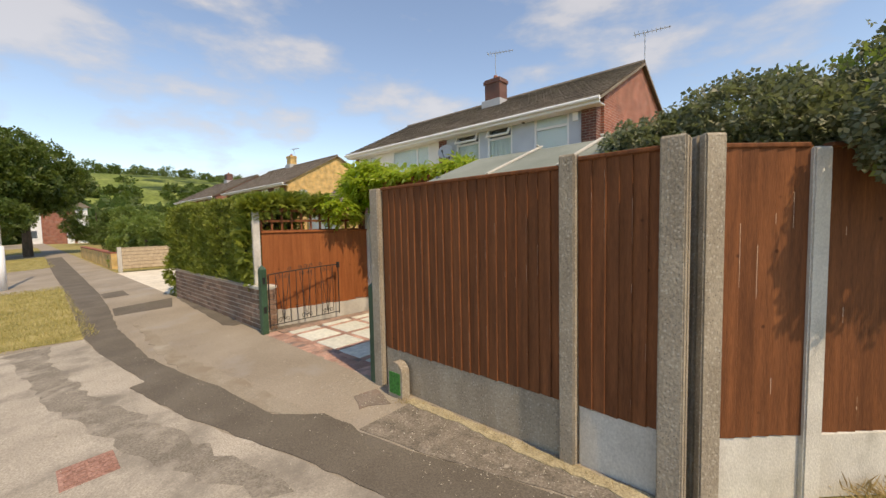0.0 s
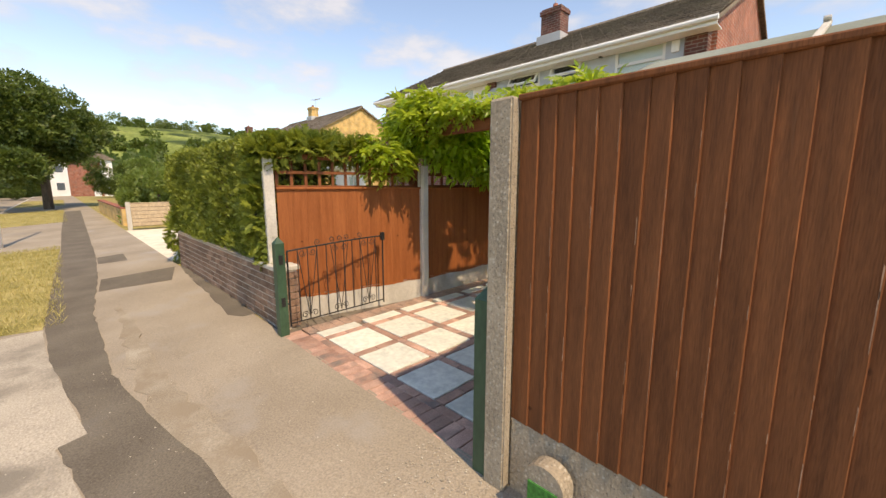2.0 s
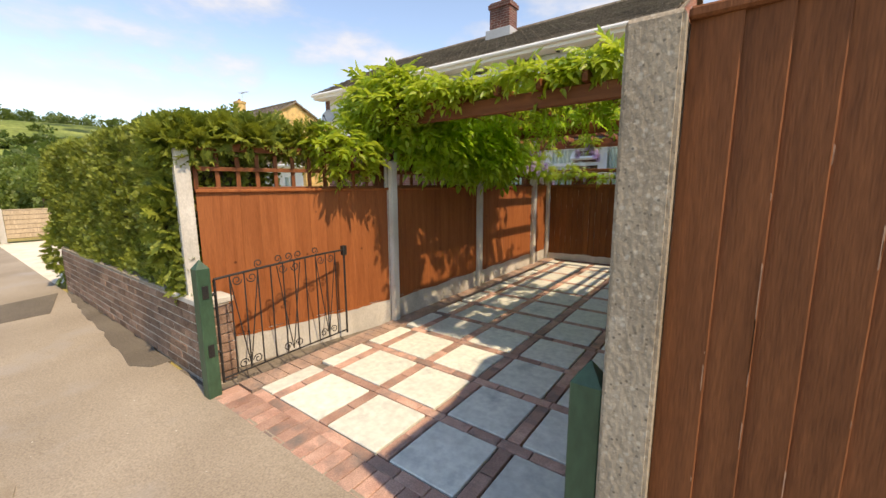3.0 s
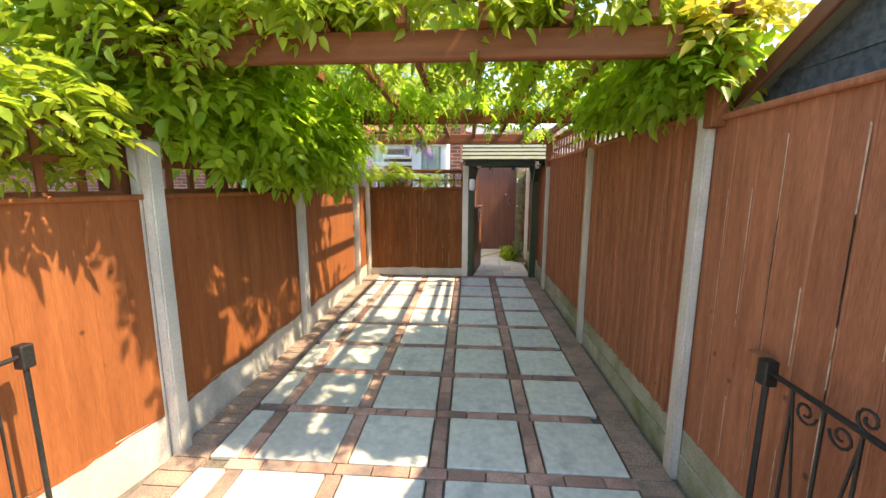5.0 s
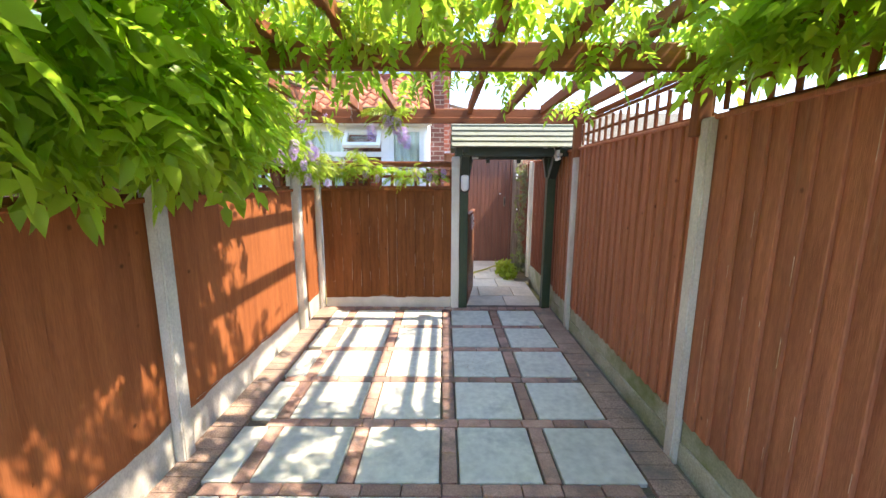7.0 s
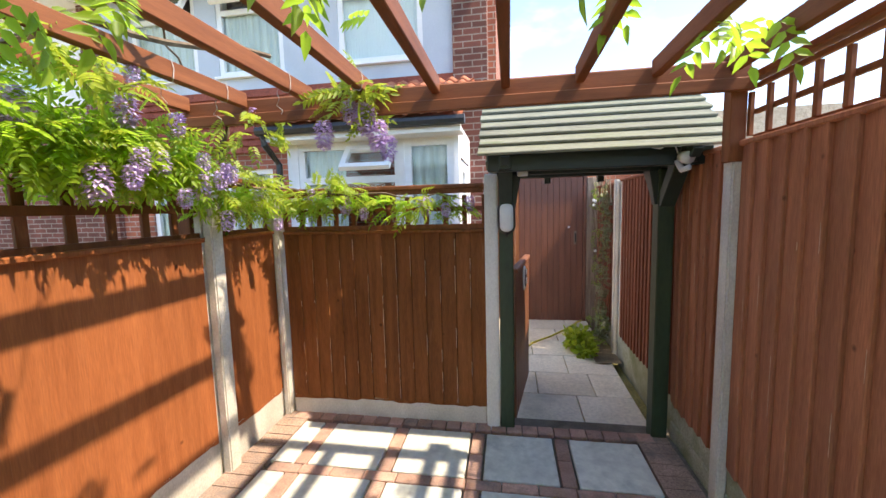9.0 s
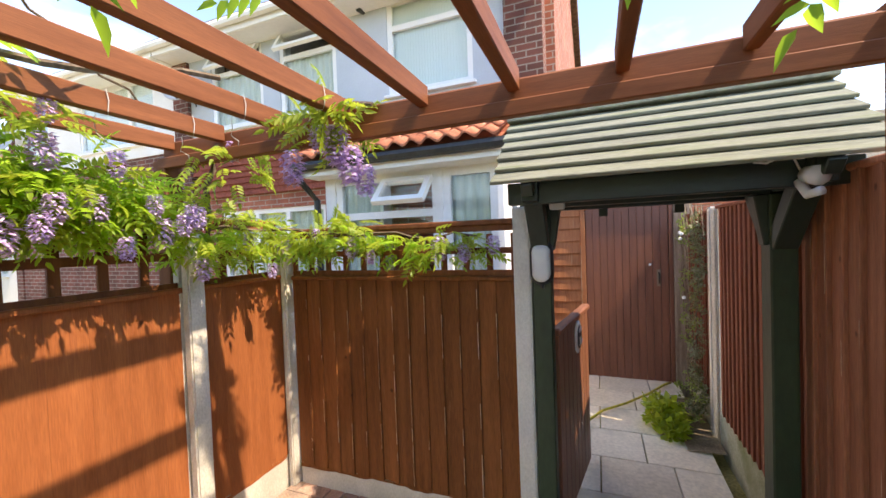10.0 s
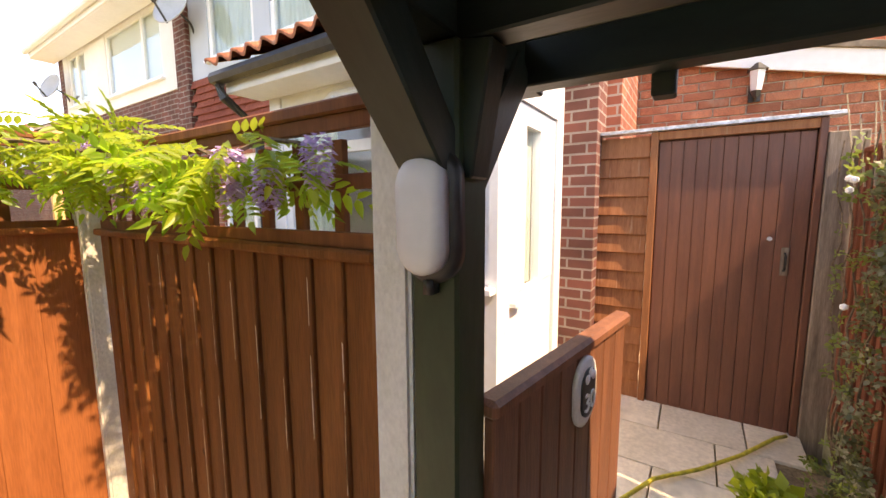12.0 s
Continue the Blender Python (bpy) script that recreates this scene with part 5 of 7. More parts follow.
def dish(x, y, z, aim, label="grey satellite dish on a wall bracket", r=0.3):
    ob = thing("satellite_dish", (x, y, z), label, "satellite dish", "satellite dishes")
    aim = Vector(aim).normalized()
    m = Matrix.Translation((x, y, z)) @ aim.to_track_quat("Z", "Y").to_matrix().to_4x4()
    bm = bmesh.new()
    rings = []
    for i in range(7):
        f = i / 6
        rings.append([bm.verts.new((r * f * math.cos(a), r * 0.9 * f * math.sin(a), 0.09 * f * f)) for a in [2 * math.pi * k / 24 for k in range(24)]])
    for a, b in zip(rings, rings[1:]):
        for k in range(24):
            bm.faces.new((a[k], a[(k + 1) % 24], b[(k + 1) % 24], b[k]))
    bmesh.ops.remove_doubles(bm, verts=bm.verts, dist=0.0005)
    bmesh.ops.solidify(bm, geom=list(bm.faces), thickness=0.012)
    part("reflector", bm, DISH, ob, smooth=True, m=m)
    bm = tube(bmesh.new(), [(0, -r * 0.85, 0.07), (0, -r * 0.35, 0.3)], 0.014, 6)
    part("arm", bm, PLASTIC_BLACK, ob, m=m)
    part("receiver", tube(bmesh.new(), [(0, -r * 0.4, 0.27), (0, -r * 0.22, 0.34)], 0.03, 8), PLASTIC_BLACK, ob, m=m)
    part("bracket", tube(bmesh.new(), [(0, 0, 0), (0, -0.02, -0.2), (0, -0.12, -0.3)], 0.018, 6), PLASTIC_BLACK, ob, m=m)


FY = 10.85
EAVE, RIDGE, BACK, BAND = 4.92, 6.68, 17.9, 3.27
house = thing("house_main", (-7.1, 14.5, -0.03), "semi-detached brick house with pale blue rendered upper front", "house")
up_holes = [(-6.12, -5.0, 3.48, 4.68), (-7.88, -6.9, 3.46, 4.68), (-9.25, -8.2, 3.46, 4.66)]
bm = holed_wall(bmesh.new(), -9.72, -4.62, BAND, EAVE, FY, FY + 0.25, up_holes)
part("upper_wall", bm, RENDER_BLUE, house, "pale blue rendered wall")
bm = holed_wall(bmesh.new(), -9.72, -4.62, -0.03, BAND, FY + 0.03, FY + 0.25, [(-9.2, -7.2, 0.7, 2.2)])
part("lower_wall", bm, BRICK_RED, house, "red brick ground floor wall")
window(house, -9.2, -7.2, 0.7, 2.2, FY + 0.05, (-8.5, -7.9), (), CURTAIN, True, label="wide white ground floor window")
bm = bmesh.new()
add_box(bm, -4.62, -4.2, FY - 0.06, FY + 0.25, -0.03, EAVE)
part("corner_pier", bm, BRICK_DARK, house, "dark red brick corner pier")
bm = bmesh.new()
add_box(bm, -10.06, -9.72, FY - 0.06, FY + 0.25, -0.03, EAVE)
part("party_pier", bm, BRICK_DARK, house, "dark red brick party pier")
bm = bmesh.new()
gable_wall(bm, -4.36, -4.1, FY + 0.252, BACK, -0.03, EAVE, RIDGE - 0.02)
part("gable_wall", bm, BRICK_RED, house, "sunlit red brick gable wall")
bm = bmesh.new()
add_box(bm, -9.72, -4.48, BACK - 0.25, BACK, -0.03, EAVE)
part("rear_wall", bm, BRICK_RED, house)
# Inner walls and floors in the dark colour that paints the rooms dim.
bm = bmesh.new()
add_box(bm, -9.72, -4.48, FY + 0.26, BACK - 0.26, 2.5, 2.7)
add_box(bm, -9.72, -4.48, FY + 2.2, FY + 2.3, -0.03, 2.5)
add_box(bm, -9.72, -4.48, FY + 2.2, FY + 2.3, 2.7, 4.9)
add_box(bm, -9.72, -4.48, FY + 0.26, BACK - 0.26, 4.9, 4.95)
part("inner_wall", bm, DARK_ROOM, house, "darkened walls standing in for dim rooms")
window(house, *up_holes[0], FY, (), ((-6.07, -5.05, 4.32),), BLIND)
window(house, *up_holes[1], FY, (), ((-7.83, -6.95, 4.3),), CURTAIN, True, (-7.83, -6.95, 4.3, 4.64, 30))
window(house, *up_holes[2], FY, (), ((-9.2, -8.25, 4.3),), CURTAIN, True, (-9.2, -8.25, 4.3, 4.62, 30))
roof_parts(house, -10.0, -3.98, FY, BACK, EAVE, RIDGE, 0.38, seed=3, verge=2)
chimney_parts(house, -9.62, 13.9, 6.3, 7.5, 0.75, 0.55)
bm = bmesh.new()
rows_n = 9
vt, ft = [], []
for i in range(rows_n):
    z = 2.42 + i * 0.092
    for j in range(22):
        x = -9.72 + j * 0.235 + (0.117 if i % 2 else 0)
        a, b = x + 0.002, min(x + 0.233, -4.63)
        if b - a < 0.03:
            continue
        q = len(vt)
        for px in (a, b):
            vt += [(px, FY - 0.03, z), (px, FY - 0.045, z), (px, FY - 0.012, z + 0.11), (px, FY + 0.0, z + 0.11)]
        ft += [(q, q + 4, q + 5, q + 1), (q + 1, q + 5, q + 6, q + 2), (q, q + 1, q + 2, q + 3), (q + 4, q + 7, q + 6, q + 5)]
bm.free()
tagged(place("hung_tiles", mesh_of("hung_tiles", vt, ft, TILE_HUNG), Matrix(), house, "rows of red hung tiles"), kind="stuff")
box_part("alarm_box", -4.88, -4.72, FY - 0.05, FY - 0.002, 4.35, 4.6, UPVC, house, "cream alarm box", 0.01)
part("camera_housing", tube(bmesh.new(), [(-6.45, FY - 0.002, 4.62), (-6.45, FY - 0.12, 4.6)], 0.035, 8), PLASTIC_BLACK, house, "small security camera")
aerial(-9.62, 13.9, 7.65, 1.0, 0.4)
aerial(-4.0, 14.4, 6.7, 1.05, 0.2)
dish(-9.55, FY - 0.22, 4.1, (0.25, -1, 0.35))

nb = thing("house_neighbour", (-12.7, 14.5, -0.03), "semi-detached house with a white rendered upper front", "house")
nh = [(-12.85, -10.65, 3.5, 4.62), (-14.9, -13.9, 3.6, 4.62)]
bm = holed_wall(bmesh.new(), -15.2, -10.08, BAND, EAVE, FY + 0.03, FY + 0.25, nh)
part("upper_wall", bm, RENDER_WHITE, nb, "white rendered wall")
bm = bmesh.new()
add_box(bm, -15.2, -10.08, FY + 0.05, FY + 0.25, -0.03, BAND)
part("lower_wall", bm, BRICK_DARK, nb)
window(nb, *nh[0], FY + 0.03, (-11.35,), (), BLIND)
window(nb, *nh[1], FY + 0.03, (-14.4,), (), BLIND)
bm = bmesh.new()
gable_wall(bm, -15.45, -15.2, FY + 0.02, BACK, -0.03, EAVE, RIDGE - 0.02)
part("gable_wall", bm, BRICK_DARK, nb)
# Rear and inner wall, darkened in colour so the rooms look unlit.
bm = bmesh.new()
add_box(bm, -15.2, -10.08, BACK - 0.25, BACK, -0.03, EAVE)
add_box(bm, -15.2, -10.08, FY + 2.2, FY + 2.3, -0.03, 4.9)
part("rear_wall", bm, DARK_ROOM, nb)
roof_parts(nb, -15.6, -10.02, FY, BACK, EAVE, RIDGE, 0.38, seed=5, verge=2)
dish(-14.95, FY - 0.2, 3.95, (0.25, -1, 0.35))

# porch with pantile roof
porch = thing("porch", (-5.4, 10.2, -0.03), "white porch with an orange pantile lean-to roof", "porch")
PX0, PX1, PY = -6.25, -4.43, 9.68
ph = [(-6.13, -5.02, 1.1, 2.28), (-4.98, -4.48, 1.1, 2.28)]
bm = holed_wall(bmesh.new(), PX0, PX1, 0.0, 2.42, PY, PY + 0.1, ph)
part("front_wall", bm, UPVC, porch, "white boarded porch front")
bm = bmesh.new()
add_box(bm, PX0, PX0 + 0.1, PY + 0.102, FY - 0.002, 0, 2.42)
part("side_wall", bm, UPVC, porch)
bm = bmesh.new()
add_box(bm, PX1 - 0.1, PX1, PY + 0.102, PY + 0.16, 0, 2.42)
add_box(bm, PX1 - 0.1, PX1, FY - 0.2, FY - 0.002, 0, 2.42)
add_box(bm, PX1 - 0.1, PX1, PY + 0.16, FY - 0.2, 2.1, 2.42)
part("side_wall", bm, WHITE_BRICK, porch)
pdoor = box_part("door", PX1 - 0.07, PX1 - 0.02, PY + 0.17, FY - 0.21, 0.06, 1.02, UPVC, porch, "white half-glazed porch door")
bm = bmesh.new()
for y0, y1 in ((PY + 0.17, PY + 0.42), (FY - 0.5, FY - 0.21)):
    add_box(bm, PX1 - 0.07, PX1 - 0.015, y0, y1, 1.02, 2.09)
add_box(bm, PX1 - 0.07, PX1 - 0.015, PY + 0.42, FY - 0.5, 1.98, 2.09)
part("door_frame", bm, UPVC, pdoor)
box_part("door_blind", PX1 - 0.085, PX1 - 0.078, PY + 0.36, FY - 0.44, 1.02, 2.0, CURTAIN, pdoor, "pale net behind the door glass", 0)
box_part("door_glass", PX1 - 0.05, PX1 - 0.043, PY + 0.42, FY - 0.5, 1.02, 1.98, GLASS, pdoor, "clear glass", 0).visible_shadow = False
box_part("door_handle", PX1 - 0.02, PX1 + 0.03, PY + 0.2, PY + 0.32, 0.95, 0.98, UPVC, pdoor)
window(porch, *ph[0], PY, (), ((-6.07, -5.07, 1.9),), CURTAIN, True, (-5.58, -5.07, 1.9, 2.22, 44), label="white porch window with an open vent")
window(porch, *ph[1], PY, (), (), CURTAIN, True, label="white porch window")
box_part("fascia", PX0 - 0.08, PX1 + 0.06, PY - 0.27, PY - 0.245, 2.28, 2.41, UPVC, porch, "white fascia")
box_part("soffit", PX0 - 0.08, PX1 + 0.06, PY - 0.244, PY - 0.002, 2.285, 2.3, UPVC, porch)
bm = tube(bmesh.new(), [(PX0 - 0.12, PY - 0.32, 2.37), (PX1 + 0.1, PY - 0.32, 2.37)], 0.045, 8)
part("gutter", bm, PLASTIC_BLACK, porch, "black plastic gutter")
part("downpipe", tube(bmesh.new(), [(PX0 - 0.06, PY - 0.32, 2.33), (PX0 - 0.06, PY - 0.3, 2.25), (PX0 - 0.06, PY - 0.06, 2.08), (PX0 - 0.06, PY - 0.03, 0.1)], 0.033, 8), PLASTIC_BLACK, porch, "black downpipe")
ra = math.atan2(3.15 - 2.41, FY - PY + 0.3)
bm = bmesh.new()
v = [bm.verts.new(p) for p in ((PX0 - 0.1, PY - 0.33, 2.41), (PX1 + 0.08, PY - 0.33, 2.41), (PX1 + 0.08, FY - 0.048, 3.155), (PX0 - 0.1, FY - 0.048, 3.155))]
bm.faces.new(v)
bmesh.ops.solidify(bm, geom=list(bm.faces), thickness=0.04)
proof = part("porch_roof", bm, PANTILE, porch)
key_t = bmesh.new()
nseg = 8
tile_w, tile_l = 0.158, 0.235
prof = [(tile_w * i / nseg, 0.022 * math.sin(2 * math.pi * i / nseg + 0.6)) for i in range(nseg + 1)]
fr = [key_t.verts.new((x, -0.02, z + 0.035)) for x, z in prof]
bk = [key_t.verts.new((x, tile_l, z + 0.012)) for x, z in prof]
lo = [key_t.verts.new((x, -0.02, z + 0.015)) for x, z in prof]
for i in range(nseg):
    key_t.faces.new((fr[i], fr[i + 1], bk[i + 1], bk[i]))
    key_t.faces.new((lo[i], lo[i + 1], fr[i + 1], fr[i]))
pant = to_mesh("pantile", key_t, PANTILE, True)
for c in range(7):
    for i in range(13):
        s = 0.232 * c
        m = Matrix.Translation((PX0 - 0.1 + i * 0.1538, PY - 0.35 + s * math.cos(ra), 2.435 + s * math.sin(ra))) @ Matrix.Rotation(ra, 4, "X")
        place("pantile", pant, m, proof)

# brick outbuilding behind the side gate, with lantern
outb = thing("outbuilding", (-3.2, 13, 0.0), "red brick outbuilding with a low white bargeboard", "outbuilding")
OY = 12.0
bm = bmesh.new()
add_box(bm, -4.19, 0.5, OY + 0.012, OY + 0.2, 0.0, 2.85)
part("wall_core", bm, MORTAR, outb)
bm = bmesh.new()
add_box(bm, -4.19, 0.5, OY + 0.2, OY + 4.0, 0.0, 2.3)
part("rear", bm, BRICK_RED, outb)
beam_between("bargeboard", (-4.1, OY - 0.06, 2.86), (0.6, OY - 0.06, 1.75), 0.03, 0.17, UPVC, outb, "white sloping bargeboard")
beam_between("roof_edge", (-4.1, OY + 1.0, 2.97), (0.6, OY + 1.0, 1.86), 2.2, 0.05, ROOF_TILE, outb)
lant = thing("wall_lantern", (-3.25, OY - 0.1, 2.3), "black and glass wall lantern on brick", "wall lamp")
box_part("back_plate", -3.29, -3.21, OY - 0.02, OY, 2.33, 2.46, PLASTIC_BLACK, lant)
part("arm", tube(bmesh.new(), [(-3.25, OY - 0.02, 2.38), (-3.25, OY - 0.06, 2.33), (-3.25, OY - 0.1, 2.36)], 0.012, 6), PLASTIC_BLACK, lant)
part("glass", tube(bmesh.new(), [(-3.25, OY - 0.1, 2.4), (-3.25, OY - 0.1, 2.55)], 0.04, 6, 1.4), LAMP_WHITE, lant)
part("cap", tube(bmesh.new(), [(-3.25, OY - 0.1, 2.552), (-3.25, OY - 0.1, 2.61)], 0.075, 6, 0.2), PLASTIC_BLACK, lant)
part("base", tube(bmesh.new(), [(-3.25, OY - 0.1, 2.35), (-3.25, OY - 0.1, 2.398)], 0.02, 6, 2.0), PLASTIC_BLACK, lant)

# garden shed behind the front fence
shed = thing("shed", (-1.8, 3.65, -0.03), "low garden shed with a green-grey felt roof and slate side", "shed")
SX0, SX1 = -2.7, -0.95
for gx in (SX0, SX1 - 0.04):
    bm = bmesh.new()
    prof = [(2.8, -0.03), (4.24, -0.03), (4.24, 1.9), (3.65, 2.19), (2.8, 1.89)]
    ga = [bm.verts.new((gx, y, z)) for y, z in prof]
    gb = [bm.verts.new((gx + 0.04, y, z)) for y, z in prof]
    bm.faces.new(ga[::-1])
    bm.faces.new(gb)
    for k in range(5):
        bm.faces.new((ga[k], ga[(k + 1) % 5], gb[(k + 1) % 5], gb[k]))
    bmesh.ops.recalc_face_normals(bm, faces=bm.faces)
    part("gable_panel", bm, SHED_SIDE, shed, "slate-grey gable panel")
for y in (2.8, 4.2):
    box_part("side_panel", SX0 + 0.041, SX1 - 0.041, y, y + 0.04, -0.03, 1.87, SHED_SIDE, shed)
box_part("seam", SX0 - 0.006, SX0 - 0.001, 2.85, 4.2, 1.96, 1.985, SHED_SIDE, shed, "", 0.001)
for y in (2.62, 4.36):
    beam_between("roof_slope", ((SX0 + SX1) / 2, y, 1.855), ((SX0 + SX1) / 2, 3.65, 2.235), SX1 - SX0 + 0.16, 0.03, FELT, shed, "green-grey mineral felt")
    for x in (SX0 - 0.09, SX1 + 0.09):
        beam_between("bargeboard", (x, y, 1.825), (x, 3.65, 2.21), 0.024, 0.07, DOOR_WOOD, shed, "dark red-brown bargeboard")
    for x in (-2.0, -1.35):
        beam_between("batten", (x, y + (0.12 if y < 3 else -0.12), 1.925), (x, 3.65 + (0.05 if y < 3 else -0.05), 2.285), 0.03, 0.02, PALE_CONC, shed, "pale roof batten")

# far houses
def far_house(name, x0, x1, y0, y1, ze, zr, gable, front, label, wins, seed):
    ob = thing(name, ((x0 + x1) / 2, (y0 + y1) / 2, -0.04), label, "house", "far houses")
    bm = bmesh.new()
    for a, b in ((x0, x0 + 0.25), (x1 - 0.25, x1)):
        bm = bmesh.new()
        gable_wall(bm, a, b, y0, y1, -0.04, ze, zr)
        part("gable_wall", bm, gable, ob)
    holes = [(x1 - d - w, x1 - d, z, z + h) for d, w, z, h in wins]
    bm = holed_wall(bmesh.new(), x0 + 0.26, x1 - 0.26, -0.04, ze, y0, y0 + 0.25, holes)
    part("front_wall", bm, front, ob)
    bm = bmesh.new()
    # Inner wall darkened in colour to imitate a dim room.
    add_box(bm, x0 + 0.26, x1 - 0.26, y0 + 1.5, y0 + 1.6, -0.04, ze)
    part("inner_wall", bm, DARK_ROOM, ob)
    for h in holes:
        window(ob, *h, y0, ((h[0] + h[1]) / 2,), (), BLIND)
    roof_parts(ob, x0 - 0.15, x1 + 0.15, y0, y1, ze, zr, 0.35, 0.4, 0.4, seed, 2)
    return ob


WINS = [(1.2, 1.0, 3.4, 1.1), (3.2, 1.2, 3.4, 1.1), (6.0, 1.6, 3.4, 1.1), (9.0, 1.4, 3.4, 1.1)]
yh = far_house("house_yellow", -39, -27, 13.1, 21.2, 4.85, 7.0, BRICK_YELLOW, BRICK_DARK, "yellow brick house end with a brown tiled roof", WINS, 21)
chimney_parts(yh, -34.3, 17.15, 6.9, 8.0, 0.7, 0.6, BRICK_YELLOW)
aerial(-33.8, 17.15, 8.0, 0.6, 0.1)
dish(-26.8, 14.2, 4.0, (1, -0.5, 0.3))
rh = far_house("house_red", -55, -42, 13.1, 21.2, 4.85, 7.0, BRICK_RED, BRICK_RED, "red brick house with a brown tiled roof beyond", WINS, 22)
chimney_parts(rh, -50, 17.15, 6.9, 8.0, 0.7, 0.6, BRICK_DARK)
lowh = far_house("house_low", -23.5, -19.5, 12.6, 17.0, 2.7, 3.9, BRICK_YELLOW, RENDER_WHITE, "low rear extension with a tiled roof", [(1.0, 1.0, 1.0, 1.0)], 23)
# the house that closes the street
eh = thing("house_street_end", (-83, 4, -0.3), "white and red brick house closing the street", "house")
bm = bmesh.new()
for y0, y1, mt in ((0.3, 2.2, 0), (5.9, 7.2, 0)):
    add_box(bm, -90, -80, y0, y1, -0.3, 5.2)
part("white_wall", bm, RENDER_WHITE, eh)
bm = bmesh.new()
add_box(bm, -90, -80.3, 2.2, 5.9, -0.3, 5.2)
part("brick_wall", bm, BRICK_RED, eh)
for y in (0.8,):
    for z in (0.7, 3.2):
        w = part("window", (lambda b: (add_box(b, -80.0, -79.95, y, y + 1.0, z, z + 1.2), b)[1])(bmesh.new()), UPVC, eh)
        box_part("pane", -79.949, -79.94, y + 0.08, y + 0.92, z + 0.08, z + 1.12, SHED_SIDE, w, "", 0)
box_part("door", -80.29, -80.2, 4.8, 5.6, -0.3, 1.8, UPVC, eh, "pale door")
bm = bmesh.new()
gable_wall(bm, -90.3, -79.7, -0.1, 7.6, 5.2, 5.25, 7.6)
part("roof", bm, ROOF_TILE, eh)


# ---- plants ----
RNG = np.random.default_rng(7)


def unit(v):
    return v / np.maximum(np.linalg.norm(v, axis=1, keepdims=True), 1e-9)


def scatter(name, tv, tf, pos, axis, scale, mat, parent, label="", roll=0.5):
    """Many small leaves as one mesh: a template laid along each axis, its face turned up with some roll."""
    n = len(pos)
    axis = unit(axis)
    up = np.tile(np.array([0.0, 0.0, 1.0]), (n, 1)) + RNG.normal(0, roll, (n, 3))
    side = unit(np.cross(up, axis))
    up = np.cross(axis, side)
    rot = np.stack([axis, side, up], axis=2)
    verts = np.einsum("nij,vj->nvi", rot, tv) * scale[:, None, None] + pos[:, None, :]
    faces = (tf[None, :, :] + (np.arange(n) * len(tv))[:, None, None]).reshape(-1, 4)
    me = bpy.data.meshes.new(name)
    me.vertices.add(n * len(tv))
    me.vertices.foreach_set("co", verts.astype(np.float32).ravel())
    me.loops.add(faces.size)
    me.loops.foreach_set("vertex_index", faces.astype(np.int32).ravel())
    me.polygons.add(len(faces))
    me.polygons.foreach_set("loop_start", np.arange(0, faces.size, 4, dtype=np.int32))
    me.update(calc_edges=True)
    me.materials.append(mat)
    return tagged(place(name, me, Matrix(), parent, label), kind="stuff")


def leaflet(base, direction, length, width, sag=0.12):
    """Four corners of one folded pointed leaflet."""
    b = np.array(base, float)
    d = np.array(direction, float)
    d /= np.linalg.norm(d)
    s = np.cross([0, 0, 1.0], d)
    s /= np.linalg.norm(s)
    return [b, b + d * length * 0.45 + s * width / 2 + [0, 0, length * 0.1], b + d * length + [0, 0, -length * sag], b + d * length * 0.45 - s * width / 2 + [0, 0, length * 0.1]]


def oval_leaflet(base, direction, length, width, sag=0.12):
    """Six corners of one folded oval leaflet, in two halves along its rib."""
    b = np.array(base, float)
    d = np.array(direction, float)
    d /= np.linalg.norm(d)
    s = np.cross([0, 0, 1.0], d)
    s /= np.linalg.norm(s)
    lift = np.array([0, 0, length * 0.09])
    return [b, b + d * length * 0.26 + s * width * 0.46 + lift, b + d * length * 0.6 + s * width * 0.4 + lift * 0.7, b + d * length + [0, 0, -length * sag],
            b + d * length * 0.6 - s * width * 0.4 + lift * 0.7, b + d * length * 0.26 - s * width * 0.46 + lift]


def oval_template(leaflets):
    v = np.array([p for lf in leaflets for p in lf])
    f = np.array([[6 * i + k for k in q] for i in range(len(leaflets)) for q in ((0, 3, 2, 1), (0, 5, 4, 3))])
    return v, f


def template(leaflets):
    v = np.array([p for lf in leaflets for p in lf])
    f = np.arange(len(v)).reshape(-1, 4)
    return v, f


def pinnate(pairs=6, length=0.27, leaf=0.085, width=0.034):
    out = []
    for i in range(pairs):
        f = 0.2 + 0.72 * i / pairs
        z = -0.35 * length * f * f
        for s in (-1, 1):
            out.append(oval_leaflet((length * f, 0, z), (0.62, s, -0.25), leaf * (1 - 0.25 * abs(f - 0.5)), width))
    out.append(oval_leaflet((length * 0.92, 0, -0.3 * length), (1, 0.02, -0.5), leaf, width))
    return oval_template(out)


PINNATE = pinnate(3, 0.24, 0.12, 0.058)
FINE_PINNATE = pinnate(4, 0.22, 0.085, 0.036)
FERNY = pinnate(5, 0.16, 0.052, 0.021)
SPRAY = template([leaflet((0, 0, 0), (1, 0, 0.0), 1.0, 0.3)] + [leaflet((0.15 + 0.2 * i, 0, 0), (0.75, s, 0.1), 0.5 - 0.07 * i, 0.16) for i in range(4) for s in (-1, 1)])
CLUMP = template([leaflet((0.1 * math.cos(a), 0.1 * math.sin(a), 0.06 * k), (math.cos(a), math.sin(a), 0.5 * math.sin(3 * a)), 0.55, 0.4) for k, a in enumerate([0.2, 1.4, 2.6, 3.9, 5.1])])
BLADE_GRIT = template([leaflet((0, 0, 0), (1, 0.01, 0), 1.0, 0.8, -0.2)])
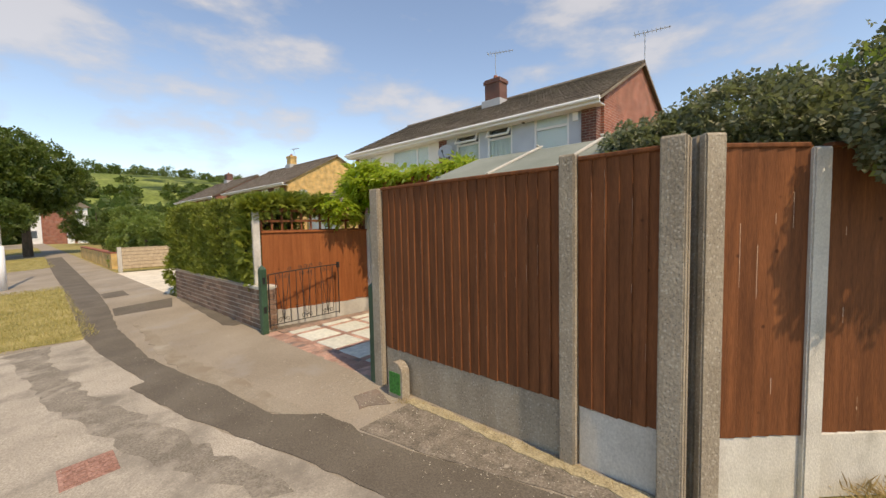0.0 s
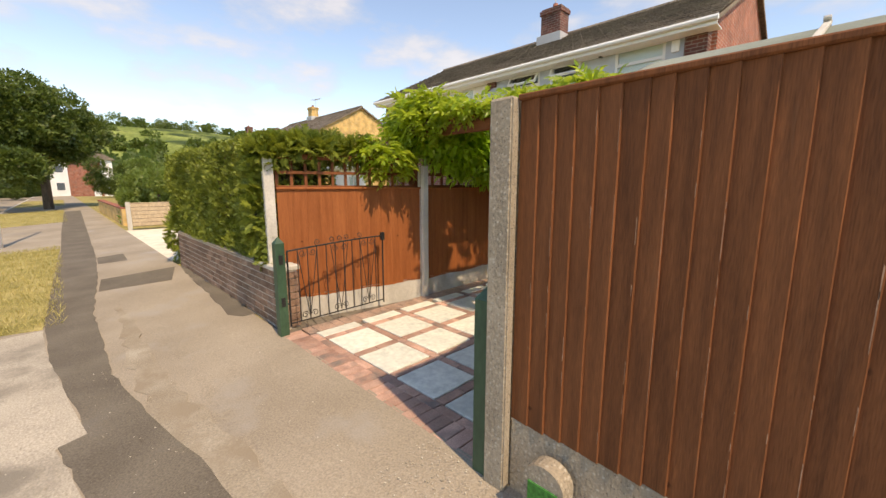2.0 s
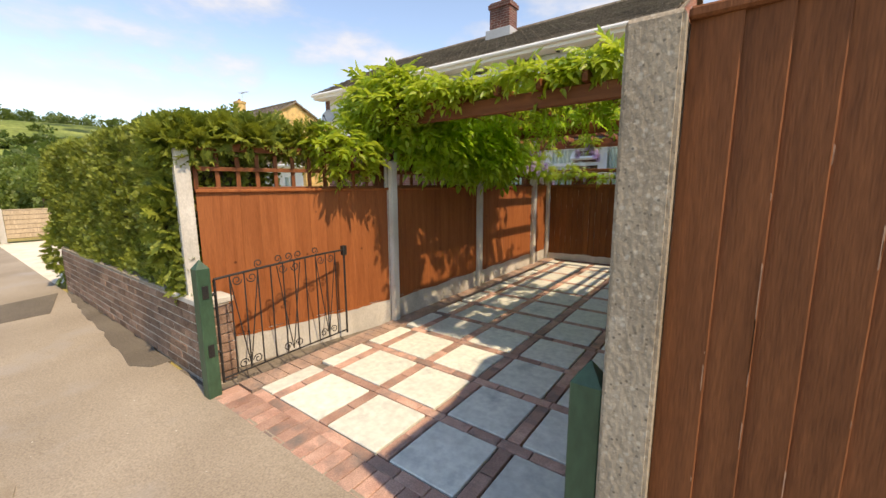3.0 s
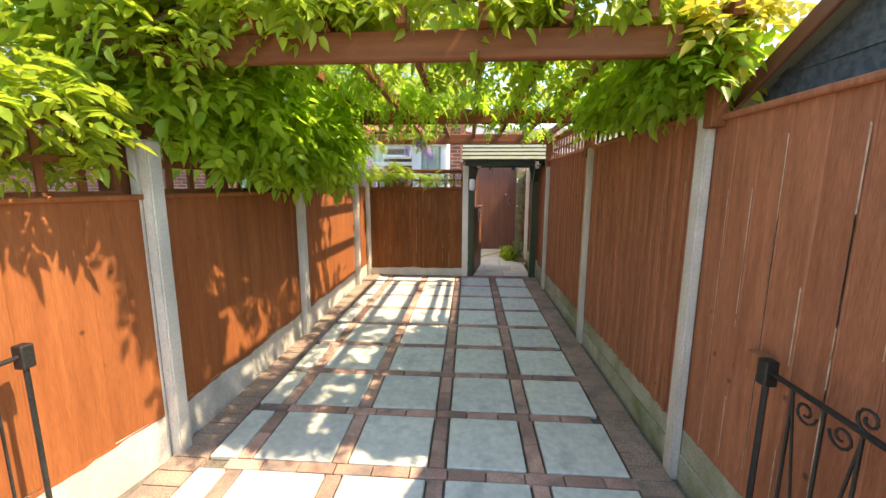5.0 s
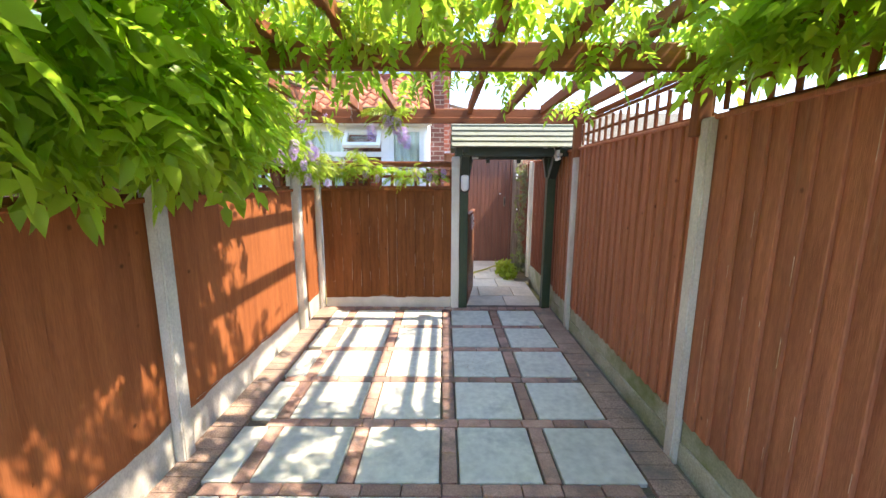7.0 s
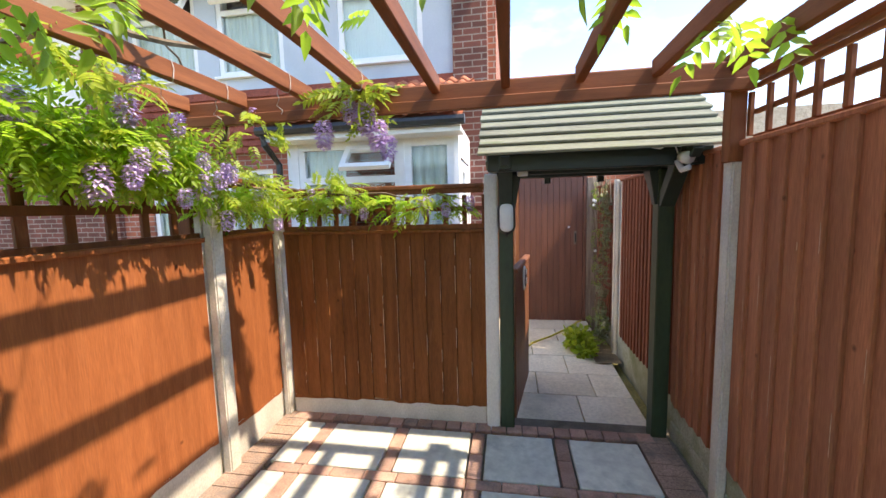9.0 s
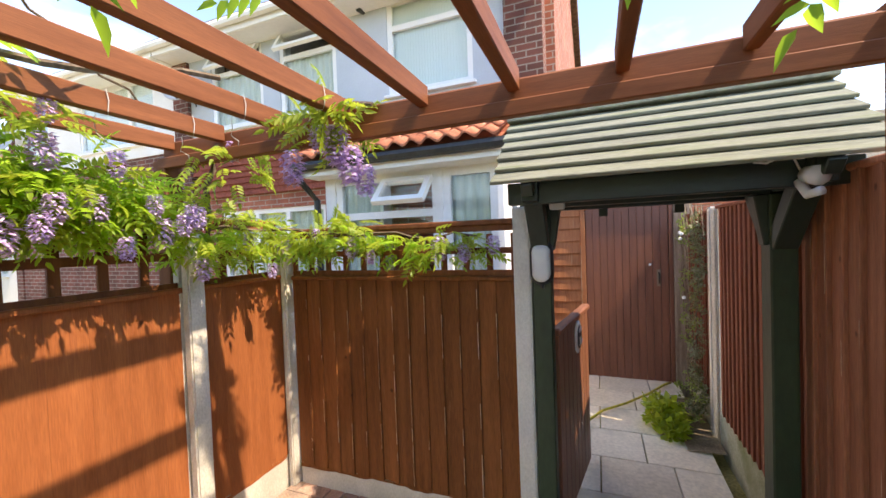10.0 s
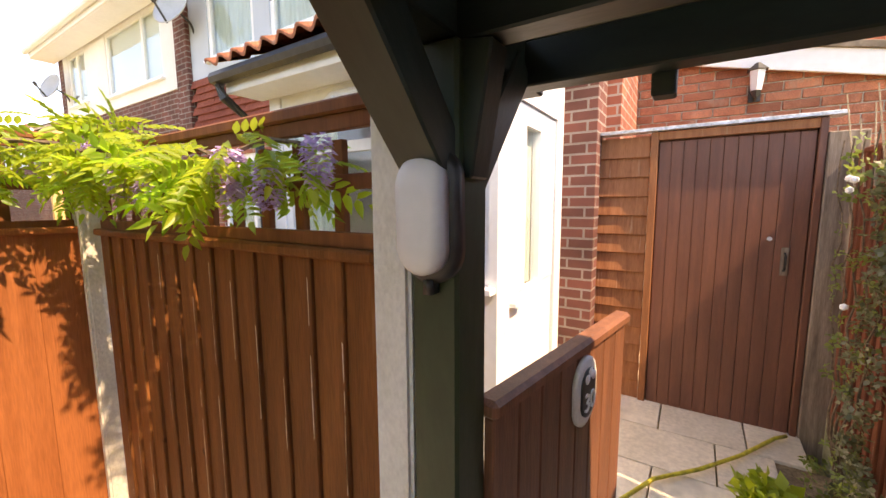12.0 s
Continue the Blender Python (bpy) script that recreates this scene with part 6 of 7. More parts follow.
BLADE = template([leaflet((0, 0, 0), (1, 0.01, 0), 1.0, 0.07, 0.02)])


def blob_points(blobs, shell=0.55):
    """Points and outward directions in ellipsoids (centre, radii, count), thicker near the surface."""
    pos, out = [], []
    for c, r, n in blobs:
        d = unit(RNG.normal(size=(n, 3)))
        f = RNG.uniform(0, 1, (n, 1)) ** (1 / 3)
        f = shell + (1 - shell) * f if shell else f
        f = f * RNG.uniform(0.8, 1.08, (n, 1))
        pos.append(np.array(c) + d * f * np.array(r))
        out.append(d)
    return np.concatenate(pos), np.concatenate(out)


def vine(bm, pts, r):
    rnd3 = random.Random(len(pts) + int(pts[0][0] * 100))
    fine = []
    for a, b in zip(pts, pts[1:]):
        for i in range(5):
            f = i / 5
            fine.append([a[k] + (b[k] - a[k]) * f + rnd3.uniform(-0.02, 0.02) for k in range(3)])
    fine.append(pts[-1])
    tube(bm, fine, r, 5, 0.5)


def droopy(out, down=0.55, spread=0.7):
    a = out * np.array([1, 1, 0.5]) + RNG.normal(0, spread, out.shape)
    a[:, 2] = a[:, 2] * 0.5 - down
    return a


# wisteria over the sunny fence and the pergola
wist = thing("wisteria", (-5.75, 4.2, 0.0), "vigorous green wisteria spilling over fence and pergola", "wisteria")
for pts, r in (([(-5.8, 4.25, 0.0), (-5.82, 4.3, 0.8), (-5.78, 4.25, 1.6), (-5.6, 4.5, 2.2), (-5.2, 5.2, 2.3), (-4.6, 5.9, 2.28), (-4.0, 6.5, 2.3)], 0.03),
               ([(-5.8, 6.2, 0.0), (-5.8, 6.2, 1.2), (-5.7, 6.5, 1.9), (-5.4, 7.0, 2.25), (-5.0, 7.5, 2.28)], 0.022),
               ([(-5.78, 4.2, 1.6), (-5.6, 3.9, 2.1), (-5.0, 4.05, 2.3), (-4.2, 4.1, 2.28), (-3.3, 4.15, 2.3)], 0.018)):
    bm = bmesh.new()
    vine(bm, pts, r)
    part("stem", bm, STEM, wist)
p, o = blob_points([((-5.5, 4.75, 2.04), (0.48, 0.65, 0.3), 400), ((-5.45, 5.45, 1.95), (0.46, 0.6, 0.36), 430), ((-5.52, 6.05, 1.92), (0.34, 0.38, 0.28), 240), ((-5.35, 5.9, 1.72), (0.14, 0.2, 0.16), 40), ((-5.4, 5.0, 1.72), (0.16, 0.3, 0.14), 40)], 0.55)
scatter("leaves", *PINNATE, p, droopy(o, 0.38, 0.45), RNG.uniform(0.58, 0.98, len(p)), LEAF_WIST, wist, "mid-green pinnate leaves", 0.4)
p, o = blob_points([((-5.6, 4.1, 2.2), (0.48, 0.36, 0.24), 380), ((-5.55, 4.2, 2.42), (0.42, 0.36, 0.2), 330), ((-4.9, 4.16, 2.29), (0.5, 0.26, 0.1), 260), ((-4.1, 4.2, 2.3), (0.5, 0.26, 0.07), 210), ((-3.45, 4.22, 2.3), (0.4, 0.26, 0.09), 190),
                    ((-5.72, 3.7, 1.8), (0.26, 0.34, 0.25), 240), ((-5.8, 4.7, 2.25), (0.4, 0.7, 0.16), 200)], 0.3)
# Growth on the sunny top takes the brighter tone as painted sunlight.
scatter("leaves", *PINNATE, p, droopy(o, 0.15), RNG.uniform(0.42, 0.75, len(p)), LEAF_BRIGHT, wist, "bright young leaves")
n = 1800
p = np.stack([RNG.uniform(-5.6, -3.0, n), RNG.uniform(4.25, 7.2, n), RNG.uniform(2.2, 2.34, n)], 1)
dens = 0.8 - 0.3 * np.clip((p[:, 0] + 4.9) / 1.6, 0, 1) - 0.85 * np.clip((p[:, 1] - 5.9) / 0.9, 0, 1)
clumpy = np.array([noise.noise(Vector((x * 1.7, y * 1.7, 0.3))) for x, y, z in p])
p = p[RNG.uniform(0, 1, n) < np.clip(dens + 1.2 * clumpy, 0.0, 1)]
# Every other canopy leaf gets the brighter tone, painting in sun from above.
scatter("leaves", *FINE_PINNATE, p[::2], droopy(RNG.normal(size=p[::2].shape), 0.4), RNG.uniform(0.55, 0.95, len(p[::2])), LEAF_BRIGHT, wist, "sunlit leaves over the rafters")
scatter("leaves", *FINE_PINNATE, p[1::2], droopy(RNG.normal(size=p[1::2].shape), 0.4), RNG.uniform(0.55, 0.95, len(p[1::2])), LEAF_WIST, wist, "mid-green leaves over the rafters")
p2 = p[:: 8] + np.array([0, 0, -0.1])
scatter("leaves", *FINE_PINNATE, p2, droopy(RNG.normal(size=p2.shape), 1.0), RNG.uniform(0.6, 1.0, len(p2)), LEAF_WIST, wist)
p = np.array([(-4.42, 6.75, 2.2), (-4.4, 6.7, 2.18), (-3.2, 7.35, 2.2), (-3.05, 7.4, 2.22), (-3.25, 7.3, 2.17), (-3.75, 6.9, 2.25), (-4.15, 7.0, 2.27), (-3.6, 7.1, 2.26), (-4.9, 6.7, 2.15), (-5.05, 6.6, 2.1)])
scatter("leaves", *FINE_PINNATE, np.repeat(p, 2, 0), droopy(RNG.normal(size=(20, 3)), 0.8), RNG.uniform(0.7, 1.0, 20), LEAF_WIST, wist)

side_w = thing("climber", (-2.75, 4.8, 0.0), "leafy climber heaped on the shaded fence top", "climber")
bm = bmesh.new()
vine(bm, [(-2.75, 4.6, 0.0), (-2.74, 4.6, 1.0), (-2.76, 4.7, 1.9), (-2.9, 5.2, 2.15), (-2.9, 5.6, 2.15)], 0.02)
part("stem", bm, STEM, side_w)
p, o = blob_points([((-2.95, 4.6, 2.12), (0.2, 0.45, 0.19), 300), ((-2.9, 5.3, 2.14), (0.2, 0.5, 0.15), 260), ((-2.9, 5.9, 2.14), (0.12, 0.25, 0.1), 60), ((-2.86, 5.15, 2.3), (0.24, 0.5, 0.14), 170), ((-3.03, 4.25, 2.06), (0.15, 0.2, 0.15), 120)], 0.4)
scatter("leaves", *PINNATE, p, droopy(o, 0.35), RNG.uniform(0.42, 0.75, len(p)), LEAF_WIST, side_w, "soft green leaves")
p, o = blob_points([((-2.88, 4.35, 2.24), (0.2, 0.3, 0.12), 90), ((-2.78, 4.5, 2.08), (0.14, 0.25, 0.14), 50), ((-2.98, 4.12, 2.16), (0.1, 0.1, 0.1), 26)], 0.4)
scatter("leaves", *PINNATE, p, droopy(o, 0.1), RNG.uniform(0.45, 0.75, len(p)), LEAF_YELLOW, side_w, "yellow young leaves")

# flowering wisteria on the rear trellis
flow = thing("flowering_wisteria", (-5.75, 8.0, 0.0), "flowering wisteria with lilac racemes on the trellis", "wisteria")
for pts, r in (([(-5.78, 7.95, 0.0), (-5.78, 7.95, 1.2), (-5.62, 7.9, 1.75), (-5.5, 7.85, 2.1), (-5.0, 7.8, 2.2), (-4.5, 7.75, 2.18)], 0.02),
               ([(-5.62, 7.9, 1.75), (-5.4, 8.3, 1.72), (-4.9, 8.42, 1.7), (-4.3, 8.42, 1.66)], 0.01), ([(-5.7, 7.9, 1.7), (-5.6, 7.2, 1.85), (-5.55, 6.6, 1.95)], 0.012),
               ([(-5.5, 7.6, 2.2), (-5.2, 7.1, 2.35), (-4.9, 6.8, 2.3), (-4.6, 6.6, 2.32)], 0.005)):
    bm = bmesh.new()
    vine(bm, pts, r)
    part("stem", bm, STEM, flow)
p, o = blob_points([((-5.56, 7.25, 1.86), (0.16, 0.4, 0.15), 130), ((-5.53, 7.95, 1.72), (0.13, 0.34, 0.15), 120), ((-5.25, 8.38, 1.7), (0.36, 0.08, 0.1), 110), ((-4.65, 8.4, 1.63), (0.4, 0.05, 0.08), 46),
                    ((-4.7, 7.74, 2.14), (0.15, 0.12, 0.11), 60), ((-5.35, 7.8, 2.05), (0.2, 0.16, 0.16), 30), ((-5.5, 6.9, 2.1), (0.2, 0.45, 0.14), 60)], 0.2)
scatter("leaves", *FERNY, p, droopy(o, 0.2, 0.9), RNG.uniform(0.55, 0.95, len(p)), LEAF_BRIGHT, flow, "fresh light green feathery leaves")
p, o = blob_points([((-5.62, 6.85, 1.9), (0.16, 0.5, 0.2), 230), ((-5.58, 7.3, 1.86), (0.15, 0.42, 0.18), 270), ((-5.3, 8.38, 1.64), (0.45, 0.06, 0.08), 50), ((-4.55, 8.4, 1.6), (0.42, 0.05, 0.06), 30), ((-5.6, 7.9, 1.66), (0.09, 0.3, 0.1), 60)], 0.2)
scatter("leaves", *FERNY, p, droopy(o, 0.3, 0.9), RNG.uniform(0.6, 1.0, len(p)), LEAF_WIST, flow, "feathery leaves")
rv = []
rp = random.Random(17)
for i in range(190):
    f = i / 190
    a = i * 2.4 + rp.uniform(-0.4, 0.4)
    r = 0.036 * math.sin(math.pi * (0.14 + 0.8 * f)) ** 0.7 * rp.uniform(0.6, 1.15)
    rv.append(leaflet((r * math.cos(a), r * math.sin(a), -0.15 * f), (math.cos(a), math.sin(a), rp.uniform(-0.9, 0.5)), rp.uniform(0.018, 0.03), rp.uniform(0.016, 0.026)))
rt, rf = template(rv)
raceme = mesh_of("raceme", [tuple(v) for v in rt], [tuple(f) for f in rf], PETAL)
for x, y, z, s in ((-4.86, 7.7, 2.03, 1.0), (-4.72, 7.7, 2.12, 0.8), (-4.63, 7.68, 2.1, 1.1), (-4.58, 7.7, 2.02, 1.1), (-4.54, 7.74, 1.95, 0.9), (-5.4, 7.15, 2.05, 0.9), (-5.42, 7.3, 1.86, 0.8),
                   (-5.45, 7.55, 1.78, 0.9), (-5.38, 7.6, 1.8, 0.7), (-5.45, 7.05, 1.78, 1.0), (-5.5, 6.85, 2.0, 0.9), (-5.48, 7.75, 1.6, 0.8), (-5.45, 8.0, 1.72, 0.7), (-5.4, 8.1, 1.55, 0.6),
                   (-5.3, 8.36, 1.74, 0.6), (-5.05, 8.36, 1.68, 0.9), (-4.93, 8.37, 1.6, 0.6), (-4.5, 8.38, 1.66, 0.9), (-4.36, 8.38, 1.62, 0.7), (-4.2, 8.38, 1.66, 0.7), (-5.3, 7.8, 2.15, 0.7), (-5.5, 6.5, 2.05, 0.9), (-5.45, 6.7, 1.8, 0.8),
                   (-5.36, 7.15, 2.16, 0.6), (-5.36, 7.34, 2.02, 0.7), (-5.36, 7.47, 1.87, 0.65), (-5.37, 7.16, 1.85, 0.75), (-5.38, 7.37, 1.7, 0.65), (-5.37, 7.12, 1.78, 0.7), (-5.36, 7.65, 1.83, 0.7), (-5.36, 7.62, 1.84, 0.6)):
    place("raceme", raceme, Matrix.Translation((x, y, z)) @ Matrix.Rotation(x * 9, 4, "Z") @ Matrix.Diagonal((s * 0.95, s * 0.95, s * 0.9, 1)), flow, "drooping lilac flower raceme")

# conifer hedge behind the low brick wall
hedge = thing("conifer_hedge", (-8.4, 2.75, 0.0), "tall clipped conifer hedge above a brick wall", "hedge")
bm = bmesh.new()
add_box(bm, -10.9, -6.12, 2.5, 3.1, 0.1, 1.93)
bmesh.ops.subdivide_edges(bm, edges=list(bm.edges), cuts=7, use_grid_fill=True)
for v in bm.verts:
    v.co += Vector(noise.noise_vector(v.co * 2.2)) * 0.06
part("inner_growth", bm, BARK, hedge)


def box_shell(x0, x1, y0, y1, z0, z1, n, faces):
    pos, out = [], []
    tot = sum(w for _, w in faces)
    for f, w in faces:
        k = int(n * w / tot)
        q = np.stack([RNG.uniform(x0, x1, k), RNG.uniform(y0, y1, k), RNG.uniform(z0, z1, k)], 1)
        ax = "xyz".index(f[1])
        q[:, ax] = (x1, y1, z1)[ax] if f[0] == "+" else (x0, y0, z0)[ax]
        d = np.zeros((k, 3))
        d[:, ax] = 1 if f[0] == "+" else -1
        bumps = np.array([noise.noise(Vector(v) * 1.6) + 0.5 * noise.noise(Vector(v) * 5) for v in q])
        q += d * (bumps * 0.09 - RNG.uniform(0, 0.1, k))[:, None]
        pos.append(q)
        out.append(d)
    return np.concatenate(pos), np.concatenate(out)


p, o = box_shell(-10.95, -6.02, 2.36, 3.2, 0.62, 2.0, 38000, (("-y", 7), ("+z", 4), ("+x", 1.3), ("-x", 1.0)))
a = o * 0.55 + RNG.normal(0, 0.38, o.shape) + np.array([0.0, 0, 0.6])
scatter("foliage", *SPRAY, p, a, RNG.uniform(0.03, 0.066, len(p)), LEAF_HEDGE, hedge, "dense scale-like conifer foliage", 1.5)
p, o = blob_points([((-6.28, 2.42, 1.2), (0.14, 0.14, 0.55), 420), ((-6.2, 2.5, 1.8), (0.26, 0.2, 0.17), 380), ((-6.05, 2.95, 1.87), (0.18, 0.42, 0.13), 380), ((-5.95, 3.4, 1.86), (0.16, 0.35, 0.12), 220), ((-10.8, 2.5, 0.55), (0.3, 0.25, 0.5), 260)], 0.3)
a = o + RNG.normal(0, 0.4, o.shape) + np.array([0.2, -0.2, 0.1])
scatter("foliage", *SPRAY, p, a, RNG.uniform(0.09, 0.18, len(p)), LEAF_HEDGE, hedge, "loose feathery conifer sprays", 1.5)

# big shrub over the corner fence
shrub = thing("corner_shrub", (0.9, 4.0, -0.03), "big grey-green shrub leaning over the fence", "shrub")
for k, (x, y, z) in enumerate(((0.9, 3.9, 2.2), (0.2, 3.8, 2.0), (-0.5, 3.7, 1.9), (1.4, 4.4, 2.6), (0.6, 3.2, 2.1), (1.1, 3.6, 2.7))):
    bm = bmesh.new()
    vine(bm, [(0.9, 4.0, -0.03), (0.85 + 0.02 * k, 4.0, 0.9), ((x + 0.9) / 2, (y + 4) / 2, 1.5), (x, y, z)], 0.035)
    part("limb", bm, BARK, shrub)
p, o = blob_points([((1.0, 4.0, 2.1), (1.0, 0.85, 0.85), 7500), ((0.1, 3.75, 2.0), (0.65, 0.5, 0.45), 3200), ((-0.75, 3.3, 2.0), (0.5, 0.5, 0.26), 2200), ((-0.3, 3.2, 2.1), (0.5, 0.4, 0.3), 1500), ((0.42, 2.85, 1.95), (0.28, 0.28, 0.3), 700), ((0.75, 3.1, 2.2), (0.4, 0.3, 0.5), 900)], 0.55)
scatter("foliage", *CLUMP, p, o + RNG.normal(0, 0.6, o.shape), RNG.uniform(0.045, 0.08, len(p)), LEAF_GREY, shrub, "small grey-green leaves with dry tips", 1.2)
p, o = blob_points([((0.1, 3.6, 2.1), (0.7, 0.5, 0.45), 160), ((0.5, 2.8, 1.85), (0.25, 0.2, 0.3), 100)], 0.8)
scatter("foliage", *CLUMP, p, o + RNG.normal(0, 0.4, o.shape), RNG.uniform(0.06, 0.09, len(p)), LEAF_BUSH, shrub, "fresh green shoots", 1.0)

# climber and leafy plant by the house path
rose = thing("path_climber", (-2.95, 10.35, 0.05), "thin climber with small pale flowers on the fence", "climber")
for k in range(5):
    bm = bmesh.new()
    y = 10.1 + 0.16 * k
    vine(bm, [(-2.98, 10.3, 0.05), (-2.97, (10.3 + y) / 2, 0.6), (-2.95, y, 1.2), (-2.96, y + 0.05, 1.85)], 0.007)
    part("stem", bm, STEM, rose)
p, o = blob_points([((-2.96, 10.1, 1.45), (0.05, 0.12, 0.36), 110), ((-2.97, 10.12, 0.85), (0.06, 0.13, 0.5), 110), ((-2.98, 10.12, 0.33), (0.08, 0.2, 0.22), 90)], 0.2)
scatter("foliage", *CLUMP, p, o + RNG.normal(0, 0.6, o.shape), RNG.uniform(0.03, 0.06, len(p)), LEAF_GREY, rose, "small dull green leaves", 1.2)
p, o = blob_points([((-3.0, 10.28, 1.2), (0.07, 0.3, 0.6), 90), ((-3.03, 10.05, 0.3), (0.12, 0.25, 0.2), 70)], 0.5)
scatter("foliage", *CLUMP, p, o + RNG.normal(0, 0.6, o.shape), RNG.uniform(0.03, 0.06, len(p)), LEAF_BUSH, rose, "fresh shoots", 1.2)
for k in range(6):
    y = 10.02 + 0.13 * k
    part("cane", tube(bmesh.new(), [(-2.93, y, 1.6), (-2.95 - 0.02 * (k % 3), y + 0.03 * (k % 2), 1.92 + 0.05 * ((k * 7) % 4))], 0.005, 5, 0.6), PALE_WOOD, rose, "dry pale cane")
bloom = to_mesh("bloom", (lambda b: (bmesh.ops.create_icosphere(b, subdivisions=1, radius=0.016), b)[1])(bmesh.new()), UPVC)
for y, z in ((10.15, 1.62), (10.2, 1.58), (10.22, 1.63), (10.1, 1.1)):
    place("flower", bloom, Matrix.Translation((-3.06, y, z)), rose, "small creamy flower")
leafp = thing("leafy_plant", (-3.22, 10.0, 0.05), "low bright green leafy plant beside the path", "plant")
p, o = blob_points([((-3.24, 9.98, 0.17), (0.14, 0.17, 0.13), 80), ((-3.2, 9.82, 0.12), (0.1, 0.12, 0.1), 40)], 0.3)
scatter("leaves", *CLUMP, p, o + RNG.normal(0, 0.4, o.shape) + np.array([0, 0, 0.4]), RNG.uniform(0.08, 0.15, len(p)), LEAF_BRIGHT, leafp, "broad bright leaves", 0.5)
part("stem", tube(bmesh.new(), [(-3.2, 10.0, 0.03), (-3.24, 9.98, 0.2)], 0.012, 6), STEM, leafp)
tagged(sheet("plant_bed", -3.14, -2.9, 9.62, 10.6, 0.075, EARTH, "dark soil bed beside the path", "soil"), kind="structure")

# ---- street: verges, lamp post, trees, hill ----
def verge(outline, n, label):
    ob = paving("grass_verge", outline, 0.012, LAWN, label, 0.05, "grass")
    xs = [q[0] for q in outline]
    ys = [q[1] for q in outline]
    p = np.stack([RNG.uniform(min(xs), max(xs), n), RNG.uniform(min(ys), max(ys), n)], 1)
    z = np.array([fall(y) for y in p[:, 1]]) + 0.008
    p = np.concatenate([p, z[:, None]], 1)
    a = RNG.normal(0, 0.6, p.shape)
    a[:, 2] = 0.6 + np.abs(a[:, 2])
    scatter("grass_blades", *BLADE, p, a, RNG.uniform(0.04, 0.11, n), GRASS, ob, "dry yellowing grass", 1.0)


verge([(-15.2, 0.72), (-7.8, 0.55), (-8.05, -0.2), (-8.3, -1.68), (-15.6, -1.68)], 16000, "dry yellow-green grass verge")
verge([(-36.0, 1.0), (-25.0, 0.85), (-24.2, -1.68), (-36.0, -1.68)], 6000, "dry grass verge further along")
verge([(-60.0, 1.2), (-44.0, 1.1), (-44.0, -1.68), (-60.0, -1.68)], 2500, "dry grass verge under the tree")
tuft = thing("weed_tuft", (-2.7, -0.05, fall(0)), "dry yellow weeds in the pavement edge", "weeds")
p = np.stack([RNG.uniform(-2.95, -2.45, 500), RNG.normal(-0.02, 0.06, 500), np.full(500, fall(0.0) + 0.003)], 1)
a = RNG.normal(0, 0.7, p.shape)
a[:, 2] = np.abs(a[:, 2]) + 0.2
scatter("grass_blades", *BLADE, p, a, RNG.uniform(0.02, 0.06, 500), GRASS, tuft, "", 1.0)
weeds = thing("weeds", (0.5, 2.9, 0.02), "dry brown weeds at the fence foot", "weeds")
p = np.concatenate([np.stack([RNG.normal(0.42, 0.1, 500), RNG.normal(2.92, 0.08, 500), np.full(500, 0.02)], 1), np.stack([RNG.uniform(-2.4, -0.4, 350), RNG.normal(2.2, 0.02, 350), np.full(350, 0.0)], 1), np.stack([RNG.normal(-2.46, 0.03, 120), RNG.normal(2.14, 0.03, 120), np.full(120, 0.0)], 1)])
a = RNG.normal(0, 0.7, p.shape)
a[:, 2] = np.abs(a[:, 2]) + 0.15
scatter("dry_stems", *BLADE, p, a, RNG.uniform(0.02, 0.1, len(p)) * np.where(p[:, 0] > 0, 1.3, 0.5), LITTER, weeds, "", 1.0)

grit = thing("loose_grit", (-1.6, 1.95, fall(1.95)), "loose pale grit and dust by the fence foot", "grit")
k = 2600
p = np.stack([RNG.uniform(-3.4, 0.9, k), 2.22 - np.abs(RNG.normal(0, 0.28, k)), np.zeros(k)], 1)
p = np.concatenate([p, np.stack([RNG.uniform(-6.0, 0.0, 900), RNG.uniform(0.0, 2.0, 900), np.zeros(900)], 1)])
p[:, 2] = [fall(y) + 0.0085 for y in p[:, 1]]
scatter("grain", *BLADE_GRIT, p, RNG.normal(0, 1, p.shape) * np.array([1, 1, 0.2]), RNG.uniform(0.004, 0.013, len(p)), GRIT, grit, "", 0.6)
dust = paving("dust_strip", ragged([(-2.45, 2.13), (-1.9, 2.16), (-1.3, 2.13), (-0.9, 2.15), (-0.45, 2.12), (-0.42, 2.235), (-2.44, 2.235)], 0.06, 0.012, 9), 0.0105, DUST, "pale sandy dust along the fence foot", 0.02, "dust")

lampp = thing("lamp_post", (-16.9, -0.42, -0.15), "white painted steel street lamp post", "street lamp")
part("base", tube(bmesh.new(), [(-16.9, -0.42, -0.15), (-16.9, -0.42, 1.15)], 0.1, 12), UPVC, lampp, smooth=True)
part("pole", tube(bmesh.new(), [(-16.9, -0.42, 1.151), (-16.9, -0.42, 5.6)], 0.06, 12, 0.75), UPVC, lampp, smooth=True)
part("head", tube(bmesh.new(), [(-16.9, -0.42, 5.6), (-16.9, -0.9, 5.75), (-16.9, -1.3, 5.76)], 0.06, 8), DISH, lampp)


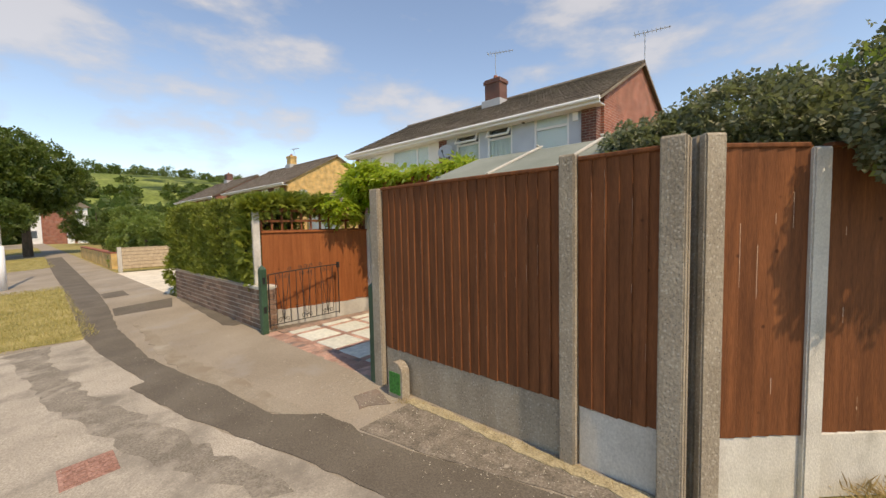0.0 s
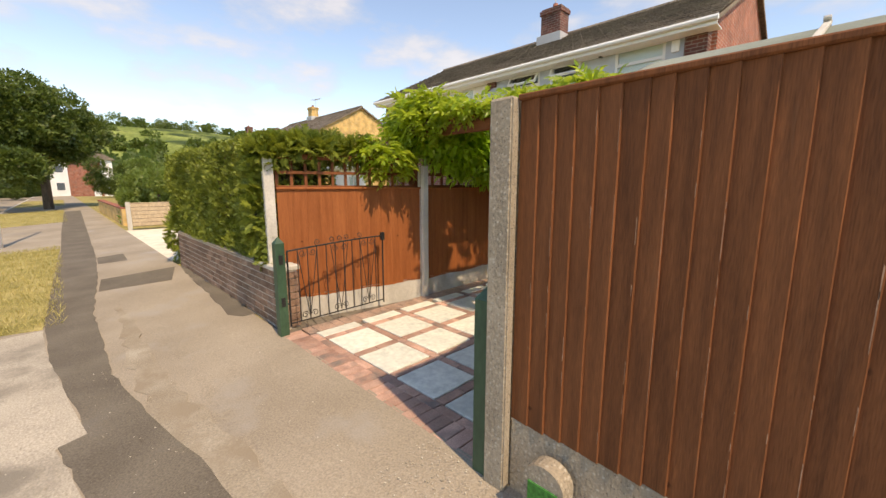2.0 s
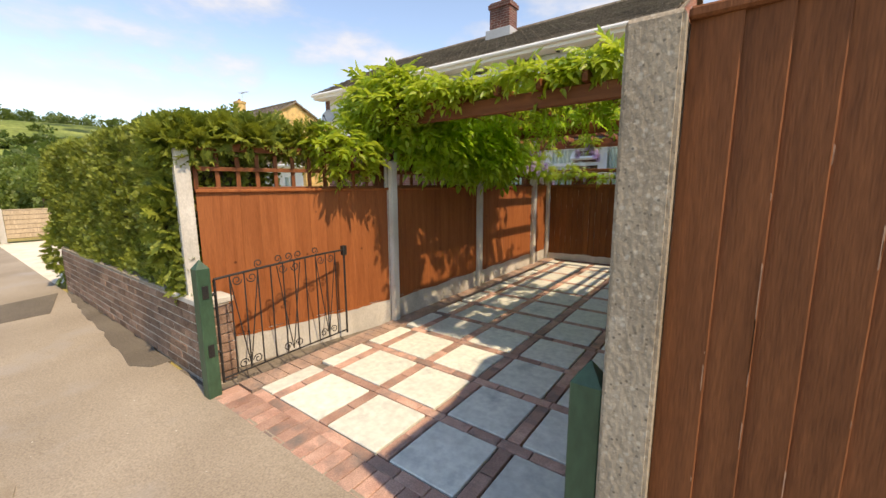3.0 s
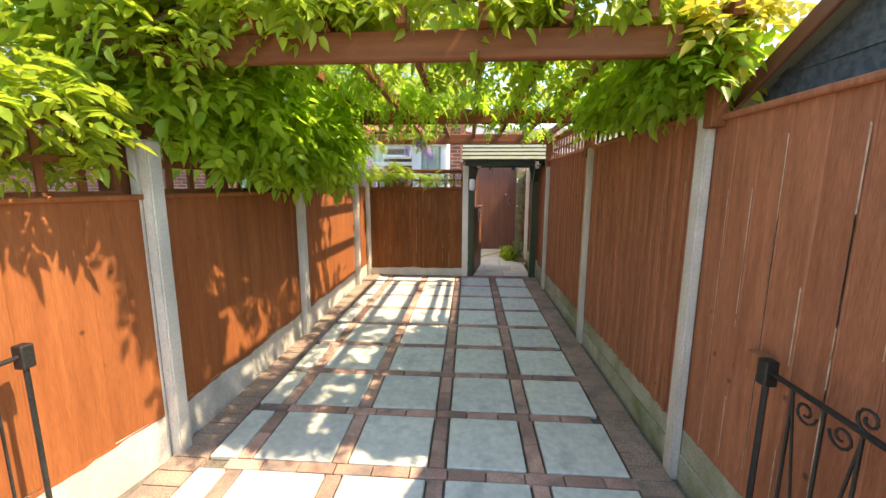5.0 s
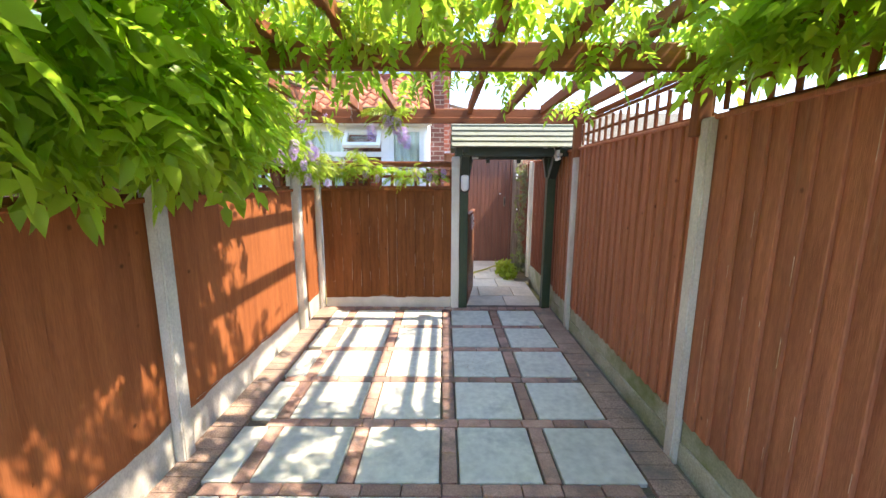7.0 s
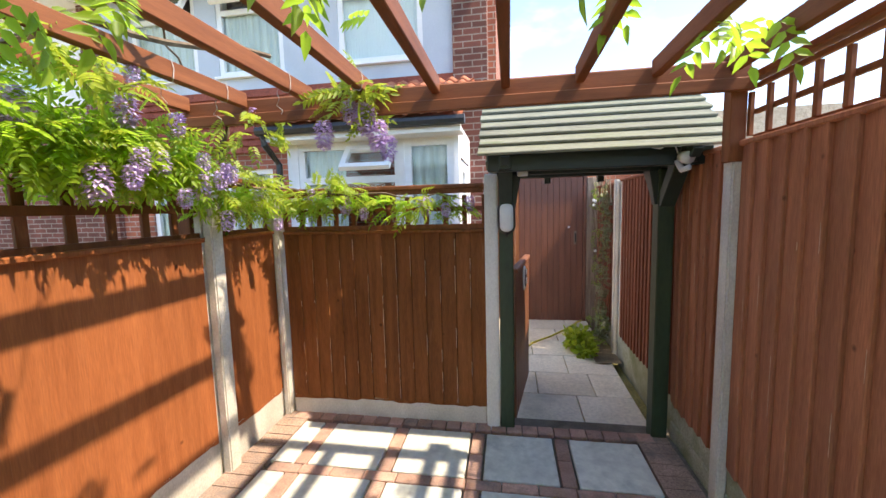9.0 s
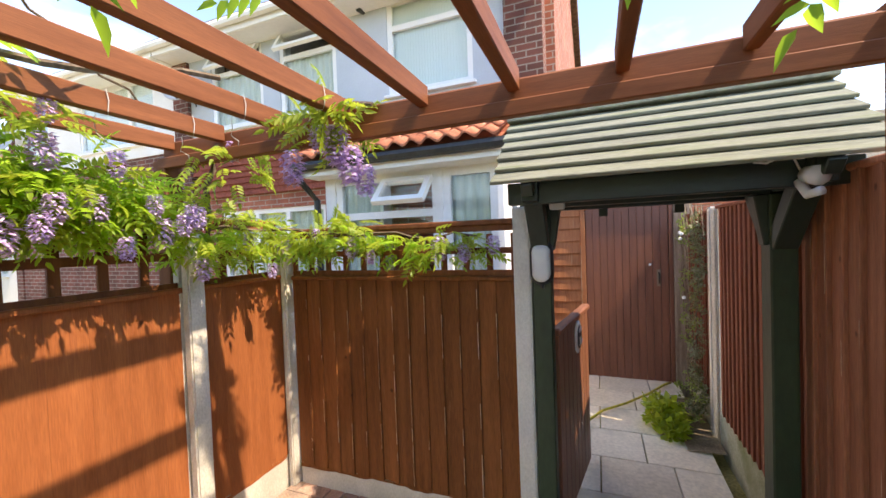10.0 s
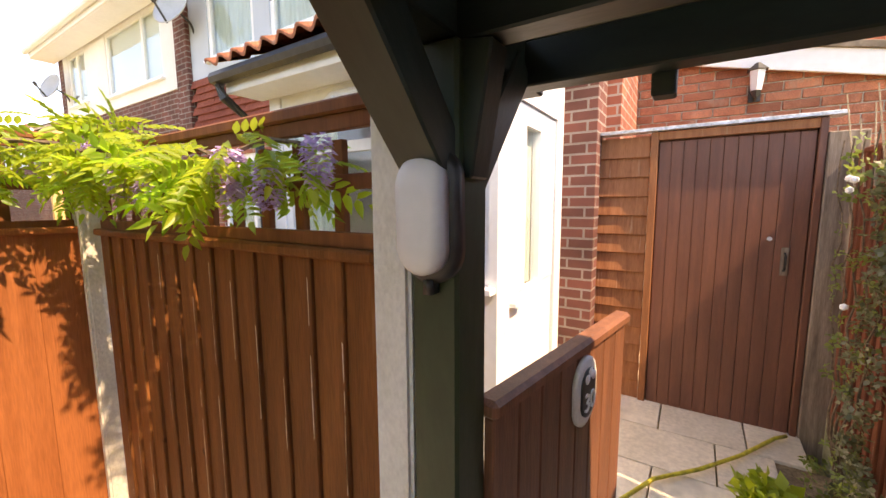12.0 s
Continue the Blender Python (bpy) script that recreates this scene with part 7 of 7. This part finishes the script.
def tree(x, y, z0, h, r, n, mat, label, name="tree", trunk=0.28, crown_z=0.6, size=0.32, seed=1, bare=0.25):
    """A tapered trunk with limbs and a crown of leaf clumps round the limb ends, with gaps."""
    rnd4 = random.Random(seed)
    ob = thing(name, (x, y, z0), label, "tree" if name == "tree" else "bush", "street trees" if name == "tree" else "garden bushes")
    bm = bmesh.new()
    vine(bm, [(x, y, z0), (x + 0.05, y, z0 + h * bare), (x, y + 0.05, z0 + h * 0.55), (x, y, z0 + h * 0.85)], trunk)
    part("trunk", bm, BARK, ob)
    blobs = []
    k = 16 if name == "tree" else 9
    for i in range(k):
        a = rnd4.uniform(0, 2 * math.pi)
        rr = r * rnd4.uniform(0.25, 0.78)
        zz = z0 + h * (crown_z + (1 - crown_z) * rnd4.uniform(-0.85, 0.75))
        c = (x + rr * math.cos(a), y + rr * math.sin(a), zz)
        if name == "tree":
            bm = bmesh.new()
            vine(bm, [(x, y, z0 + h * bare * 1.1), ((x + c[0]) / 2, (y + c[1]) / 2, (zz + z0 + h * 0.4) / 2), c], trunk * 0.3)
            part("limb", bm, BARK, ob)
        s = r * rnd4.uniform(0.3, 0.48)
        blobs.append((c, (s, s, s * 0.8), n // k))
    p, o = blob_points(blobs, 0.45)
    scatter("crown", *CLUMP, p, o + RNG.normal(0, 0.5, o.shape), RNG.uniform(0.6, 1.3, len(p)) * size, mat, ob, "", 1.2)


tree(-38.8, 0.3, -0.1, 9.0, 4.6, 14000, LEAF_TREE, "broad dark green street tree on the grass verge", trunk=0.3, seed=2, crown_z=0.6, bare=0.2, size=0.34)
tree(-46, -6.5, -0.2, 8.0, 4.5, 7000, LEAF_TREE, "dark green tree across the road", seed=5)
for i, (x, y, h, r, mt, lab) in enumerate(((-20.6, 3.6, 1.95, 1.25, LEAF_BUSH, "rounded clipped garden bush"), (-25.0, 4.6, 2.4, 1.5, LEAF_BUSH, "loose flowering garden bush"), (-29, 5.0, 2.9, 1.7, LEAF_BUSH, "dense mid-green garden bush"),
                                       (-31, 5.2, 3.0, 2.0, LEAF_TREE, "tall dark garden bush"), (-24, 9.5, 2.7, 1.9, LEAF_BUSH, "spreading pale green garden bush"), (-35, 8.5, 3.0, 2.2, LEAF_BUSH, "tall pale green garden bush"), (-44, 7.5, 3.6, 2.6, LEAF_TREE, "tall dark green garden bush"),
                                       (-22, 8.5, 2.1, 1.5, LEAF_BUSH, "garden bush behind the low fence"), (-56, 8.0, 4.0, 3.0, LEAF_TREE, "tall dark green roadside bush"), (-64, 6.5, 4.6, 3.2, LEAF_TREE, "tall dark green roadside bush"), (-60, -7.0, 7.0, 4.5, LEAF_TREE, "roadside bush across the road"), (-38, -9.5, 4.0, 3.5, LEAF_TREE, "roadside bush across the road"), (-72, -2.5, 4.2, 3.0, LEAF_TREE, "dense dark roadside bush"), (-74, -8.5, 5.0, 4.0, LEAF_TREE, "dense dark roadside bush"))):
    tree(x, y, -0.04, h, r, 3200, mt, lab, "bush", 0.08, 0.5, 0.13 + 0.004 * abs(x) * 0.6, seed=30 + i)

# neighbour's low walls and drive
nfence = thing("low_fence", (-18.5, 3.4, 0), "low pale timber lap fence with a concrete post", "fence")
# Added dark sheet that imitates the shade lines between the lapped boards.
box_part("backing", -18.53, -18.515, 2.52, 5.2, 0.1, 0.87, BARK, nfence)
for i in range(6):
    beam_between("lap_board", (-18.49, 2.52, 0.172 + 0.127 * i), (-18.49, 5.2, 0.172 + 0.127 * i + 0.006 * (i % 3 - 1)), 0.018, 0.116, PALE_WOOD, nfence)
box_part("capping", -18.54, -18.47, 2.52, 5.2, 0.873, 0.9, PALE_WOOD, nfence)
post_thing(-18.5, 2.45, 0.92, PALE_CONC, 0.12, 0.12, 0, "short pale concrete fence post")
sheet("neighbour_drive", -18.4, -11.1, 2.31, 9, -0.012, PATH_SLAB, "pale concrete drive of the next house", "drive")


def brick_field(parent, x0, x1, z0, z1, y, mat, seed=0, depth=0.1, name="brick"):
    """Single bricks in stretcher bond on a wall face that looks to -y."""
    rb = random.Random(seed)
    c, z = 0, z0
    while z + 0.065 <= z1 + 0.001:
        x = x0 - (0.1125 if c % 2 else 0)
        while x < x1 - 0.02:
            a, b = max(x, x0), min(x + 0.215, x1)
            if b - a > 0.04:
                place(name, block_mesh(name, round(b - a, 3), depth, 0.065, mat, 0.004), Matrix.Translation(((a + b) / 2, y + depth / 2 + rb.uniform(-0.002, 0.003), z)), parent)
            x += 0.225
        z += 0.075
        c += 1


lowwall = thing("brick_wall", (-8.1, 2.45, 0), "low brown brick garden wall under the hedge", "garden wall")
bm = bmesh.new()
add_box(bm, -10.42, -5.765, 2.347, 2.53, -0.03, 0.6)
part("mortar", bm, MORTAR, lowwall)
brick_field(lowwall, -10.43, -5.76, 0.0, 0.6, 2.342, BRICK_WALL, 3)
for i in range(8):
    place("brick", block_mesh("brick_end", 0.02, 0.2 if i % 2 else 0.1, 0.065, BRICK_WALL, 0.003), Matrix.Translation((-5.758, 2.49 if i % 2 == 0 else 2.45, 0.075 * i)), lowwall)
for i in range(10):
    w = 4.67 / 10
    place("coping", block_mesh("coping", w - 0.008, 0.25 if i == 9 else 0.19, 0.05 if i == 9 else 0.03, PALE_CONC if i == 9 else CONCRETE, 0.008), Matrix.Translation((-10.43 + w * (i + 0.5), 2.44, 0.602)), lowwall, "weathered coping slab")
farwall = thing("brick_wall", (-24, 2.6, 0), "low red brick garden wall along the pavement", "garden wall")
bm = bmesh.new()
add_box(bm, -32, -20.5, 2.45, 2.65, -0.03, 0.6)
part("body", bm, BRICK_YELLOW, farwall)
box_part("coping", -32.0, -20.5, 2.42, 2.68, 0.602, 0.66, BRICK_RED, farwall)
brick_field(outb, -4.19, -1.9, 1.5, 2.8, OY, BRICK_PC, 5)

# hill behind the houses, with scrub and a wooded crest
bm = bmesh.new()
NA, NR = 60, 26
gridv = []
for i in range(NA + 1):
    az = radians(30 + 120 * i / NA)
    row = []
    for j in range(NR + 1):
        f = j / NR
        r = 95 + 420 * f
        crest = 50 + 5 * math.sin(az * 5) + 6 * noise.noise(Vector((az * 4, 0.2, 0)))
        z = -0.4 + crest * (3 * f ** 2 - 2 * f ** 3 if f < 0.85 else 0.939) + 2.5 * noise.noise(Vector((r * 0.02 * math.cos(az), r * 0.02 * math.sin(az), 0.7))) * min(1, f * 3)
        row.append(bm.verts.new((-r * math.sin(az), r * math.cos(az), z)))
    gridv.append(row)
for i in range(NA):
    for j in range(NR):
        bm.faces.new((gridv[i][j], gridv[i + 1][j], gridv[i + 1][j + 1], gridv[i][j + 1]))
bmesh.ops.recalc_face_normals(bm, faces=bm.faces)
spots = [(v.co.copy(), j / NR) for row in gridv for j, v in enumerate(row)]
hill = tagged(part("hill", bm, MEADOW, None, smooth=True), "green meadow hillside behind the houses", "hill", kind="structure")
rh2 = random.Random(9)
blobs = []
for co, f in spots:
    w = noise.noise(co * 0.012) + 0.25
    if f > 0.8 and rh2.random() < 0.75:
        s = rh2.uniform(5, 9)
        blobs.append(((co.x + rh2.uniform(-5, 5), co.y + rh2.uniform(-5, 5), co.z + s * 0.4), (s, s, s * 0.8), 60))
    elif f < 0.5 and rh2.random() < 0.5 * (w + 0.55):
        s = rh2.uniform(3.5, 6.5)
        blobs.append(((co.x + rh2.uniform(-6, 6), co.y + rh2.uniform(-6, 6), co.z + s * 0.4), (s, s, s * 0.7), 60))
    elif rh2.random() < 0.22:
        s = rh2.uniform(1.5, 3.5)
        blobs.append(((co.x + rh2.uniform(-8, 8), co.y + rh2.uniform(-8, 8), co.z + s * 0.3), (s, s, s * 0.8), 24))
p, o = blob_points(blobs, 0.6)
woods = scatter("hill_woods", *CLUMP, p, o + RNG.normal(0, 0.5, o.shape), RNG.uniform(2.0, 4.2, len(p)), LEAF_TREE, None, "dark woods and scrub along the hillside", 1.2)
tagged(woods, category="woods")

# fallen petals on the drive
lit = thing("petal_litter", (-4.3, 7.2, 0.05), "dry fallen wisteria petals swept on the drive", "litter")
p = np.concatenate([np.stack([RNG.normal(cx, sx, k), RNG.normal(cy, sy, k), np.zeros(k)], 1) for cx, cy, sx, sy, k in ((-4.45, 7.2, 0.1, 0.07, 420), (-4.05, 7.0, 0.16, 0.06, 420), (-3.9, 6.85, 0.08, 0.05, 150), (-5.55, 8.3, 0.06, 0.05, 60), (-3.02, 5.6, 0.04, 1.5, 120))])
p[:, 2] = 0.0098 * (p[:, 1] - 2.3) + 0.006
scatter("petals", *BLADE, p, RNG.normal(0, 1, p.shape) * np.array([1, 1, 0.15]), RNG.uniform(0.008, 0.022, len(p)), LITTER, lit, "", 0.6)

# ---- block pavers between the slabs, last ----
for i, y in enumerate(rows_y):
    yb = y - (pitch_y - slab_d) / 2
    for j in range(11):
        x = -5.4 + 0.2 * j + 0.1 + (0.1 if i % 2 else 0)
        paver(x, yb, 0.2, 0.08)
    for x in (-3.63, -4.16, -4.69, -5.225):
        for h in (0.25, 0.75):
            paver(x, y + slab_d * h, 0.086, slab_d / 2)
for j in range(26):
    paver(-5.56 + 0.1 * j, 2.37, 0.1, 0.2)
for j in range(24):
    paver(-5.5 + 0.105 * j, 8.41, 0.105, 0.1)


def border(x, y0, y1, sx, seed):
    """A joined run of header pavers."""
    rb = random.Random(seed)
    bm = bmesh.new()
    y = y0
    while y < y1:
        add_box(bm, x - sx / 2 + 0.003, x + sx / 2 - 0.003, y + 0.003, y + 0.1, -0.028, -0.0005 + rb.uniform(0, 0.003))
        y += 0.103
    tagged(part("border_pavers", bm, PAVER_RUN, slab_bed), kind="stuff")


PAVER_RUN = surface("terracotta_paver_run", (0.29, 0.2, 0.155), (0.45, 0.31, 0.24), 5.0, rough=0.85, bump=0.3, fine=110, stain=(0.2, 0.17, 0.15), stain_scale=4.0, stain_lo=0.5, stain_hi=0.7, world_space=True)
border(-3.045, 2.48, 8.4, 0.2, 1)
border(-5.53, 2.48, 8.4, 0.2, 2)
slab_bed.rotation_euler.x = 0.0098
slab_bed.location.z += 0.0098 * (5.4 - 2.3)
